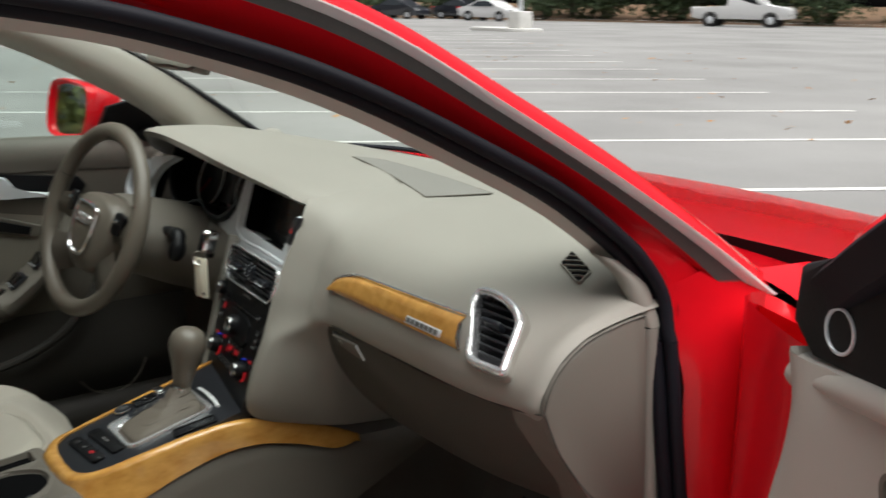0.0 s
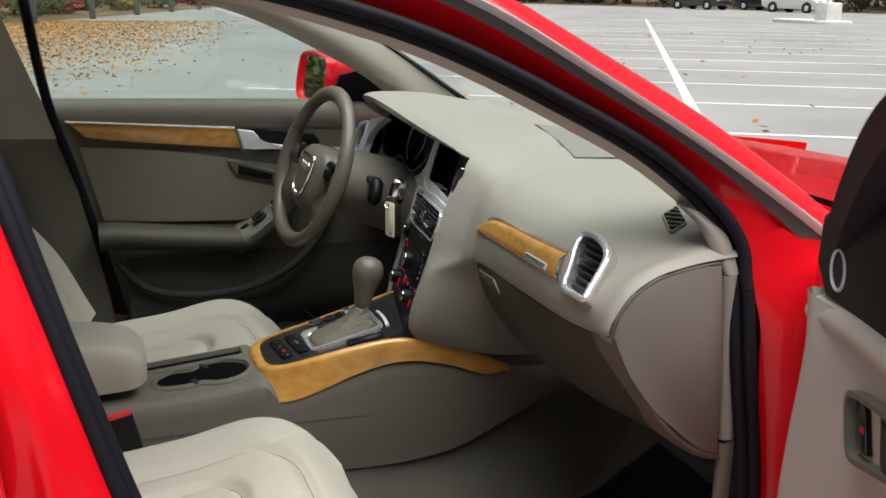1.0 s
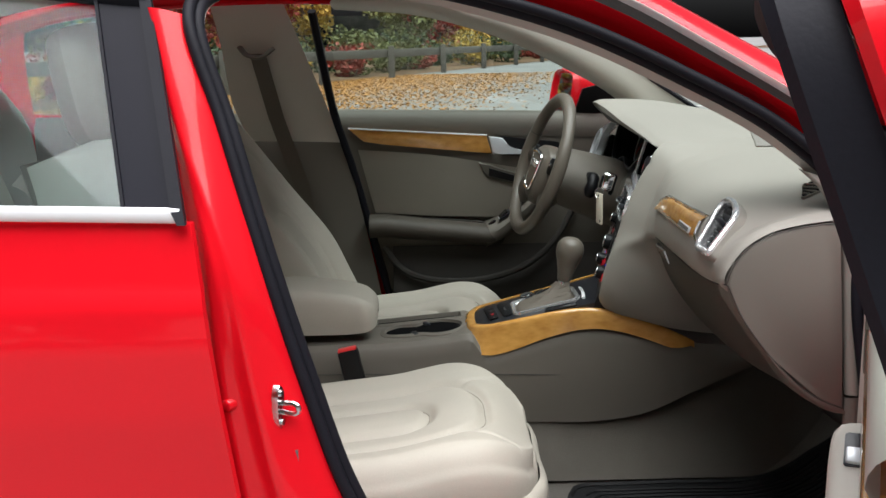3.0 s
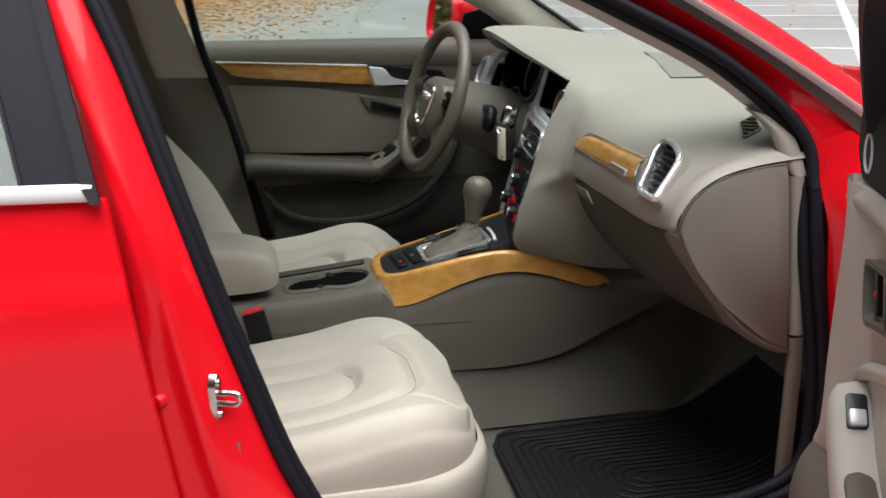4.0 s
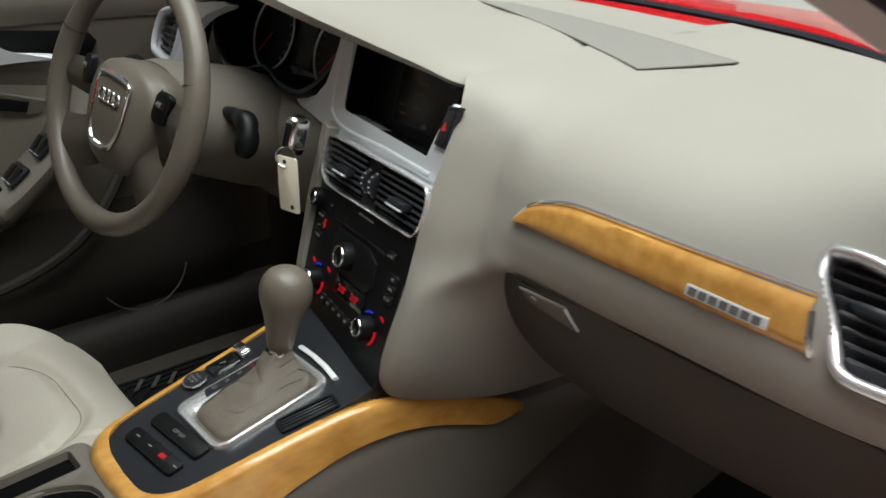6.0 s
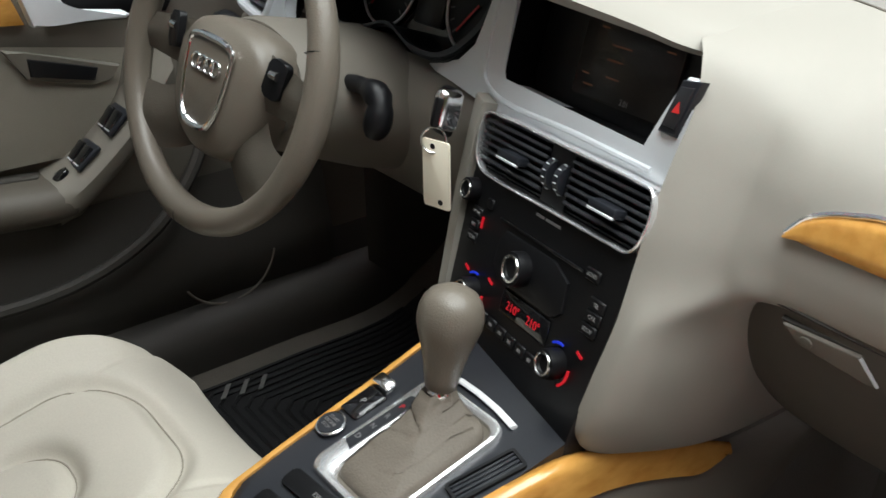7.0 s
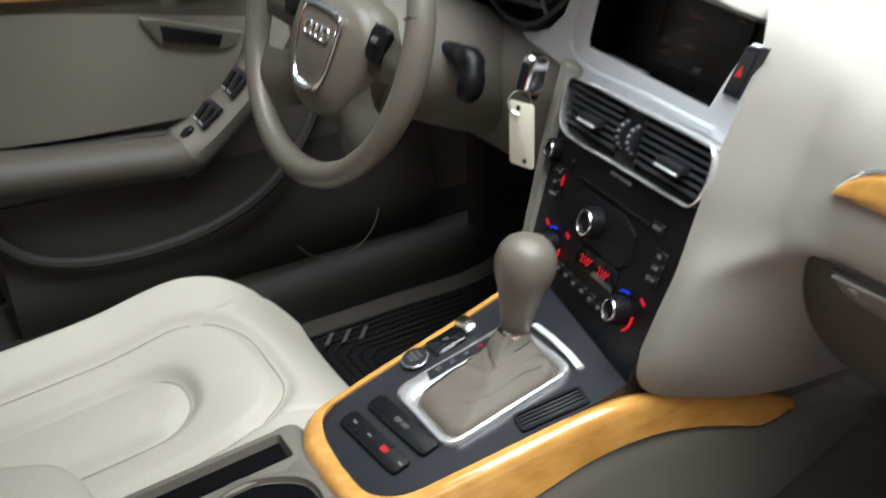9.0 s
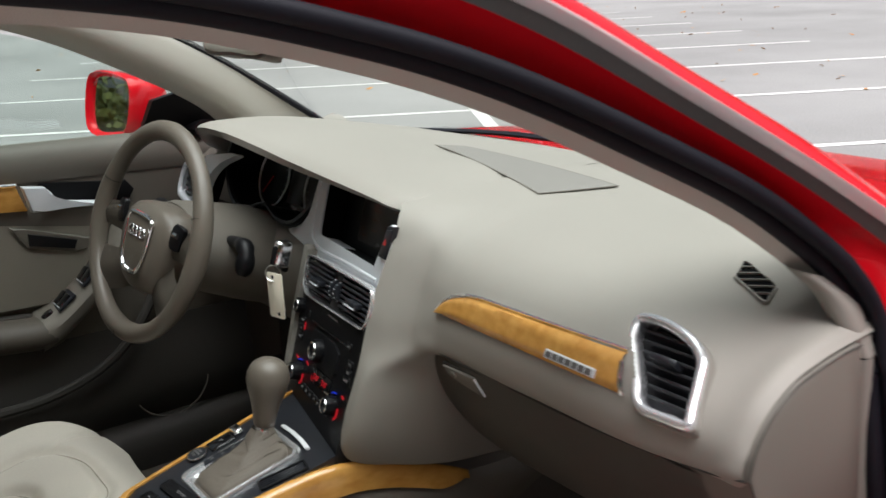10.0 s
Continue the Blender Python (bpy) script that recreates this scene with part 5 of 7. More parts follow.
outline = smooth_loop([(-0.0645, 0.036), (-0.060, 0.018), (-0.030, -0.020), (-0.012, -0.045), (0.001, -0.0515), (0.036, -0.0515), (0.058, -0.050), (0.0635, -0.046), (0.058, -0.026), (0.050, 0.0), (0.041, 0.022), (0.021, 0.037), (-0.016, 0.0475), (-0.045, 0.0485), (-0.060, 0.045)], 72)
back = VENT.inverted()
hole = np.array(inset(outline, 0.0075))


def inside(x, y, poly):
    hit = False
    for (x0, y0), (x1, y1) in zip(poly, np.roll(poly, -1, 0)):
        if (y0 > y) != (y1 > y) and x < x0 + (x1 - x0) * (y - y0) / (y1 - y0):
            hit = not hit
    return hit


cut = bmesh.new()
cut.from_mesh(pad.data)
gone = []
for f in cut.faces:
    q = back @ f.calc_center_median()
    if abs(q.x) < 0.08 and abs(q.y) < 0.08 and abs(q.z) < 0.04 and inside(q.x, q.y, hole):
        gone.append(f)
bmesh.ops.delete(cut, geom=gone, context="FACES")
cut.to_mesh(pad.data)
cut.free()
vent = part("side_vent", joined(tube([(x, y, 0.004) for x, y in inset(outline, 0.0045)], 0.0058, 10, closed=True), frame_ring(inset(outline, 0.002), inset(outline, 0.008), -0.02, 0.004, VENT), VENT), soft_chrome, dash, "chrome-framed air vent with black slats")
part("vent_collar", frame_ring(inset(outline, -0.0015), inset(outline, 0.003), -0.022, 0.0015, VENT), beige, vent, "beige collar")
part("vent_well", prism(inset(outline, 0.008), -0.045, -0.024, 0, VENT), black_plastic, vent)
ins = np.array(inset(outline, 0.008))


def slats(parent, poly, m, n, tilt=18, width=0.016, back=-0.012, material=None):
    p = np.array(poly)
    lo, hi = p[:, 1].min(), p[:, 1].max()
    for v in np.linspace(lo, hi, n + 2)[1:-1]:
        cross = []
        for a, b in zip(p, np.roll(p, -1, 0)):
            if (a[1] - v) * (b[1] - v) < 0:
                cross.append(a[0] + (b[0] - a[0]) * (v - a[1]) / (b[1] - a[1]))
        if len(cross) >= 2:
            part("slat", box(min(cross), max(cross), -width / 2, width / 2, -0.0022, 0.0022, 0.0012, 1, m=m @ pose(0, v, back, 90 - tilt, 0, 0)), material or slat_black, parent)


slats(vent, ins, VENT, 7, 30, 0.015)
part("vent_tab", box(-0.018, 0.018, -0.004, 0.004, 0, 0.016, 0.003, m=VENT @ pose(-0.002, 0.004, -0.004, -10, 0, 0)), bezel_black, vent, "black vent tab")
skin_tree = BVHTree.FromPolygons([v.co[:] for v in pad.data.vertices], [tuple(p.vertices) for p in pad.data.polygons])


def drop(x, y):
    """Height of the pad at a place, and its slope."""
    p, nrm, _, _ = skin_tree.ray_cast(Vector((x, y, 1.3)), Vector((0, 0, -1)))
    return p.z, (nrm if nrm.z > 0 else -nrm)


# demister at the pillar
z_, up_ = drop(0.623, 0.704)
right_ = Vector((0.803, 0.596, 0))
right_ = (right_ - up_ * right_.dot(up_)).normalized()
dm = axes_at(Vector((0.623, 0.704, z_ + 0.0015)), right_, up_.cross(right_), up_)
tilt_ = Matrix.Rotation(radians(-57), 2)
q = smooth_loop([tuple(tilt_ @ Vector(p)) for p in ((-0.020, -0.0135), (-0.030, -0.002), (-0.041, 0.010), (-0.039, 0.0135), (-0.010, 0.0145), (0.017, 0.0145), (0.022, 0.0125), (0.032, 0.0), (0.041, -0.011), (0.039, -0.0145), (0.010, -0.0150), (-0.016, -0.0150))], 60)
dv = part("demister_vent", frame_ring(q, inset(q, 0.002), -0.004, 0.002, dm), beige, dash, "small slatted demister vent")
part("vent_well", prism(inset(q, 0.002), -0.006, 0.0006, 0, dm), well_black, dv)
slats(dv, inset(q, 0.002), dm, 5, 84, 0.0016, 0.0014, beige)
# speaker cover on top
A_, B_, C_, D_ = (np.array(p) for p in ((-0.185, 0.848), (0.223, 0.744), (0.290, 0.832), (-0.172, 0.898)))
flat_ = np.array([(A_ * (1 - u) + B_ * u) * (1 - v) + (D_ * (1 - u) + C_ * u) * v for u in np.linspace(0, 1, 61) for v in np.linspace(0, 1, 17)])
terms = np.stack([np.ones(len(flat_)), flat_[:, 0], flat_[:, 1], flat_[:, 0] ** 2, flat_[:, 0] * flat_[:, 1], flat_[:, 1] ** 2], 1)
under_ = np.array([drop(x, y)[0] for x, y in flat_])
bent = terms @ np.linalg.lstsq(terms, under_, rcond=None)[0]
bent += max(0.0, float(np.percentile(under_ - bent, 90))) + 0.0008
rows = np.concatenate([flat_, bent[:, None]], 1).reshape(61, 17, 3).tolist()
grille = part("speaker_cover", grid(rows), speaker_cloth, dash, "flat beige speaker cover")
edge_ = [r[0] for r in rows] + rows[-1][1:] + [r[-1] for r in rows[::-1]][1:] + rows[0][::-1][1:-1]
part("cover_edge", tube([(x, y, z - 0.001) for x, y, z in edge_], 0.0013, 6, closed=True), beige_dim, grille)

# ---- centre stack ----
PC, PN = Vector((0.024, 0.496, 0.772)), Vector((-0.176, -0.94, 0.292)).normalized()
PR = (Vector((1, 0, 0)) - PN * PN.x).normalized()
PU = PN.cross(PR)
STACK = axes_at(PC, PR, PU, PN)


def on_stack(u, v, w=0.0, turn=0):
    return STACK @ pose(u, v, w, 0, 0, turn)


panel = part("radio_panel", prism([(-0.118, -0.165), (0.113, -0.165), (0.118, -0.10), (0.136, 0.04), (0.136, 0.050), (-0.142, 0.050), (-0.137, -0.10)], -0.03, -0.002, 0.004, STACK), black_plastic, dash, "black radio and climate control panel")
part("panel_side", prism([(-0.118, -0.165), (-0.137, -0.10), (-0.145, 0.056), (-0.142, 0.112), (-0.165, 0.118), (-0.160, 0.02), (-0.150, -0.10), (-0.132, -0.165)], -0.05, 0.004, 0.004, STACK), beige, dash, "beige edge of the centre stack")
# centre vents
vo = smooth_loop([(-0.1415, 0.070), (-0.1375, 0.104), (-0.10, 0.109), (0.0, 0.109), (0.115, 0.1085), (0.136, 0.106), (0.143, 0.085), (0.137, 0.056), (0.126, 0.0455), (0.10, 0.0440), (0.0, 0.0425), (-0.095, 0.0415), (-0.118, 0.0435), (-0.135, 0.054)], 72)
cv = part("centre_vent_frame", joined(tube([(x, y, 0.003) for x, y in inset(vo, 0.0030)], 0.0014, 8, closed=True), frame_ring(inset(vo, 0.002), inset(vo, 0.0038), -0.01, 0.002, STACK), STACK), soft_chrome, dash, "chrome frame of the centre vents")
part("vent_well", prism(inset(vo, 0.007), -0.05, -0.028, 0, STACK), black_plastic, cv)
for x0, x1 in ((-0.133, -0.018), (0.022, 0.134)):
    cvent = part("centre_vent", box(x0, x1, 0.050, 0.052, -0.03, -0.004, 0.0005, m=STACK), black_plastic, dash, "black slatted centre vent")
    for k in range(7):
        part("slat", box(x0, x1, -0.008, 0.008, -0.0018, 0.0018, 0.0012, 2, m=STACK @ pose(0, 0.0555 + 0.0076 * k, -0.006, 62, 0, 0)), slat_black, cvent)
    part("vent_tab", box(-0.019, 0.019, -0.0048, 0.0048, 0, 0.016, 0.003, m=on_stack(0.0905 if x0 > 0 else -0.064, 0.0745, -0.002)), bezel_black, cvent, "black vent tab with bright edge")
    part("tab_edge", box(-0.018, 0.018, -0.0052, -0.0026, 0.0125, 0.0168, 0.0006, 1, m=on_stack(0.0905 if x0 > 0 else -0.064, 0.0745, -0.002)), satin, cvent)
divider = part("vent_divider", box(-0.018, 0.022, 0.048, 0.105, -0.03, -0.002, 0.002, m=STACK), black_plastic, dash, "black divider with two thumb wheels")
for u in (-0.008, 0.012):
    part("thumb_wheel", cyl(0.016, 0.016, 0.009, STACK @ pose(u - 0.0045, 0.076, -0.008, 0, 90, 0), 20, 0.001), bezel_black, divider, "ridged thumb wheel")
    for k in range(6):
        part("ridge", box(-0.0022, 0.0022, -0.0005, 0.0005, 0.0155, 0.0168, 0, m=STACK @ pose(u, 0.076, -0.008, -60 + 24 * k, 0, 0)), satin, divider)


def dial(u, v, r, h, parent, name, label, rim=True):
    k = part(name, turned([(r, 0), (r, h * 0.7), (r * 0.93, h), (r * 0.6, h * 1.02), (r * 0.5, h * 0.9)], on_stack(u, v, -0.002), 32), black_plastic, parent, label)
    if rim:
        part("bright_rim", hoop(r * 0.72, r * 0.09, on_stack(u, v, h - 0.001), 28, 6), steel, k)
    return k


dial(-0.128, 0.023, 0.0125, 0.012, panel, "volume_knob", "small black volume knob")
dial(-0.011, -0.0205, 0.0175, 0.016, panel, "menu_knob", "black menu knob with bright ring")
dial(-0.0865, -0.074, 0.0145, 0.016, panel, "temperature_knob", "black temperature knob with bright ring")
dial(0.073, -0.0785, 0.0145, 0.016, panel, "temperature_knob", "black temperature knob with bright ring")
for u, v in ((-0.0865, -0.074), (0.073, -0.0785)):
    part("red_arc", hoop(0.0195, 0.0014, on_stack(u, v, 0), 20, 6, -58, 6), red_light, panel, "red backlit arc")
    part("blue_arc", hoop(0.0195, 0.0013, on_stack(u, v, 0), 12, 6, 80, 125), blue_light, panel, "blue backlit arc")
    for du, dv_ in ((0.0265, 0.021), (-0.021, 0.0185))[: 2 if u < 0 else 1]:
        part("red_lamp", box(-0.0045, 0.0045, -0.0014, 0.0014, 0, 0.001, 0, m=on_stack(u + du, v + dv_, -0.0015, -20)), red_light, panel)
part("red_lamp", box(-0.0016, 0.0016, -0.006, 0.006, 0, 0.001, 0, m=on_stack(-0.100, -0.004, -0.0015)), red_light, panel)
part("ring_glow", hoop(0.0205, 0.0008, on_stack(-0.011, -0.0205, 0), 16, 6, -70, -10), red_light, panel)
disp = part("climate_display", box(-0.034, 0.05, -0.073, -0.048, -0.003, 0.0, 0.002, m=STACK), black_gloss, panel, "dark climate display with red digits")
writing("digits", "210°", 0.0125, on_stack(-0.010, -0.0620, 0.0006), red_light, disp, "red lit temperature digits")
writing("digits", "210°", 0.0125, on_stack(0.0262, -0.0615, 0.0006), red_light, disp, "red lit temperature digits")
face = part("menu_face", prism([(-0.062, -0.008), (-0.052, 0.004), (0.034, 0.005), (0.060, -0.006), (0.062, -0.035), (0.048, -0.0455), (-0.048, -0.0455), (-0.062, -0.034)], -0.003, 0.001, 0.002, STACK), black_plastic, panel, "raised menu button field")
part("disc_slot", box(-0.068, 0.075, 0.0105, 0.0135, -0.003, 0.0006, 0.0005, m=STACK), black_gloss, panel, "disc slot")
bm = bmesh.new()
for k in range(2):
    box(-0.014 + 0.016 * k, -0.001 + 0.027 * k, 0.0335, 0.036, -0.002, -0.0012, 0, m=STACK, bm=bm)
part("name_print", bm, label_white, panel, "small unreadable white print")
for k, (u, v, wd, word) in enumerate(((0.0885, 0.0135, 0.020, "LOAD"), (0.1045, -0.0085, 0.022, "TEL"), (0.1035, -0.0205, 0.022, "CAR"), (0.1015, -0.0325, 0.022, "SETUP"), (-0.1125, 0.003, 0.018, "FM AM"), (-0.1125, -0.010, 0.018, "SAT"), (-0.1115, -0.023, 0.018, "MEDIA"), (-0.093, 0.018, 0.012, ""))):
    key = part("button", box(-wd / 2, wd / 2, -0.0056, 0.0056, -0.002, 0.0015, 0.0012, 1, m=on_stack(u, v, -0.001)), black_plastic, panel, "small black button")
    if word:
        writing("button_print", word, 0.0052, on_stack(u, v, 0.0007), label_white, key)
for k in range(7):
    key = part("button", box(-0.0085, 0.0085, -0.006, 0.006, -0.002, 0.0015, 0.0012, 1, m=on_stack(-0.058 + 0.0185 * k, -0.09 - 0.0008 * k, -0.001)), black_plastic, panel, "small black climate button")
    part("button_mark", box(-0.003, 0.003, -0.0015, 0.0015, 0, 0.0003, 0, m=on_stack(-0.058 + 0.0185 * k, -0.09 - 0.0008 * k, 0.0005)), label_white, key)

# silver trim, screen, hazard switch
SB = STACK @ pose(0, 0, -0.013)
trim = [(-0.33, 0.118), (-0.29, 0.116), (-0.25, 0.113), (-0.19, 0.107), (-0.165, 0.101), (0.100, 0.103), (0.130, 0.104), (0.133, 0.14), (0.135, 0.17), (0.134, 0.186), (0.125, 0.196), (0.1175, 0.1965), (0.109, 0.182), (0.1015, 0.16), (0.0935, 0.128), (-0.142, 0.135), (-0.149, 0.145), (-0.152, 0.235), (-0.200, 0.235), (-0.202, 0.19), (-0.212, 0.158), (-0.24, 0.135), (-0.29, 0.125)]
st = part("silver_trim", prism(trim, -0.03, 0.0, 0.004, SB), satin, dash, "satin silver centre trim")
part("trim_ridge", tube([SB @ Vector(p) for p in spline([(-0.186, 0.225, 0.0), (-0.186, 0.165, 0.0), (-0.178, 0.132, 0.0), (-0.15, 0.119, 0.0), (0.0, 0.117, 0.0), (0.108, 0.115, 0.0)], 50)], 0.003, 8), satin, st, "raised silver ridge")
dsp = part("screen_housing", prism([(-0.150, 0.133), (0.096, 0.128), (0.112, 0.19), (0.132, 0.205), (0.10, 0.232), (-0.15, 0.235)], -0.045, -0.04, 0, SB), black_plastic, dash, "black display housing")
part("housing_wall", prism([(-0.152, 0.134), (0.096, 0.13), (0.094, 0.127), (-0.152, 0.131)], -0.05, -0.002, 0, SB), well_black, dsp)
part("housing_wall", prism([(-0.150, 0.128), (-0.1385, 0.134), (-0.1465, 0.146), (-0.1490, 0.238), (-0.154, 0.238)], -0.05, -0.003, 0, SB), well_black, dsp)
scr = part("display", prism(rounded(-0.076, 0.070, 0.146, 0.228, 0.005), -0.04, -0.036, 0.001, SB), screen_dark, dsp, "dark display with faint amber text")
for k, (u, v, w) in enumerate(((-0.046, 0.214, 0.012), (0.010, 0.218, 0.016), (-0.016, 0.200, 0.030), (-0.020, 0.186, 0.024), (-0.060, 0.168, 0.012), (-0.052, 0.158, 0.016), (-0.018, 0.170, 0.020), (0.052, 0.208, 0.012))):
    part("text_bar", box(u - w / 2, u + w / 2, v - 0.0008, v + 0.0008, -0.036, -0.0358, 0, m=SB), amber_text, scr)
writing("clock", "3:01", 0.008, SB @ pose(0.008, 0.152, -0.0355), label_white, scr)
SW = [(0.1050, 0.1485), (0.1268, 0.1478), (0.1405, 0.1962), (0.1180, 0.1935)]
hz = part("hazard_switch", prism(SW, -0.004, 0.004, 0.002, SB, seg=3), bezel_black, dash, "black hazard switch with red triangle")
part("hazard_button", prism([(0.12258 + (x - 0.12258) * 0.7, 0.1715 + (y - 0.1715) * 0.74) for x, y in SW], 0.003, 0.0054, 0.001, SB), slat_black, hz)
part("hazard_mark", prism([(0.1172, 0.1665), (0.1268, 0.1672), (0.1232, 0.1765)], 0.0054, 0.0058, 0, SB), red_plastic, hz)

# instrument cluster
KC = Vector((-0.352, 0.665, 0.925))
KM = axes_at(KC, (1, 0, 0), Vector((0, 0.34, 0.94)), Vector((0, -0.94, 0.34)))
ko = smooth_loop([(-0.185, 0.01), (-0.17, 0.06), (-0.09, 0.085), (0, 0.088), (0.09, 0.085), (0.16, 0.06), (0.175, 0.0), (0.12, -0.062), (0.06, -0.068), (0, -0.05), (-0.06, -0.068), (-0.12, -0.066)], 60)
clu = part("instrument_panel", prism(ko, -0.01, 0, 0, KM), black_gloss, dash, "black instrument cluster with two dials")
part("cluster_cowl", frame_ring(scaled(ko, 1.04), scaled(ko, 0.98), -0.01, 0.06, KM), black_plastic, clu, "black cluster surround")
part("cluster_rim", frame_ring(scaled(ko, 0.99, 1.04), scaled(ko, 0.93, 0.99), 0.058, 0.066, KM), bezel_black, clu, "black cluster rim")
for u in (-0.092, 0.092):
    g = part("gauge", cyl(0.058, 0.056, 0.006, KM @ pose(u, 0.0, 0), 36, 0.001), black_plastic, clu, "round black gauge")
    part("gauge_rim", hoop(0.058, 0.002, KM @ pose(u, 0, 0.007), 40, 6), satin, g)
    bm = bmesh.new()
    for k in range(17):
        box(-0.001, 0.001, 0.046, 0.053, 0.006, 0.0068, 0, m=KM @ pose(u, 0, 0, 0, 0, 135 - 270 * k / 16), bm=bm)
    part("gauge_ticks", bm, label_white, g)
    part("needle", box(-0.0014, 0.0014, 0, 0.045, 0.008, 0.009, 0, m=KM @ pose(u, 0, 0, 0, 0, 140)), red_plastic, g, "red needle")
part("trip_display", box(-0.028, 0.028, -0.04, 0.06, 0, 0.006, 0.003, m=KM), screen_dark, clu, "dark trip display")
LN = Vector((-0.12, -0.93, 0.33)).normalized()
LR = (Vector((1, 0, 0)) - LN * LN.x).normalized()
lv = axes_at(Vector((-0.625, 0.566, 0.905)), LR, LN.cross(LR), LN)
lo = smooth_loop([(-0.072, -0.005), (-0.060, 0.030), (-0.02, 0.044), (0.045, 0.050), (0.062, 0.035), (0.056, -0.02), (0.040, -0.044), (-0.02, -0.044), (-0.062, -0.034)], 40)
lvent = part("side_vent", joined(tube([(x, y, 0.004) for x, y in inset(lo, 0.005)], 0.006, 8, closed=True), frame_ring(lo, inset(lo, 0.008), -0.02, 0.004, lv), lv), satin, dash, "silver-framed air vent beside the cluster")
part("vent_well", prism(inset(lo, 0.008), -0.045, -0.024, 0, lv), black_plastic, lvent)
slats(lvent, inset(lo, 0.008), lv, 6, 24)
part("silver_wing", prism(smooth_loop([(0.05, 0.050), (0.13, 0.068), (0.235, 0.078), (0.15, 0.050), (0.110, 0.025), (0.096, 0.002), (0.108, -0.028), (0.15, -0.056), (0.10, -0.058), (0.045, -0.048)], 60), -0.012, 0.004, 0.003, lv), satin, lvent, "satin silver trim round the cluster")
part("driver_lower_dash", sheet([[(x, 0.60, 0.87), (x, 0.565, 0.84), (x, 0.56, 0.79), (x, 0.58, 0.72), (x, 0.64, 0.66), (x, 0.72, 0.63)] for x in (-0.71, -0.55, -0.4, -0.25, -0.115)], 24, 20), beige_dim, dash, "beige lower dashboard on the driver's side")
part("driver_dash_face", sheet([[(x, 0.66, 0.96), (x, 0.61, 0.92), (x, 0.59, 0.86)] for x in (-0.72, -0.66, -0.60)], 8, 8), beige_dim, dash)
part("ignition_slot", box(-0.016, 0.016, -0.026, 0.026, 0, 0.012, 0.006, m=axes_at((-0.147, 0.53, 0.858), PR, PU, PN)), black_plastic, dash, "black key slot")

# steering column and stalks
col = thing("steering_wheel", "taupe leather steering wheel with a silver-edged boss", "steering wheel", Matrix.Translation((-0.370, 0.378, 0.886)))
WN = Vector((0.115, -0.935, 0.335)).normalized()
WR = (Vector((1, 0, -0.05)) - WN * WN.dot(Vector((1, 0, -0.05)))).normalized()
WM = axes_at((0, 0, 0), WR, WN.cross(WR), WN)
a = np.linspace(0, 2 * np.pi, 96, endpoint=False)
rad = 0.176 + 0.002 * np.cos(2 * a)
part("rim", joined(tube(np.stack([rad * np.cos(a), rad * np.sin(a), 0 * a], 1), 0.0165 + 0.0012 * np.cos(4 * a), 14, closed=True), None, WM), leather_dark, col, "taupe leather rim with a worn shine")
for w in (-90, 20, 160):
    part("rim_seam", hoop(0.0172, 0.0006, WM @ pose(0.1755 * math.cos(radians(w)), 0.1755 * math.sin(radians(w)), 0, 90, 0, w), 20, 5), black_plastic, col)
boss = [(x, y - 0.020) for x, y in smooth_loop([(-0.086, 0.03), (-0.066, 0.060), (0, 0.072), (0.066, 0.060), (0.086, 0.03), (0.083, -0.02), (0.064, -0.060), (0.036, -0.080), (0, -0.086), (-0.036, -0.080), (-0.064, -0.060), (-0.083, -0.02)], 60)]
bm = grid([[(x * k, -0.02 + (y + 0.02) * k, z) for x, y in boss] for k, z in ((0.9, -0.06), (1.0, -0.045), (1.0, -0.018), (0.96, -0.003), (0.86, 0.006), (0.6, 0.012), (0.3, 0.014), (0.02, 0.0145))], True)
hub = part("boss", joined(bm, None, WM), leather_dark, col, "taupe airbag cover")
for s in (1, -1):
    part("spoke", joined(sheet([[(s * 0.065, 0.035, -0.012), (s * 0.11, 0.028, -0.010), (s * 0.165, 0.02, -0.004)], [(s * 0.065, 0.006, 0.002), (s * 0.11, 0.003, -0.003), (s * 0.168, -0.002, 0.004)], [(s * 0.065, -0.026, -0.012), (s * 0.11, -0.024, -0.010), (s * 0.165, -0.022, -0.004)]], 10, 12, 0.012), None, WM), leather_dark, col)
    part("spoke", joined(sheet([[(s * 0.076, -0.032, -0.020), (s * 0.112, -0.056, -0.012), (s * 0.162, -0.060, -0.004)], [(s * 0.060, -0.070, -0.004), (s * 0.095, -0.090, 0.0), (s * 0.143, -0.098, 0.006)], [(s * 0.030, -0.100, -0.020), (s * 0.072, -0.122, -0.012), (s * 0.118, -0.136, -0.004)]], 10, 12, 0.012), None, WM), leather_dark, col)
    pad_ = part("wheel_buttons", prism(rounded(-0.014, 0.014, -0.021, 0.021, 0.007), -0.006, 0.003, 0.002, WM @ pose(s * 0.103, 0.014, 0.000, 0, s * 10, s * -8)), black_plastic, col, "black control buttons with silver edge")
    part("roller", cyl(0.005, 0.005, 0.012, WM @ pose(s * 0.103 - 0.006, 0.018, 0.003, 0, 90, 0), 14), steel, pad_)
shield = scaled(smooth_loop([(-0.040, 0.042), (0, 0.048), (0.040, 0.042), (0.042, 0.02), (0.034, -0.03), (0.022, -0.047), (0, -0.050), (-0.022, -0.047), (-0.034, -0.03), (-0.042, 0.02)], 48), 1.0)
part("emblem_plate", prism([(x, y - 0.020) for x, y in shield], 0.006, 0.0165, 0.003, WM), leather_dark, hub, "taupe shield with silver edge")
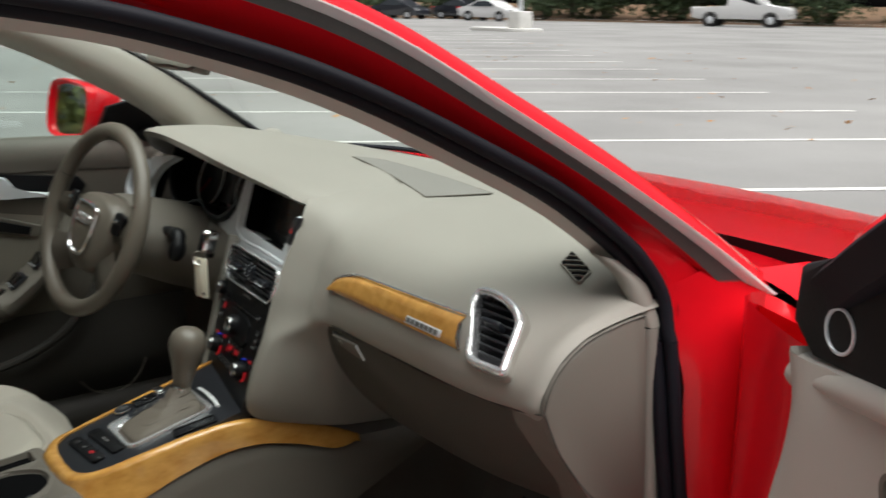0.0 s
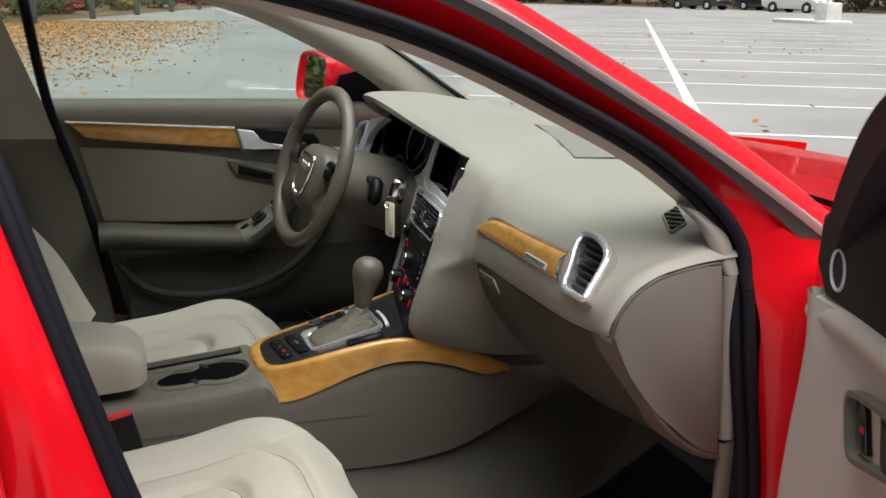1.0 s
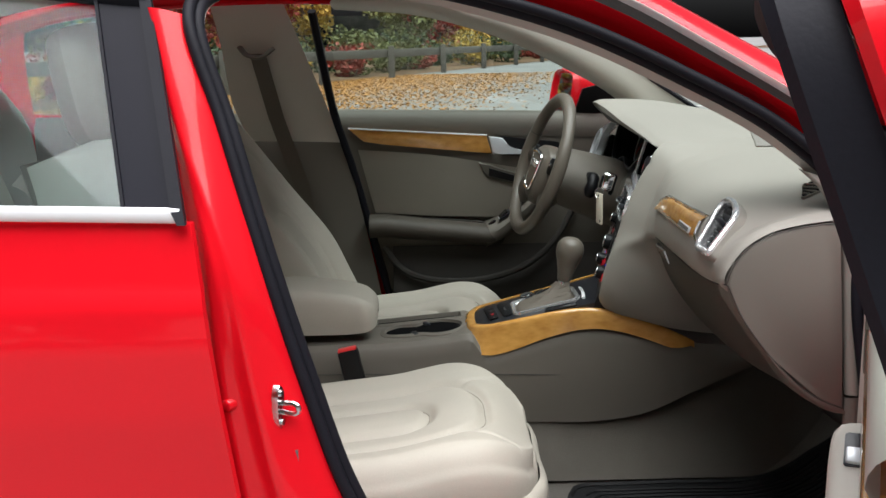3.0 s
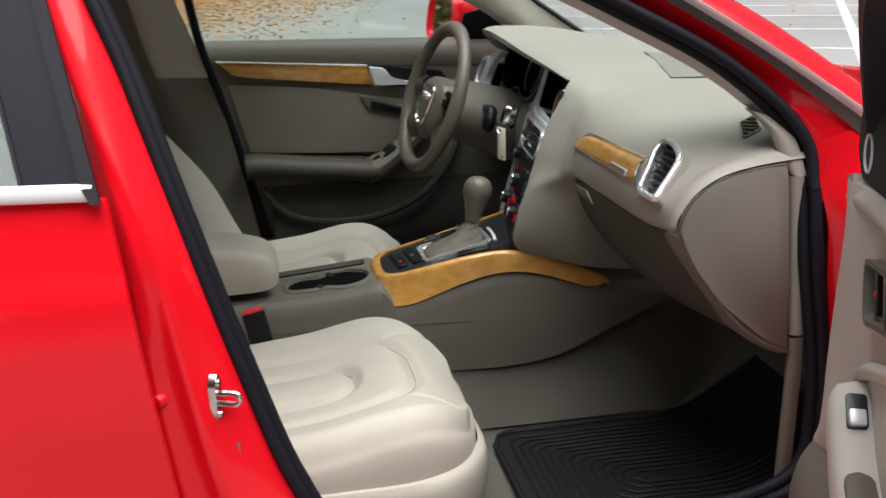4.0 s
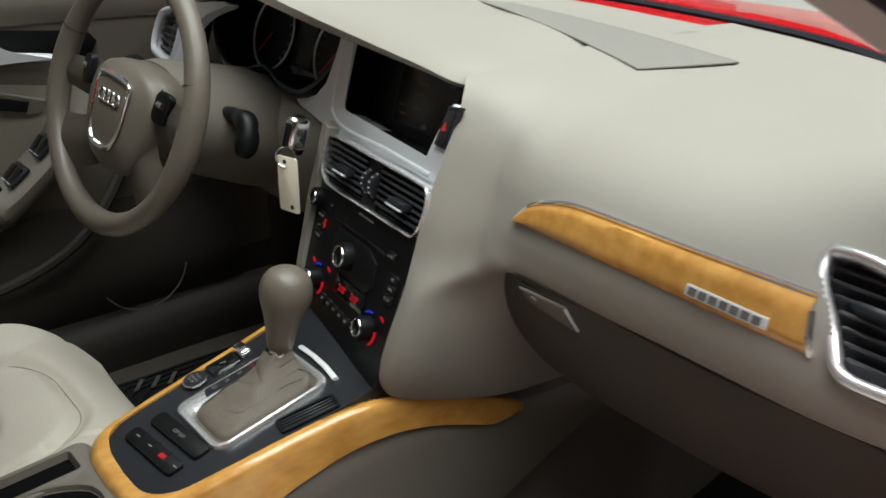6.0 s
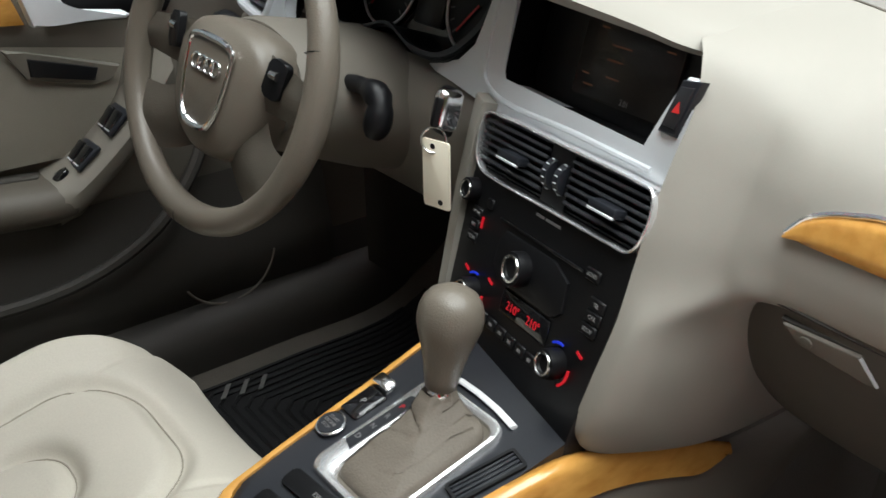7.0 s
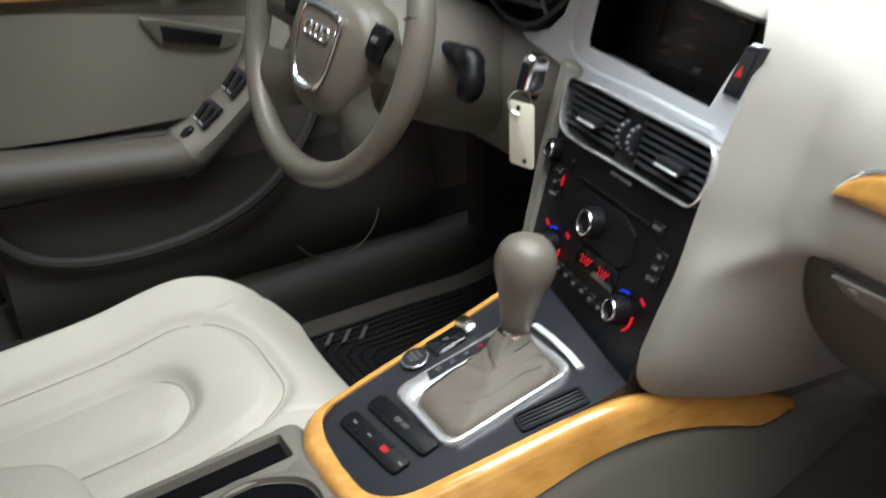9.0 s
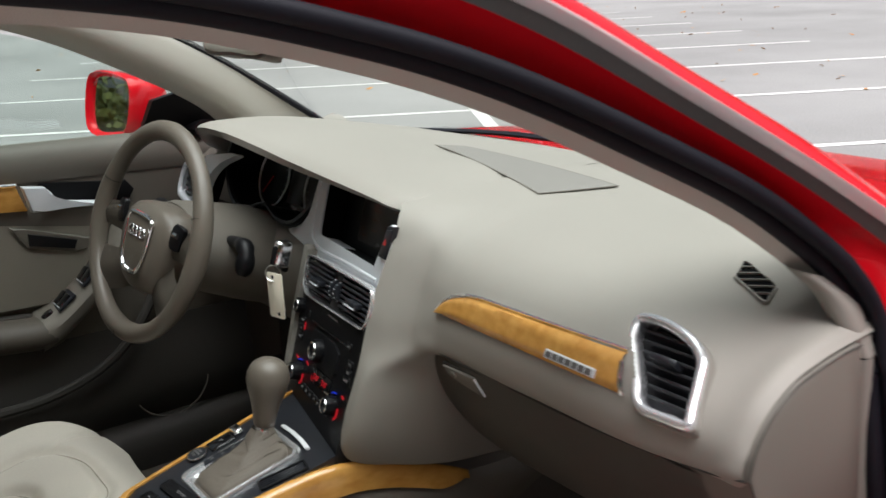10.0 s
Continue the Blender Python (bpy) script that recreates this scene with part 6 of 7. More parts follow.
part("emblem_edge", joined(tube([(x, y - 0.020, 0.0165) for x, y in shield], 0.0026 + 0.0022 * np.clip(np.abs(np.array(shield)[:, 1]) / 0.05, 0, 1) ** 6, 8, closed=True), None, WM), chrome, hub, "chrome shield edge")
bm = bmesh.new()
for k in range(4):
    hoop(0.0085, 0.0016, WM @ pose(-0.0195 + 0.013 * k, -0.002, 0.0185), 20, 6, bm=bm)
part("emblem", bm, chrome, hub, "chrome rings")
column = thing("steering_column", "beige steering column cover with black stalks", "steering column")
sc = Matrix.Translation((-0.370, 0.378, 0.886)) @ WM
part("column_cover", joined(grid([[(r * 1.28 * math.cos(w), r * 0.86 * math.sin(w) - 0.012, z) for w in np.linspace(0, 2 * math.pi, 32, endpoint=False)] for r, z in ((0.02, -0.04), (0.078, -0.042), (0.085, -0.06), (0.092, -0.12), (0.10, -0.2), (0.10, -0.26))], True), None, sc), beige_dim, column, "beige column cover")
for s in (1, -1):
    path = [(s * 0.08, 0.018, -0.105), (s * 0.125, 0.026, -0.10), (s * 0.158, 0.022, -0.096), (s * 0.166, 0.005, -0.096), (s * 0.166, -0.02, -0.096)]
    part("stalk", tube([sc @ Vector(p) for p in spline(path, 18)], [0.010] * 8 + [0.012, 0.014, 0.0155, 0.0155, 0.013, 0.0155, 0.016, 0.016, 0.014, 0.009], 12), black_plastic, column, "black control stalk")
# key with a card tag
key = thing("car_key", "chrome and black car key with a blank cream tag", "key", Matrix.Translation((-0.126, 0.506, 0.864)))
part("key_body", box(-0.0095, 0.0095, -0.022, 0.022, 0, 0.03, 0.0085, 3, m=axes_at((0.003, 0.016, 0.002), PR, PU, PN)), chrome, key, "chrome key body")
part("key_face", box(-0.008, 0.002, -0.016, 0.016, 0.004, 0.031, 0.004, 2, m=axes_at((0.009, 0.013, 0), PR, PU, PN)), black_plastic, key, "black key face")
part("key_ring", hoop(0.013, 0.0012, pose(0.004, -0.018, -0.02, 80, 0, 40), 28, 6), steel, key, "thin steel ring")
tagm = pose(0.008, -0.018, -0.056, 90, 0, 14)
tg = part("card_tag", prism(rounded(-0.0175, 0.0175, -0.037, 0.037, 0.003), -0.001, 0.001, 0.0005, tagm), card, key, "blank cream card tag")
part("tag_hole", cyl(0.0032, 0.0032, 0.0024, tagm @ pose(0.005, -0.030, -0.0012), 14), black_plastic, tg)
part("tag_hole", cyl(0.0032, 0.0032, 0.0024, tagm @ pose(-0.004, 0.030, -0.0012), 14), black_plastic, tg)


# ---- centre console ----
def top_z(y):
    return 0.615 + 0.24 * (y - 0.316)


con = thing("centre_console", "beige centre console with golden wood surround and black gear panel", "console", Matrix())
SLOPE = Matrix.Translation((0.03, 0.316, 0.615)) @ Matrix.Rotation(math.atan(0.24), 4, "X")


def on_console(x, y, w=0.0, turn=0):
    return SLOPE @ pose(x - 0.03, (y - 0.316) * 1.028, w, 0, 0, turn)


bez = smooth_loop([(-0.05, 0.20), (-0.02, 0.186), (0.03, 0.181), (0.08, 0.186), (0.104, 0.208), (0.116, 0.26), (0.124, 0.315), (0.131, 0.37), (0.136, 0.44), (0.132, 0.52), (0.10, 0.56), (0.03, 0.57), (-0.05, 0.56), (-0.075, 0.52), (-0.072, 0.44), (-0.066, 0.37), (-0.062, 0.30), (-0.058, 0.24)], 90)
part("gear_panel", prism([(x - 0.03, (y - 0.316) * 1.028) for x, y in bez], -0.02, 0.002, 0.003, SLOPE), bezel_black, con, "black gear selector panel")
# wood surround: a ring that runs down the side
rows = [[] for _ in range(7)]
SIDE = [(0.03, 0.181), (0.08, 0.186), (0.104, 0.208), (0.116, 0.26), (0.124, 0.315), (0.131, 0.37), (0.136, 0.43), (0.141, 0.49), (0.148, 0.55), (0.154, 0.60), (0.156, 0.648)]
WOOD_TOP = spline([(y, z, 0) for y, z in ((0.15, 0.579), (0.22, 0.596), (0.30, 0.615), (0.38, 0.631), (0.43, 0.634), (0.482, 0.626), (0.56, 0.600), (0.61, 0.579), (0.65, 0.558))], 80)
WOOD_LOW = spline([(y, z, 0) for y, z in ((0.15, 0.530), (0.22, 0.536), (0.27, 0.550), (0.33, 0.572), (0.40, 0.590), (0.45, 0.592), (0.51, 0.580), (0.56, 0.563), (0.60, 0.549), (0.63, 0.550), (0.65, 0.556))], 80)
for x, y in [tuple(v[:2]) for v in spline([(a, b, 0) for a, b in SIDE], 110)]:
    k = np.clip((y - 0.44) / 0.2, 0, 1)
    z = float(np.interp(y, WOOD_TOP[:, 0], WOOD_TOP[:, 1]))
    rear = np.clip((0.214 - y) / 0.033, 0, 1)
    out = np.array((1.0, 0.0)) * (1 - rear) + np.array((0.75, -0.95)) * rear * np.clip((x - 0.03) / 0.05, 0.0, 1) + np.array((0.0, -1.0)) * rear * np.clip(1 - (x - 0.03) / 0.05, 0, 1)
    width = 0.016 * (1 - 0.55 * k) + 0.004 * rear
    drop_ = z - float(np.interp(y, WOOD_LOW[:, 0], WOOD_LOW[:, 1]))
    fall = 0.018 + (drop_ - 0.018) * (lambda f: f * f * (3 - 2 * f))(np.clip((x - 0.035) / 0.075, 0, 1))
    base = np.array((x, y))
    for r_, (o, d) in zip(rows, ((-0.002, -0.006), (0.0, 0.001), (0.5, 0.0025), (0.85, 0.0005), (1.02, -0.004), (1.10, -0.011), (1.25, -1.0))):
        q = base + out * width * o
        if d == -1.0 and x > 0.03:
            flare = np.clip((x - 0.03) / 0.085, 0, 1)
            flare = flare * flare * (3 - 2 * flare)
            q[0] += flare * max(0.0, CX + float(np.interp(y, [0.15, 0.20, 0.30, 0.43, 0.54, 0.66], [0.110, 0.112, 0.115, 0.121, 0.127, 0.131])) + 0.003 - q[0])
        r_.append((q[0], q[1], z + (d if d > -0.5 else -fall)))
part("wood_surround", grid(rows), veneer, con, "golden wood surround", smooth=80)
left = [(0.032, 0.181), (-0.02, 0.186), (-0.05, 0.20), (-0.058, 0.24), (-0.062, 0.30), (-0.066, 0.37), (-0.072, 0.44), (-0.078, 0.52), (-0.084, 0.58)]
rows = [[], [], [], [], []]
for x, y in [tuple(v[:2]) for v in spline([(a, b, 0) for a, b in left], 50)]:
    z = top_z(y) + 0.004
    rear = np.clip((0.215 - y) / 0.03, 0, 1)
    out = np.array((-1.0, 0.0)) * (1 - rear) + np.array((-0.6 * np.clip((0.03 - x) / 0.06, 0, 1), -1.0)) * rear
    width = 0.009 + 0.011 * rear
    for r_, (o, d) in zip(rows, ((-0.002, -0.006), (0.0, 0.001), (0.6, 0.002), (1.0, -0.004), (1.25, -0.03))):
        q = np.array((x, y)) + out * width * o
        r_.append((q[0], q[1], z + d))
part("wood_surround", grid(rows), veneer, con, "golden wood surround", smooth=80)
# body of the console
body = []
for y, zt, h in ((-0.36, 0.555, 0.10), (-0.15, 0.558, 0.103), (0.0, 0.562, 0.106), (0.12, 0.572, 0.108), (0.168, 0.578, 0.110), (0.20, 0.545, 0.112), (0.30, 0.568, 0.115), (0.43, 0.597, 0.121), (0.54, 0.577, 0.127), (0.66, 0.553, 0.131), (0.80, 0.545, 0.134)):
    low = 0.385 if y < 0.5 else 0.385 + (y - 0.5) * 0.45
    body.append([(CX - h - 0.018, y, low), (CX - h - 0.012, y, (low + zt) / 2), (CX - h, y, zt - 0.012), (CX - h + 0.012, y, zt), (CX, y, zt), (CX + h - 0.012, y, zt), (CX + h, y, zt - 0.012), (CX + h + 0.010, y, (low + zt) / 2), (CX + h + 0.012, y, low)])
rows = []
for r_ in body:
    rows.append(np.concatenate([spline(r_[:3], 8), spline(r_[2:4], 4)[1:], spline(r_[3:6], 60)[1:], spline(r_[5:7], 4)[1:], spline(r_[6:], 8)[1:]]))
cols = np.array([spline(np.array(rows)[:, k], 260) for k in range(len(rows[0]))])
shell_bm = grid(np.swapaxes(cols, 0, 1))
part("console_seam", tube(spline([(CX + 0.1135, -0.2, 0.50), (CX + 0.1165, 0.0, 0.498), (CX + 0.1182, 0.1, 0.496), (CX + 0.1250, 0.32, 0.492), (CX + 0.1290, 0.43, 0.488), (CX + 0.1318, 0.5, 0.485)], 40), 0.0008, 5), seam_and_shade, con)
# cup holders and tray, behind the wood
co = smooth_loop([(-0.01, 0.105), (0.02, 0.148), (0.06, 0.15), (0.09, 0.125), (0.095, 0.09), (0.08, 0.06), (0.084, 0.03), (0.07, -0.015), (0.03, -0.02), (0.005, 0.01), (0.01, 0.05), (-0.008, 0.07)], 60)
tray_o = rounded(-0.058, -0.018, -0.045, 0.152, 0.005)
gone = []
for f in shell_bm.faces:
    c_ = f.calc_center_median()
    if c_.z > 0.54 and -0.06 < c_.y < 0.17 and (inside(c_.x, c_.y, np.array(inset(co, -0.004))) or inside(c_.x, c_.y, np.array(inset(tray_o, -0.004)))):
        gone.append(f)
bmesh.ops.delete(shell_bm, geom=gone, context="FACES")
part("console_body", shell_bm, beige_dim, con, "beige console side panels")


def well(poly, depth, k):
    """Rows of a hollow: a beige lip, then the dark lining."""
    on = lambda p, dz: [(x, y, 0.5655 + 0.085 * y + dz) for x, y in p]
    lip = grid([on(inset(poly, -0.012), -0.008), on(inset(poly, -0.0105), -0.0015), on(inset(poly, -0.004), 0.0015), on(poly, 0.0015), on(inset(poly, 0.002), -0.004), on(inset(poly, 0.003), -k)], True)
    lining = grid([on(inset(poly, 0.003), -k), on(inset(poly, 0.005), -depth)], True, True)
    return lip, lining


lip, lining = well(co, 0.07, 0.0045)
cup = part("cup_holder_well", lining, well_black, con, "deep black double cup holder")
part("cup_holder_rim", lip, beige_dim, cup, "beige cup holder rim")
for x, y, w in ((0.002, 0.072, 20), (0.078, 0.047, 200), (0.088, 0.118, 220)):
    part("cup_clip", box(-0.012, 0.012, -0.007, 0.007, -0.012, 0.016, 0.004, m=pose(x, y, 0.556, 0, 0, w)), bezel_black, cup, "black cup clip")
lip, lining = well(tray_o, 0.05, 0.007)
tray = part("tray_slot", lining, well_black, con, "narrow black tray")
part("tray_rim", lip, beige_dim, tray)
part("armrest", sheet([[(0.03 + w * x, y, zb + (zt - zb) * z) for x, z in ((-1, 0), (-1.03, 0.5), (-0.9, 0.93), (-0.5, 1.0), (0, 1.02), (0.5, 1.0), (0.9, 0.93), (1.03, 0.5), (1, 0))] for y, w, zb, zt in ((-0.036, 0.02, 0.60, 0.615), (-0.040, 0.062, 0.590, 0.632), (-0.058, 0.078, 0.583, 0.651), (-0.10, 0.083, 0.58, 0.666), (-0.16, 0.084, 0.58, 0.675), (-0.22, 0.085, 0.58, 0.680), (-0.36, 0.085, 0.58, 0.675), (-0.40, 0.07, 0.59, 0.67))], 40, 30), leather, con, "cream leather centre armrest")
# gear lever
gf_o = rounded(-0.028, 0.088, 0.266, 0.416, 0.018, 8)
gf_i = rounded(0.003, 0.081, 0.275, 0.405, 0.014, 8)
to_c = lambda poly: [(x - 0.03, (y - 0.316) * 1.028) for x, y in poly]
go_, gi_ = to_c(gf_o), to_c(gf_i)
lerp = lambda k: [(p[0] + (q[0] - p[0]) * k, p[1] + (q[1] - p[1]) * k) for p, q in zip(go_, gi_)]
gf = part("gear_frame", joined(grid([[(x, y, z) for x, y in lerp(k)] for k, z in ((0, 0), (0.03, 0.004), (0.2, 0.0072), (0.6, 0.0078), (0.9, 0.006), (1.0, 0.002))], True), None, SLOPE), soft_chrome, con, "bright chrome gear lever frame")
part("gear_well", prism(to_c(gf_i), 0.0, 0.0025, 0, SLOPE), leather_dark, gf)
part("gear_plate", prism(to_c([(-0.019, 0.306), (-0.006, 0.302), (-0.005, 0.385), (-0.0165, 0.380)]), 0.004, 0.0086, 0, SLOPE), bezel_black, gf, "black gear position plate")
for k, word in enumerate("DNRP"):
    writing("gear_letter", word, 0.0085, on_console(-0.0125 + 0.0006 * k, 0.316 + 0.0165 * k, 0.0092), label_white if word != "P" else red_light, gf)
base_r = [(x, y) for x, y in to_c(rounded(0.002, 0.079, 0.278, 0.399, 0.014, 8))]
knob = Vector((0.0205, 0.405, 0.7675))
foot = SLOPE.inverted() @ Vector((0.022, 0.384, 0.661))
lever = thing("gear_lever", "taupe leather gear lever with gathered gaiter and smooth knob", "gear lever", SLOPE.copy())
ring_ = np.array(base_r)
ring_ = np.array([ring_[int(k)] + (ring_[(int(k) + 1) % len(ring_)] - ring_[int(k)]) * (k % 1) for k in np.linspace(0, len(ring_), 121)[:-1]])
c0 = ring_.mean(0)
rows = []
for k, (h, s_) in enumerate(((0.0, 1.0), (0.005, 0.975), (0.0085, 0.90), (0.0115, 0.78), (0.0145, 0.64), (0.0185, 0.50), (0.0245, 0.37), (0.031, 0.285), (0.036, 0.23))):
    shift = (np.array((foot.x, foot.y)) - c0) * (1 - s_) / 0.76
    rows.append([(c0[0] + shift[0] + (x - c0[0]) * s_, c0[1] + shift[1] + (y - c0[1]) * s_, 0.002 + h) for x, y in ring_])
cols = np.array([spline(np.array(rows)[:, k], 44) for k in range(len(rows[0]))])
for k in range(cols.shape[0]):
    for j in range(1, 41):
        x, y, z = cols[k, j]
        away = np.array((x - foot.x, y - foot.y, 0.01))
        away /= np.linalg.norm(away)
        amp = math.sin(math.pi * min(1, j / 30)) if j < 15 else 1.0
        turn = math.atan2(y - foot.y, x - foot.x)
        bend = 0.7 * math.sin(4 * turn + 24 * z + 0.8) * (0.5 + 0.5 * math.sin(2 * turn + 1.0)) + 1.1 * noise.noise(Vector((x * 38, y * 38, z * 22 + 3))) - 0.9 * max(0.0, 1 - abs(noise.noise(Vector((x * 24, y * 30 + 4, z * 40)))) * 8)
        cols[k, j] += away * 0.0050 * amp * bend
gaiter = part("gaiter", grid(np.swapaxes(cols, 0, 1), True), gaiter_leather, lever, "gathered taupe leather gaiter")
for k in (62, 70):
    part("gaiter_seam", tube(cols[k, 3:42] + (0, 0, 0.0004), 0.0006, 5), seam_and_shade, gaiter, "dark stitched seam")
top = SLOPE.inverted() @ knob
axis = (top - foot).normalized()
side_ = axis.cross(Vector((0, 1, 0))).normalized()
KN = axes_at(foot, side_, axis.cross(side_), axis)
L = (top - foot).length
part("collar", turned([(0.013, -0.004), (0.0145, 0.0), (0.0145, 0.004), (0.013, 0.007)], KN, 24), chrome, lever, "chrome collar")
kb = part("knob", turned([(0.0125, 0.005), (0.0150, 0.008), (0.0168, L * 0.16), (0.0195, L * 0.30), (0.0232, L * 0.43), (0.0276, L * 0.55), (0.0304, L * 0.64), (0.0312, L * 0.71), (0.0304, L * 0.79), (0.0275, L * 0.87), (0.0222, L * 0.935), (0.014, L * 0.98), (0.006, L * 0.997), (0.0005, L)], KN, 48), leather_dark, lever, "taupe leather knob")
part("release_button", box(-0.0, 0.006, -0.008, 0.008, L * 0.6, L * 0.78, 0.003, m=KN @ pose(0.0265, 0, 0)), chrome, kb, "chrome release button")
part("knob_seam", tube([KN @ Vector((0.0172 + 0.0085 * a * a + 0.001, -0.012 + 0.006 * a, L * (0.12 + 0.4 * a))) for a in np.linspace(0, 1, 8)], 0.0006, 5), black_plastic, kb)
# console switches
stb = part("start_button", turned([(0.0145, 0.0), (0.0145, 0.006), (0.013, 0.008), (0.001, 0.0085)], on_console(-0.050, 0.308), 28), bezel_black, con, "round black engine start button with silver ring")
part("button_rim", hoop(0.0142, 0.0015, on_console(-0.050, 0.308, 0.006), 30, 6), chrome, stb)
for k, word in enumerate(("START", "ENGINE", "STOP")):
    writing("button_print", word, 0.0050, on_console(-0.050, 0.3132 - 0.0052 * k, 0.0088), label_white, stb)
pk = part("parking_brake_switch", box(-0.014, 0.014, -0.020, 0.020, 0, 0.006, 0.003, m=on_console(-0.051, 0.346)), black_gloss, con, "black parking brake switch")
writing("switch_print", "P", 0.010, on_console(-0.051, 0.346, 0.0065), label_white, pk)
part("brake_lever", box(-0.013, 0.013, -0.008, 0.008, 0.002, 0.012, 0.004, m=on_console(-0.054, 0.374)), chrome, pk, "chrome parking brake lever")
for y, word in ((0.252, "ESP OFF"), (0.2205, "")):
    row = part("console_switch", prism([(px, py) for px, py in rounded(-0.052, 0.052, -0.0105, 0.0105, 0.005)], 0, 0.005, 0.002, on_console(0.024, y, 0.001, 5)), black_plastic, con, "black console switch strip")
    if word:
        writing("switch_print", word, 0.0065, on_console(0.024, y, 0.0062, 5), label_white, row)
    else:
        for k in range(4):
            part("switch_mark", box(*((-0.0055, 0.0055, -0.0030, 0.0030) if k == 2 else (-0.0035, 0.0035, -0.0009, 0.0009)), 0, 0.0004, 0, m=on_console(-0.012 + 0.0275 * k, y - 0.002 + 0.0024 * k, 0.006, 5)), red_light if k == 2 else label_white, row)
            if k:
                part("switch_split", box(-0.0006, 0.0006, -0.009, 0.009, 0, 0.0004, 0, m=on_console(-0.028 + 0.025 * k, y - 0.002 + 0.0022 * k, 0.006, 5)), black_gloss, row)
cg = part("console_vent", frame_ring(rounded(-0.013, 0.013, -0.036, 0.036, 0.004), rounded(-0.010, 0.010, -0.033, 0.033, 0.003), 0, 0.004, on_console(0.112, 0.368, 0.001, -11)), black_plastic, con, "small black slatted console vent")
for k in range(4):
    part("slat", box(-0.0014, 0.0014, -0.033, 0.033, 0, 0.003, 0.0006, 1, m=on_console(0.112, 0.368, 0.001, -11) @ pose(-0.0075 + 0.005 * k, 0, 0)), bezel_black, cg)
part("tray_edge", tube([on_console(x, y, 0.004) @ Vector((0, 0, 0)) for x, y in ((0.0, 0.4265), (0.03, 0.427), (0.06, 0.425), (0.088, 0.4205))], 0.0042, 8, flat=0.6), white_chrome, con, "chrome edge of the front tray, painted near white")
buckle = part("belt_buckle", box(-0.012, 0.012, -0.022, 0.022, -0.05, 0.045, 0.006, m=pose(0.200, -0.085, 0.53, 12, 0, 0)), black_plastic, con, "black seat belt buckle with red button")
part("buckle_button", box(-0.010, 0.010, -0.020, 0.020, 0.040, 0.048, 0.003, m=pose(0.200, -0.085, 0.53, 12, 0, 0)), red_plastic, buckle, "red release button")


# ---- seats ----
def seam_dip(d, width=0.008, depth=0.007):
    return depth * math.exp(-(d / width) ** 2)


def horseshoe(x, y, half, tip, r):
    """Distance to an inverted U: straight legs at +-half, round end at y = tip."""
    if y < tip - r:
        return abs(abs(x) - half)
    qx, qy = max(abs(x) - (half - r), 0), y - (tip - r)
    if qy <= 0:
        return abs(abs(x) - half)
    return abs(math.hypot(qx, qy) - r)


def front_seat(m, label, lean_by, back_y):
    s = thing("front_seat", label, "seat", m, "front seats")
    W, F, B = 0.245, 0.0, -0.50
    rows = []
    for j in range(150):
        b = j / 149
        y = B + (F - B) * b
        row = []
        for i in range(131):
            a = -1 + 2 * i / 130
            taper = math.sqrt(max(0.0, 1 - max(0, (y + 0.17) / 0.172) ** 2.4)) if y > -0.17 else 1
            w = 0.10 + (W - 0.10) * taper
            x = a * w
            z = -0.008 * (1 - a * a) + 0.030 * abs(a) ** 3 * (1 - abs(a) ** 14) * (0.4 + 0.6 * min(1, max(0, (F - y) / 0.2)))
            z += -0.075 * max(0, abs(a) - 0.84) ** 1.6 / 0.16**1.6 * 0.35
            z += -0.036 * max(0, (y - F + 0.09) / 0.09) ** 2 + 0.022 * math.exp(-((y - F + 0.12) / 0.09) ** 2) - 0.035 * (1 - b) ** 2
            z -= seam_dip(horseshoe(x, y, 0.135, F - 0.080, 0.10), 0.012, 0.013)
            z -= seam_dip(horseshoe(x, y, 0.062, F - 0.185, 0.055), 0.011, 0.014)
            if y > -0.15:
                z -= seam_dip(abs(x) - 0.118 - 0.35 * (y + 0.15), 0.006, 0.004)
            z += 0.010 * math.exp(-(x / 0.05) ** 2) / (1 + math.exp((y - F + 0.22) / 0.02))
            row.append((x, y, z))
        rows.append(row)
    bm = grid(rows)
    ring = rows[0] + [rows[j][130] for j in range(1, 150)] + rows[149][::-1][1:] + [rows[j][0] for j in range(148, 0, -1)]
    cen_ = np.array((0, -0.24, 0))
    skirt = [ring] + [[tuple(np.array(p) + (np.array(p) - cen_) * (k, k, 0) + (0, 0, dz)) for p in ring] for k, dz in ((0.012, -0.004), (0.026, -0.014), (0.035, -0.034), (0.036, -0.060), (0.030, -0.085))]
    grid(skirt, True, bm=bm)
    bmesh.ops.remove_doubles(bm, verts=bm.verts, dist=1e-5)
    cu = part("seat_cushion", bm, leather, s, "cream leather seat cushion with curved seams")
    flat_rows = np.array(rows).reshape(-1, 3)
    for half, tip, r in ((0.135, F - 0.080, 0.10), (0.062, F - 0.185, 0.055)):
        line = [(-half, y) for y in np.linspace(B + 0.06, tip - r, 24)] + [(-(half - r) - r * math.cos(w), tip - r + r * math.sin(w)) for w in np.linspace(0, math.pi / 2, 14)]
        line += [(-x, y) for x, y in line[::-1]]
        part("seam", tube([(x, y, flat_rows[int(np.argmin((flat_rows[:, 0] - x) ** 2 + (flat_rows[:, 1] - y) ** 2)), 2] + 0.0002) for x, y in line], 0.0011, 5), seam_thread, cu)
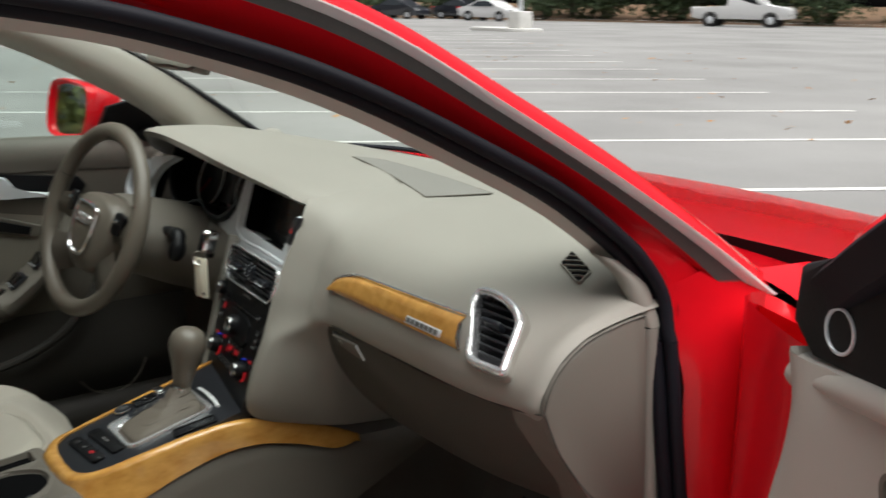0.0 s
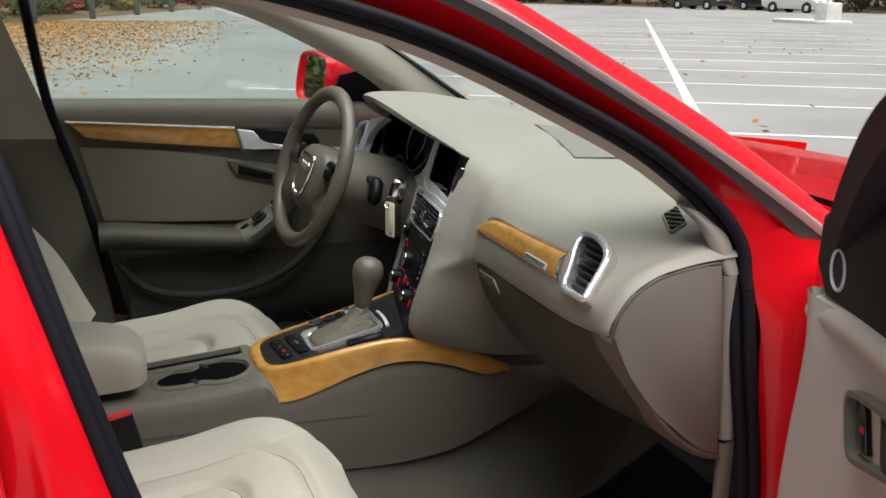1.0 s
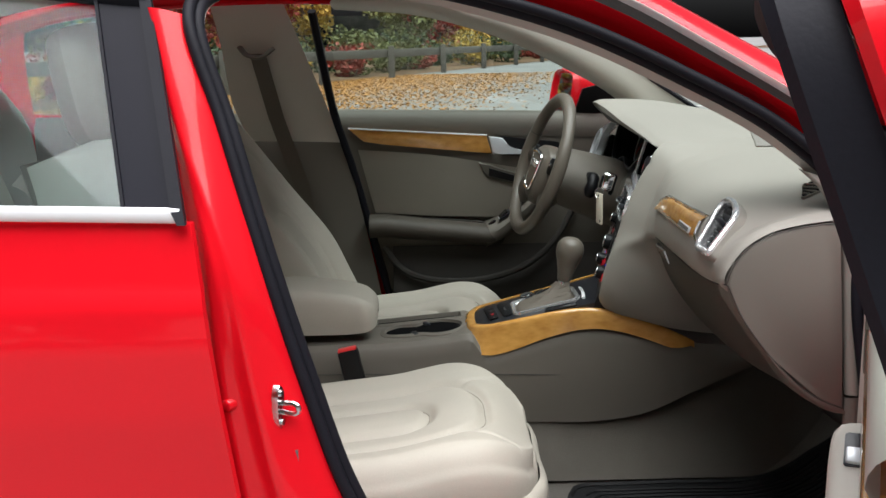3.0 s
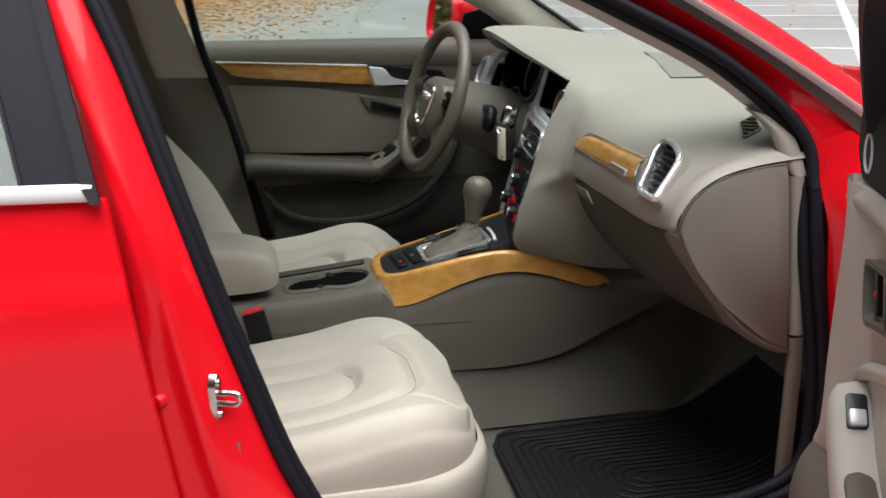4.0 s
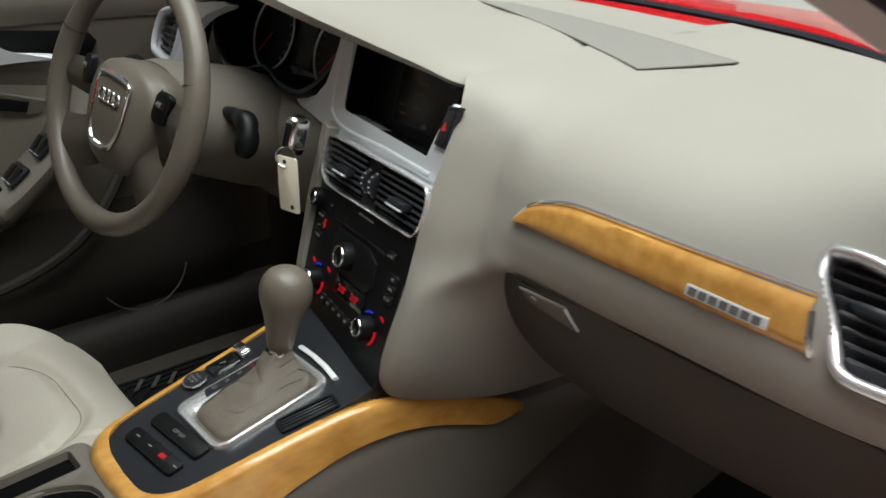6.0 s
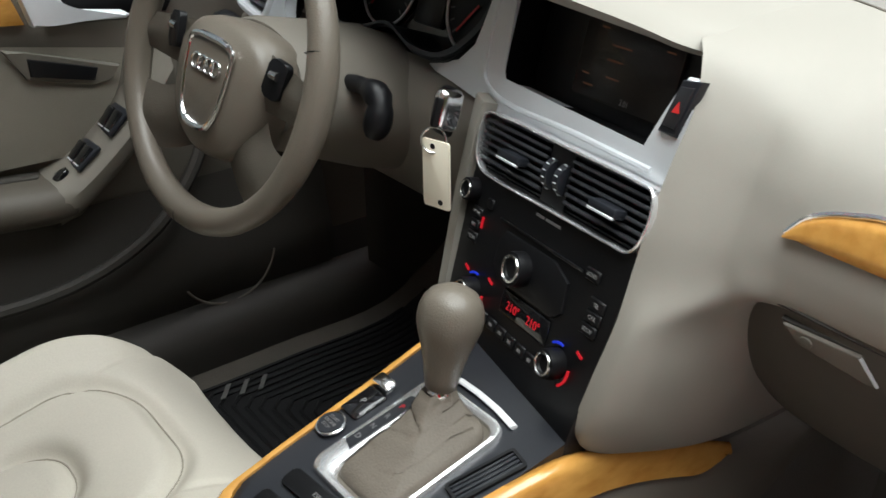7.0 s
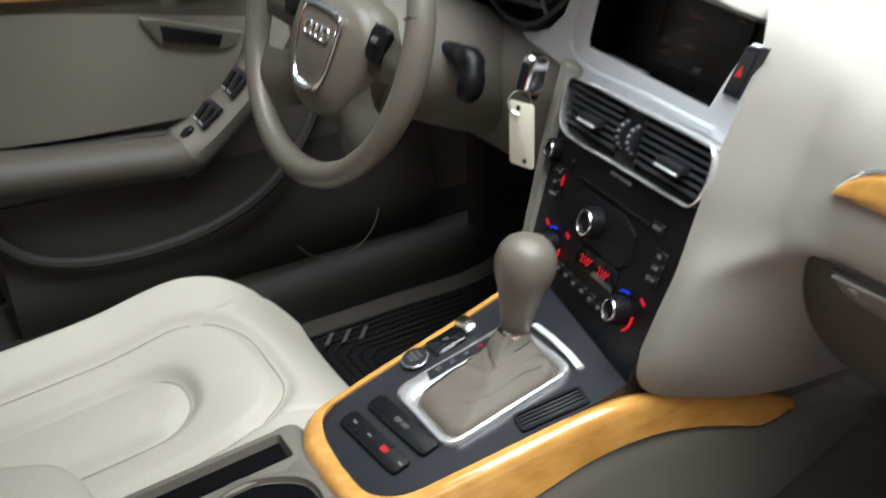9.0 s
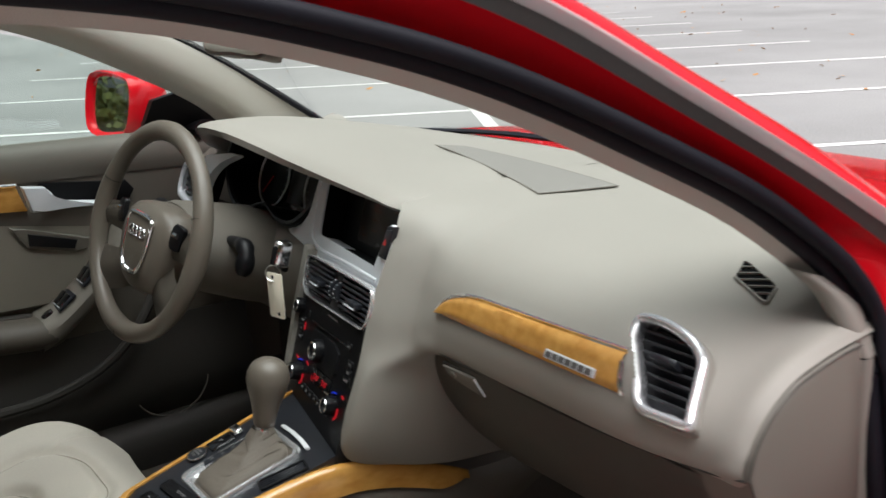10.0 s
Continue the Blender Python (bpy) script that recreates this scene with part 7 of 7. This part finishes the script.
    part("seat_base", sheet([[(x * 0.99, y * 0.99, -0.078), (x * 1.045, y + 0.008, -0.083), (x * 1.062, y + 0.014, -0.10), (x * 1.06, y + 0.012, -0.16), (x * 0.98, y, -0.225)] for x, y in ((-0.235, -0.45), (-0.25, -0.25), (-0.235, -0.08), (-0.15, 0.004), (0, 0.012), (0.15, 0.004), (0.235, -0.08), (0.25, -0.25), (0.235, -0.45))], 60, 14), leather, s, "beige plastic seat base")
    hnd = part("seat_control", box(-0.006, 0.012, -0.05, 0.05, -0.011, 0.011, 0.008, 3, m=pose(0.258, -0.17, -0.16)), leather, s, "beige seat adjuster")
    part("seat_control", tube(spline([(0.262, -0.25, -0.128), (0.274, -0.245, -0.14), (0.276, -0.225, -0.165), (0.266, -0.20, -0.185)], 14), 0.009, 8, flat=0.6), satin, hnd)
    for x in (-0.19, 0.19):
        part("seat_rail", box(x - 0.02, x + 0.02, -0.45, 0.02, -0.29, -0.22, 0.006), black_plastic, s, "black seat rail")
    # backrest leans back
    lean = Matrix.Translation((0, back_y, -0.02)) @ Matrix.Rotation(radians(lean_by), 4, "X")
    rows = []
    H = 0.585
    for j in range(110):
        b = j / 109
        v = b * H
        w = 0.235 + 0.025 * math.sin(b * 3.0) - 0.12 * max(0, (b - 0.42) / 0.58) ** 1.6
        row = []
        for i in range(91):
            a = -1 + 2 * i / 90
            x = a * w
            d = 0.055 + 0.07 * abs(a) ** 3.2 * (1 - abs(a) ** 12) * (1 - 0.55 * b) - 0.05 * max(0, abs(a) - 0.86) / 0.14 - 0.03 * max(0, (b - 0.93) / 0.07) ** 2
            d += 0.018 * math.exp(-((v - 0.16) / 0.12) ** 2)
            d -= seam_dip(horseshoe(x, v, 0.13, H - 0.09, 0.09), 0.007, 0.006) + seam_dip(horseshoe(x, v, 0.07, 0.30, 0.06), 0.007, 0.005)
            row.append((x, d, v))
        rows.append(row)
    bm = grid(rows)
    ring = rows[0] + [rows[j][90] for j in range(1, 110)] + rows[109][::-1][1:] + [rows[j][0] for j in range(108, 0, -1)]
    c2 = np.array((0, 0, 0.3))
    grid([ring] + [[tuple(np.array(p) * (1 + k, 1, 1) + (0, dy, 0) + (np.array(p) - c2) * (0, 0, k)) for p in ring] for k, dy in ((0.03, -0.03), (0.03, -0.08), (-0.03, -0.12))], True, bm=bm)
    bmesh.ops.remove_doubles(bm, verts=bm.verts, dist=1e-5)
    bk = part("backrest", joined(bm, None, lean), leather, s, "cream leather backrest with raised side bolsters")
    part("backrest_shell", joined(sheet([[(x * (1 - 0.35 * max(0, v - 0.3) / 0.3), -0.10 - 0.02 * (1 - abs(x) / 0.24), v) for x in (-0.24, -0.12, 0, 0.12, 0.24)] for v in (0.02, 0.2, 0.4, 0.56, 0.60)], 12, 12), None, lean), beige_dim, bk)
    hr = lean @ pose(0, -0.055, -0.035, -4)
    part("headrest", joined(sheet([[(w_ * math.cos(t) * 1.0, dpt * math.sin(t) + off, v) for t in np.linspace(0, 2 * math.pi, 17)] for v, w_, dpt, off in ((0.625, 0.02, 0.01, 0.02), (0.63, 0.10, 0.045, 0.02), (0.66, 0.125, 0.055, 0.022), (0.72, 0.132, 0.058, 0.03), (0.78, 0.125, 0.055, 0.036), (0.815, 0.10, 0.045, 0.036), (0.825, 0.02, 0.01, 0.036))], 26, 36), None, hr), leather, s, "cream leather headrest")
    for x in (-0.05, 0.05):
        part("headrest_post", cyl(0.006, 0.006, 0.10, hr @ pose(x, 0.02, 0.55), 12), steel, s)
    return s


front_seat(Matrix.Translation((0.425, 0.262, 0.514)), "cream leather passenger seat with curved seams, empty", 21, -0.535)
front_seat(Matrix.Translation((-0.283, 0.298, 0.517)), "cream leather driver's seat with creased cushion, empty", 30, -0.495)
rear = thing("rear_bench", "cream leather rear bench seat behind the front seats", "seat", Matrix.Translation((CX, -0.80, 0.27)))
part("seat_cushion", sheet([[(s * 0.66, y, z) for s in (-1, -0.6, -0.2, 0.2, 0.6, 1)] for y, z in ((0.20, 0.05), (0.23, 0.18), (0.18, 0.26), (0.0, 0.27), (-0.3, 0.23))], 20, 24), leather, rear, "cream leather cushion")
part("backrest", sheet([[(s * 0.64, y - 0.02 * s * s, z) for s in (-1, -0.6, -0.2, 0.2, 0.6, 1)] for y, z in ((-0.22, 0.22), (-0.26, 0.45), (-0.38, 0.72), (-0.46, 0.75), (-0.6, 0.74))], 20, 24), leather, rear, "cream leather backrest")
for x in (-0.38, 0.38):
    part("headrest", joined(sheet([[(w_ * math.cos(t), dpt * math.sin(t), v) for t in np.linspace(0, 2 * math.pi, 13)] for v, w_, dpt in ((0.72, 0.02, 0.01), (0.73, 0.11, 0.04), (0.80, 0.12, 0.045), (0.86, 0.10, 0.04), (0.875, 0.02, 0.01))], 14, 24), None, pose(x, -0.47, 0)), leather, rear, "cream leather headrest")


# ---- floor mats ----
slope_line = spline([(0, y, z) for y, z in ((-0.8, 0.27), (0.0, 0.272), (0.55, 0.272), (0.79, 0.284), (0.91, 0.37), (1.0, 0.52), (1.06, 0.75))], 200)


def carpet_rise(y):
    return float(np.interp(y, slope_line[:, 1], slope_line[:, 2])) - 0.272


def floor_mat(x0, x1, y0, y1, label):
    """A rubber mat that lies on the carpet and climbs its slope."""
    t = thing("floor_mat", label, "floor mat", Matrix.Translation(((x0 + x1) / 2, y0, 0.275)), "floor mats")
    w = (x1 - x0) / 2

    def laid(x, y, h):
        return (x, y, h + carpet_rise(y0 + y))
    rows = []
    for y in np.linspace(0, y1 - y0, 40):
        c = max(0, 0.05 - y) / 0.05
        half = w - 0.05 * (1 - math.sqrt(1 - c * c)) - 0.03 * max(0, y - (y1 - y0) + 0.06) / 0.06
        rows.append([laid(x, y, h) for x, h in zip(np.r_[-half, np.linspace(-half, half, 16), half], [0.0] + [0.008] * 16 + [0.0])])
    part("mat", grid(rows), mat_rubber, t, "black ribbed rubber")
    edge = [r[1] for r in rows[::-1]] + rows[0][2:-2] + [r[-2] for r in rows]
    part("raised_edge", tube([(x, y, z + 0.001) for x, y, z in edge], 0.006, 6), mat_rubber, t)
    for k in range(13):
        d = 0.03 + 0.0155 * k
        pts = [laid(-w + d, y, 0.009) for y in np.linspace(y1 - y0 - 0.05, d + 0.02, 16)] + [laid(x, d, 0.009) for x in np.linspace(-w + d + 0.02, w - d - 0.02, 6)] + [laid(w - d, y, 0.009) for y in np.linspace(d + 0.02, y1 - y0 - 0.05, 16)]
        part("rib", tube(pts, 0.0036, 5), mat_rubber, t)
    return t


floor_mat(0.262, 0.735, 0.362, 0.93, "black ribbed rubber floor mat before the passenger seat")
# Mat widened over the carpet so its black stands for footwell shade.
dm_ = floor_mat(-0.69, -0.15, 0.33, 0.84, "black ribbed rubber floor mat before the driver's seat with grey emblem")
emb = bmesh.new()
for x in (-0.03, 0.0, 0.03):
    prism([(x - 0.008, 0.008), (x, 0.008), (x + 0.018, 0.044), (x + 0.010, 0.044)], 0.013, 0.0145, 0, bm=emb)
part("emblem", joined(emb, None, pose(-0.165, 0.118, 0, 0, 0, 78)), grey_rib, dm_, "grey mat emblem")
ped = thing("pedals", "dark pedals under the steering wheel", "pedal", Matrix.Translation((-0.36, 0.85, 0.45)))
for x, w in ((-0.02, 0.06), (0.10, 0.04)):
    part("pedal", box(x - w / 2, x + w / 2, -0.03, 0.03, -0.006, 0.006, 0.004, m=pose(0, 0, 0, 60, 0, 0)), black_plastic, ped, "black pedal pad")
    part("pedal_arm", tube([(x, 0.01, 0), (x, 0.06, 0.1), (x, 0.10, 0.25)], 0.008, 8), black_plastic, ped)


# ---- car park ----
tagged(new("ground", mesh_of("ground", grid([[(x, y, 0) for x in (-700, 0, 700)] for y in (-700, 0, 700)]), asphalt, 0)), "worn grey asphalt car park", "ground", kind="structure")
U = Vector((2.29, -1.345, 0)).normalized()
V = Vector((1.345, 2.29, 0)).normalized()
END0 = Vector((-5.50, 11.585, 0))


def painted(a, b, w=0.10, z=0.004):
    d = (b - a).normalized()
    s = Vector((-d.y, d.x, 0)) * w / 2
    bm = grid([[a + s, b + s], [a - s, b - s]])
    for v in bm.verts:
        v.co.z = z
    return bm


for k in range(-3, 14):
    a = END0 - U * 2.63 * k
    for p, q in ((a, a - V * 5.55), (a - V * 5.65, a - V * 11.2)):
        tagged(new("parking_line", mesh_of("parking_line", painted(p, q), line_paint, 0)), "worn white painted parking bay line", "road marking", "parking lines", "structure")
spine = END0 - V * 5.6
tagged(new("row_line", mesh_of("row_line", painted(spine + U * 9, spine - U * 36, 0.12), line_paint, 0)), "long worn white line between parking rows", "road marking", "parking lines", "structure")


def scatter(name, label, n, size, material, place, flat=True, seed=1):
    """Many small leaves as one mesh."""
    rng = np.random.default_rng(seed)
    c = np.array([place(rng) for _ in range(n)])
    a, b = rng.normal(size=(n, 3)), rng.normal(size=(n, 3))
    if flat:
        a[:, 2] *= 0.25
        b[:, 2] *= 0.25
    a /= np.linalg.norm(a, axis=1)[:, None]
    b -= a * (a * b).sum(1)[:, None]
    b /= np.linalg.norm(b, axis=1)[:, None] + 1e-9
    k = size * rng.uniform(0.6, 1.3, (n, 1))
    v = np.stack([c - a * k, c + b * k * 0.6, c + a * k, c - b * k * 0.6], 1).reshape(-1, 3)
    if flat:
        v[:, 2] = np.maximum(v[:, 2], 0.003)
    me = bpy.data.meshes.new(name)
    me.from_pydata(v.tolist(), [], np.arange(4 * n).reshape(-1, 4).tolist())
    me.materials.append(material)
    return new(name, me)


def leaf_place(rng):
    u = rng.beta(1.1, 1.6)
    x = -36 + 26 * u
    y = -10 + 16 * rng.beta(1.2, 1.9) * (1 - 0.35 * u) + rng.normal() * 0.4
    return (x, y, 0.012)


tagged(scatter("fallen_leaves", "", 70000, 0.036, leaf_litter, leaf_place, True, 3), "scattered yellow and brown fallen leaves on the asphalt", "leaves", kind="stuff")
tagged(scatter("fallen_leaves", "", 500, 0.045, leaf_litter, lambda r: (r.uniform(-30, 2), r.uniform(-12, 22), 0.012), True, 4), "a few stray fallen leaves on the asphalt", "leaves", kind="stuff")
# leafy verge at the edges
F0, FD = Vector((-33, -1.2, 0)), Vector((-7.0, 2.6, 0)).normalized()
FN = Vector((-FD.y, FD.x, 0)) * -1
edge_a, edge_b = F0 - FD * 40, F0 + FD * 60


def strip(a, b, n, depth, z0, z1):
    return grid([[a + n * depth * k + Vector((0, 0, z0 + (z1 - z0) * k)), b + n * depth * k + Vector((0, 0, z0 + (z1 - z0) * k))] for k in (0, 0.1, 0.5, 1.0)])


FN = Vector((FD.y, -FD.x, 0))
if FN.x > 0:
    FN = -FN
tagged(new("verge", mesh_of("verge", strip(edge_a + FN * 0.6, edge_b + FN * 0.6, FN, 14, 0.01, 0.5), bank_soil)), "leaf-covered brown verge behind the fence", "ground", kind="structure")
B0, BD = Vector((-44, 48, 0)), Vector((0.93, 0.36, 0)).normalized()
BN = Vector((-BD.y, BD.x, 0))
tagged(new("bank", mesh_of("bank", strip(B0 - BD * 60 + BN * 6, B0 + BD * 80 + BN * 6, BN, 25, 0.01, 1.2), bank_soil)), "leaf-covered brown bank below the woods", "ground", kind="structure")
tagged(new("far_kerb", mesh_of("far_kerb", strip(B0 - BD * 60 + BN * 5.7, B0 + BD * 80 + BN * 5.7, BN, 0.3, 0.15, 0.152), concrete)), "low concrete kerb at the edge of the car park", "kerb", kind="structure")


# fence
def fence_post(m):
    p = thing("fence_post", "weathered grey wooden fence post in fallen leaves", "fence post", m, "fence posts")
    part("post", box(-0.11, 0.11, -0.11, 0.11, 0, 1.1, 0.025), grey_wood, p)
    return p


post = fence_post(Matrix.Translation(F0))
for k in list(range(-3, 0)) + list(range(1, 7)):
    copy_thing(post, Matrix.Translation(F0 + FD * 5.4 * k))
for h in (0.85,):
    a, b = F0 - FD * 18, F0 + FD * 33
    rail = thing("fence_rail", "long weathered wooden fence rail on posts", "fence rail", Matrix.Translation((a + b) / 2 + Vector((0, 0, h))))
    part("rail", box(-25.5, 25.5, -0.06, 0.06, -0.14, 0.14, 0.02, m=Matrix.Rotation(math.atan2(FD.y, FD.x), 4, "Z") @ pose(0, 0.2, 0)), grey_wood, rail)


# trees and shrubs
def blob_place(c, r, hollow=0.35):
    def place(rng):
        d = rng.normal(size=3)
        d /= np.linalg.norm(d)
        lobes = 1 + 0.28 * math.sin(3.1 * d[0] + 4 * d[2] + c[0]) + 0.2 * math.sin(5 * d[1] - 3 * d[2] + c[1])
        k = (hollow + (1 - hollow) * rng.random() ** 0.5) * lobes
        p = np.array(c) + d * np.array(r) * k
        return (p[0], p[1], max(p[2], 0.03))
    return place


def tree(x, y, h, r, material, label, seed, leaves=2600, size=0.17, low=0.35):
    t = thing("tree", label, "tree", Matrix.Translation((x, y, 0)))
    rng = random.Random(seed)
    trunk = [(0, 0, 0), (rng.uniform(-0.2, 0.2), rng.uniform(-0.2, 0.2), h * 0.3), (rng.uniform(-0.4, 0.4), rng.uniform(-0.4, 0.4), h * 0.6), (rng.uniform(-0.5, 0.5), rng.uniform(-0.5, 0.5), h * 0.92)]
    bm = tube(spline(trunk, 14), np.linspace(0.035 * h * 0.6 + 0.06, 0.03, 14), 8)
    for k in range(7):
        z = h * rng.uniform(0.3, 0.8)
        w = rng.uniform(0, 6.28)
        e = (math.cos(w) * r * 0.75, math.sin(w) * r * 0.75, z + r * 0.45)
        tube(spline([(0, 0, z), (e[0] * 0.5, e[1] * 0.5, z + r * 0.12), e], 8), np.linspace(0.07, 0.015, 8), 6, bm=bm)
    part("trunk", bm, bark, t, "grey branching trunk")
    cr = scatter("crown", "", leaves, size, material, blob_place((0, 0, h * (low + 1) / 2), (r, r, h * (1 - low) / 2)), False, seed)
    cr.parent = t
    return t


def shrub(x, y, w, h, material, label, seed, leaves=900, size=0.10):
    t = thing("shrub", label, "shrub", Matrix.Translation((x, y, 0.05)))
    rng = random.Random(seed)
    bm = bmesh.new()
    for k in range(6):
        a = rng.uniform(0, 6.28)
        tube(spline([(0, 0, 0), (math.cos(a) * w * 0.2, math.sin(a) * w * 0.2, h * 0.4), (math.cos(a) * w * 0.5, math.sin(a) * w * 0.5, h * 0.8)], 6), np.linspace(0.03, 0.008, 6), 5, bm=bm)
    part("stems", bm, bark, t)
    cr = scatter("foliage", "", leaves, size, material, blob_place((0, 0, h * 0.5), (w * 0.6, w * 0.6, h * 0.5), 0.1), False, seed)
    cr.parent = t
    return t


rng = random.Random(11)
woods = [(green_dark, "dark green tree at the edge of the woods"), (green_olive, "olive green tree at the edge of the woods"), (leaf_yellow, "yellow autumn tree at the edge of the woods")]
for k in range(26):
    p = B0 + BD * (-56 + 5.2 * k + rng.uniform(-1.5, 1.5)) + BN * (9 + rng.uniform(0, 5))
    m_, l_ = woods[2 if k in (22, 23) else (1 if rng.random() < 0.25 else 0)]
    tree(p.x, p.y, rng.uniform(8, 12), rng.uniform(2.6, 3.6), m_, l_, 100 + k, 2400, 0.30, 0.12)
for k in range(22):
    p = B0 + BD * (-50 + 5.5 * k + rng.uniform(-2, 2)) + BN * (7.5 + rng.uniform(0, 2))
    shrub(p.x, p.y, rng.uniform(2.5, 4.5), rng.uniform(1.6, 2.6), leaf_yellow if k == 19 else (green_olive if rng.random() < 0.2 else green_dark), "yellow shrub below the trees" if k == 19 else "dark undergrowth shrub below the trees", 200 + k, 1100, 0.16)
autumn = [(leaf_red, "red autumn shrub behind the fence"), (green_olive, "olive shrub behind the fence"), (leaf_yellow, "yellow autumn shrub behind the fence"), (green_dark, "dark green shrub behind the fence"), (leaf_red, "red autumn shrub behind the fence")]
for k in range(48):
    p = F0 + FD * (-20 + 1.25 * k + rng.uniform(-0.6, 0.6)) + FN * (1.6 + rng.uniform(0, 3.5))
    m_, l_ = autumn[rng.randrange(5)]
    shrub(p.x, p.y, rng.uniform(1.2, 2.4), rng.uniform(0.8, 1.9), m_, l_, 300 + k, 900, 0.085)
for k in range(14):
    p = F0 + FD * (-20 + 4.4 * k + rng.uniform(-1, 1)) + FN * (6 + rng.uniform(0, 5))
    m_, l_ = ((green_olive, "olive tree behind the fence"), (leaf_red, "red autumn tree behind the fence"), (leaf_yellow, "yellow autumn tree behind the fence"))[k % 3]
    tree(p.x, p.y, rng.uniform(5, 8), rng.uniform(1.8, 2.8), m_, l_, 400 + k, 2400, 0.14, 0.2)

# Unseen trees, hinted by reflections, set close to dim the cabin's side light.
for k in range(18):
    tree(11 + rng.uniform(-0.5, 2.5), -30 + 2.9 * k + rng.uniform(-0.6, 0.6), rng.uniform(8, 10.5), rng.uniform(2.4, 3.2), green_dark if k % 3 else green_olive, "dark green tree beside the car park, out of view", 500 + k, 2200, 0.30, 0.05)
for k in range(9):
    tree(-24 + 4.6 * k + rng.uniform(-1, 1), -27 + rng.uniform(-3, 3), rng.uniform(6, 10), rng.uniform(2.4, 3.4), green_olive if k % 3 else green_dark, "olive tree behind the parking row", 560 + k, 1800, 0.28, 0.1)


# parked vehicles far off
def far_car(m, paint, label, truck=False):
    c = thing("parked_pickup" if truck else "parked_car", label, "car", m)
    if truck:
        side_ = [(-2.9, 0.55), (-2.9, 1.15), (-0.75, 1.17), (-0.72, 1.85), (-0.55, 1.92), (0.65, 1.92), (0.85, 1.86), (1.35, 1.25), (2.7, 1.15), (2.85, 1.0), (2.85, 0.5), (2.3, 0.45), (-2.4, 0.45)]
        glass_ = [(-0.5, 1.27), (-0.48, 1.78), (0.62, 1.80), (1.12, 1.27)]
        wheels, r, w = (-1.75, 1.75), 0.40, 0.97
    else:
        side_ = [(-2.3, 0.40), (-2.35, 0.85), (-1.9, 0.98), (-1.35, 1.0), (-0.75, 1.38), (-0.3, 1.44), (0.35, 1.43), (0.7, 1.32), (1.2, 0.98), (2.0, 0.85), (2.3, 0.65), (2.3, 0.32), (1.9, 0.25), (-1.9, 0.25)]
        glass_ = [(-1.15, 1.0), (-0.68, 1.33), (-0.25, 1.37), (0.33, 1.36), (0.6, 1.28), (1.0, 1.0)]
        wheels, r, w = (-1.35, 1.4), 0.32, 0.88
    side_m = Matrix(((1, 0, 0, 0), (0, 0, -1, 0), (0, 1, 0, 0), (0, 0, 0, 1)))
    bm = prism(side_, -w, w, 0, side_m)
    for v in bm.verts:
        if v.co.z > 1.2:
            v.co.y *= 0.84
    bmesh.ops.bevel(bm, geom=bm.edges[:], offset=0.05, segments=2, affect="EDGES", profile=0.5)
    part("body", bm, paint, c)
    for s in (1, -1):
        bm = prism(glass_, 0, 0.02, 0, side_m)
        for v in bm.verts:
            v.co.y = s * (w + 0.015 - (0.14 if v.co.z > 1.2 else 0.0) * w)
        part("side_window", bm, car_window, c, "dark side window")
        for x in wheels:
            wh = part("wheel", turned([(r * 0.6, -0.1), (r, -0.1), (r, 0.1), (r * 0.6, 0.11)], pose(x, s * (w - 0.09), r, -90 * s, 0, 0), 24), tyre_rubber, c, "black tyre")
            part("rim", cyl(r * 0.6, r * 0.5, 0.03, pose(x, s * (w + 0.005), r, -90 * s, 0, 0), 16), satin, wh, "silver rim")
            part("wheel_arch", hoop(r * 1.12, 0.03, pose(x, s * (w + 0.0), r, 90, 0, 0), 24, 6), black_plastic, c)
        part("headlight", box(side_[-4][0] - 0.1, side_[-4][0] + 0.03, s * (w - 0.35), s * (w - 0.05), 0.62, 0.78, 0.03), chrome, c, "headlight")
        part("rear_light", box(-w * 0 + side_[1][0] - 0.02, side_[1][0] + 0.06, s * (w - 0.2), s * (w - 0.02), 0.7, 0.95, 0.02), red_plastic, c, "red rear light")
    return c


far_car(pose(-36.6, 50.6, 0, 0, 0, 24), white_paint, "white pickup truck parked before dark woods", True)
far_car(pose(-54.0, 45.4, 0, 0, 0, 12), white_paint, "white saloon car parked across the car park")
far_car(pose(-62.5, 43.5, 0, 0, 0, 16), dark_paint, "dark saloon car parked across the car park")
far_car(pose(-60.0, 47.5, 0, 0, 0, 12), dark_paint, "dark hatchback car parked behind a white car")
lamp = thing("street_lamp", "grey lamp pole on a white painted concrete base", "street lamp", Matrix.Translation((-33.5, 30.3, 0)))
part("base", box(-0.4, 0.4, -0.4, 0.4, 0, 0.9, 0.05), concrete, lamp, "white painted concrete base")
part("pole", cyl(0.11, 0.08, 9.0, pose(0, 0, 0.9), 16), satin, lamp, "grey metal pole")
part("lamp_head", box(-0.2, 0.2, -0.9, 0.1, 9.85, 10.0, 0.04), black_plastic, lamp)
tagged(new("island_kerb", mesh_of("island_kerb", prism([(x - 33.5, y + 30.3) for x, y in rounded(-3.0, 1.0, -0.9, 0.9, 0.8)], 0, 0.15, 0.03), concrete)), "low concrete kerb island round a lamp base", "kerb", kind="structure")
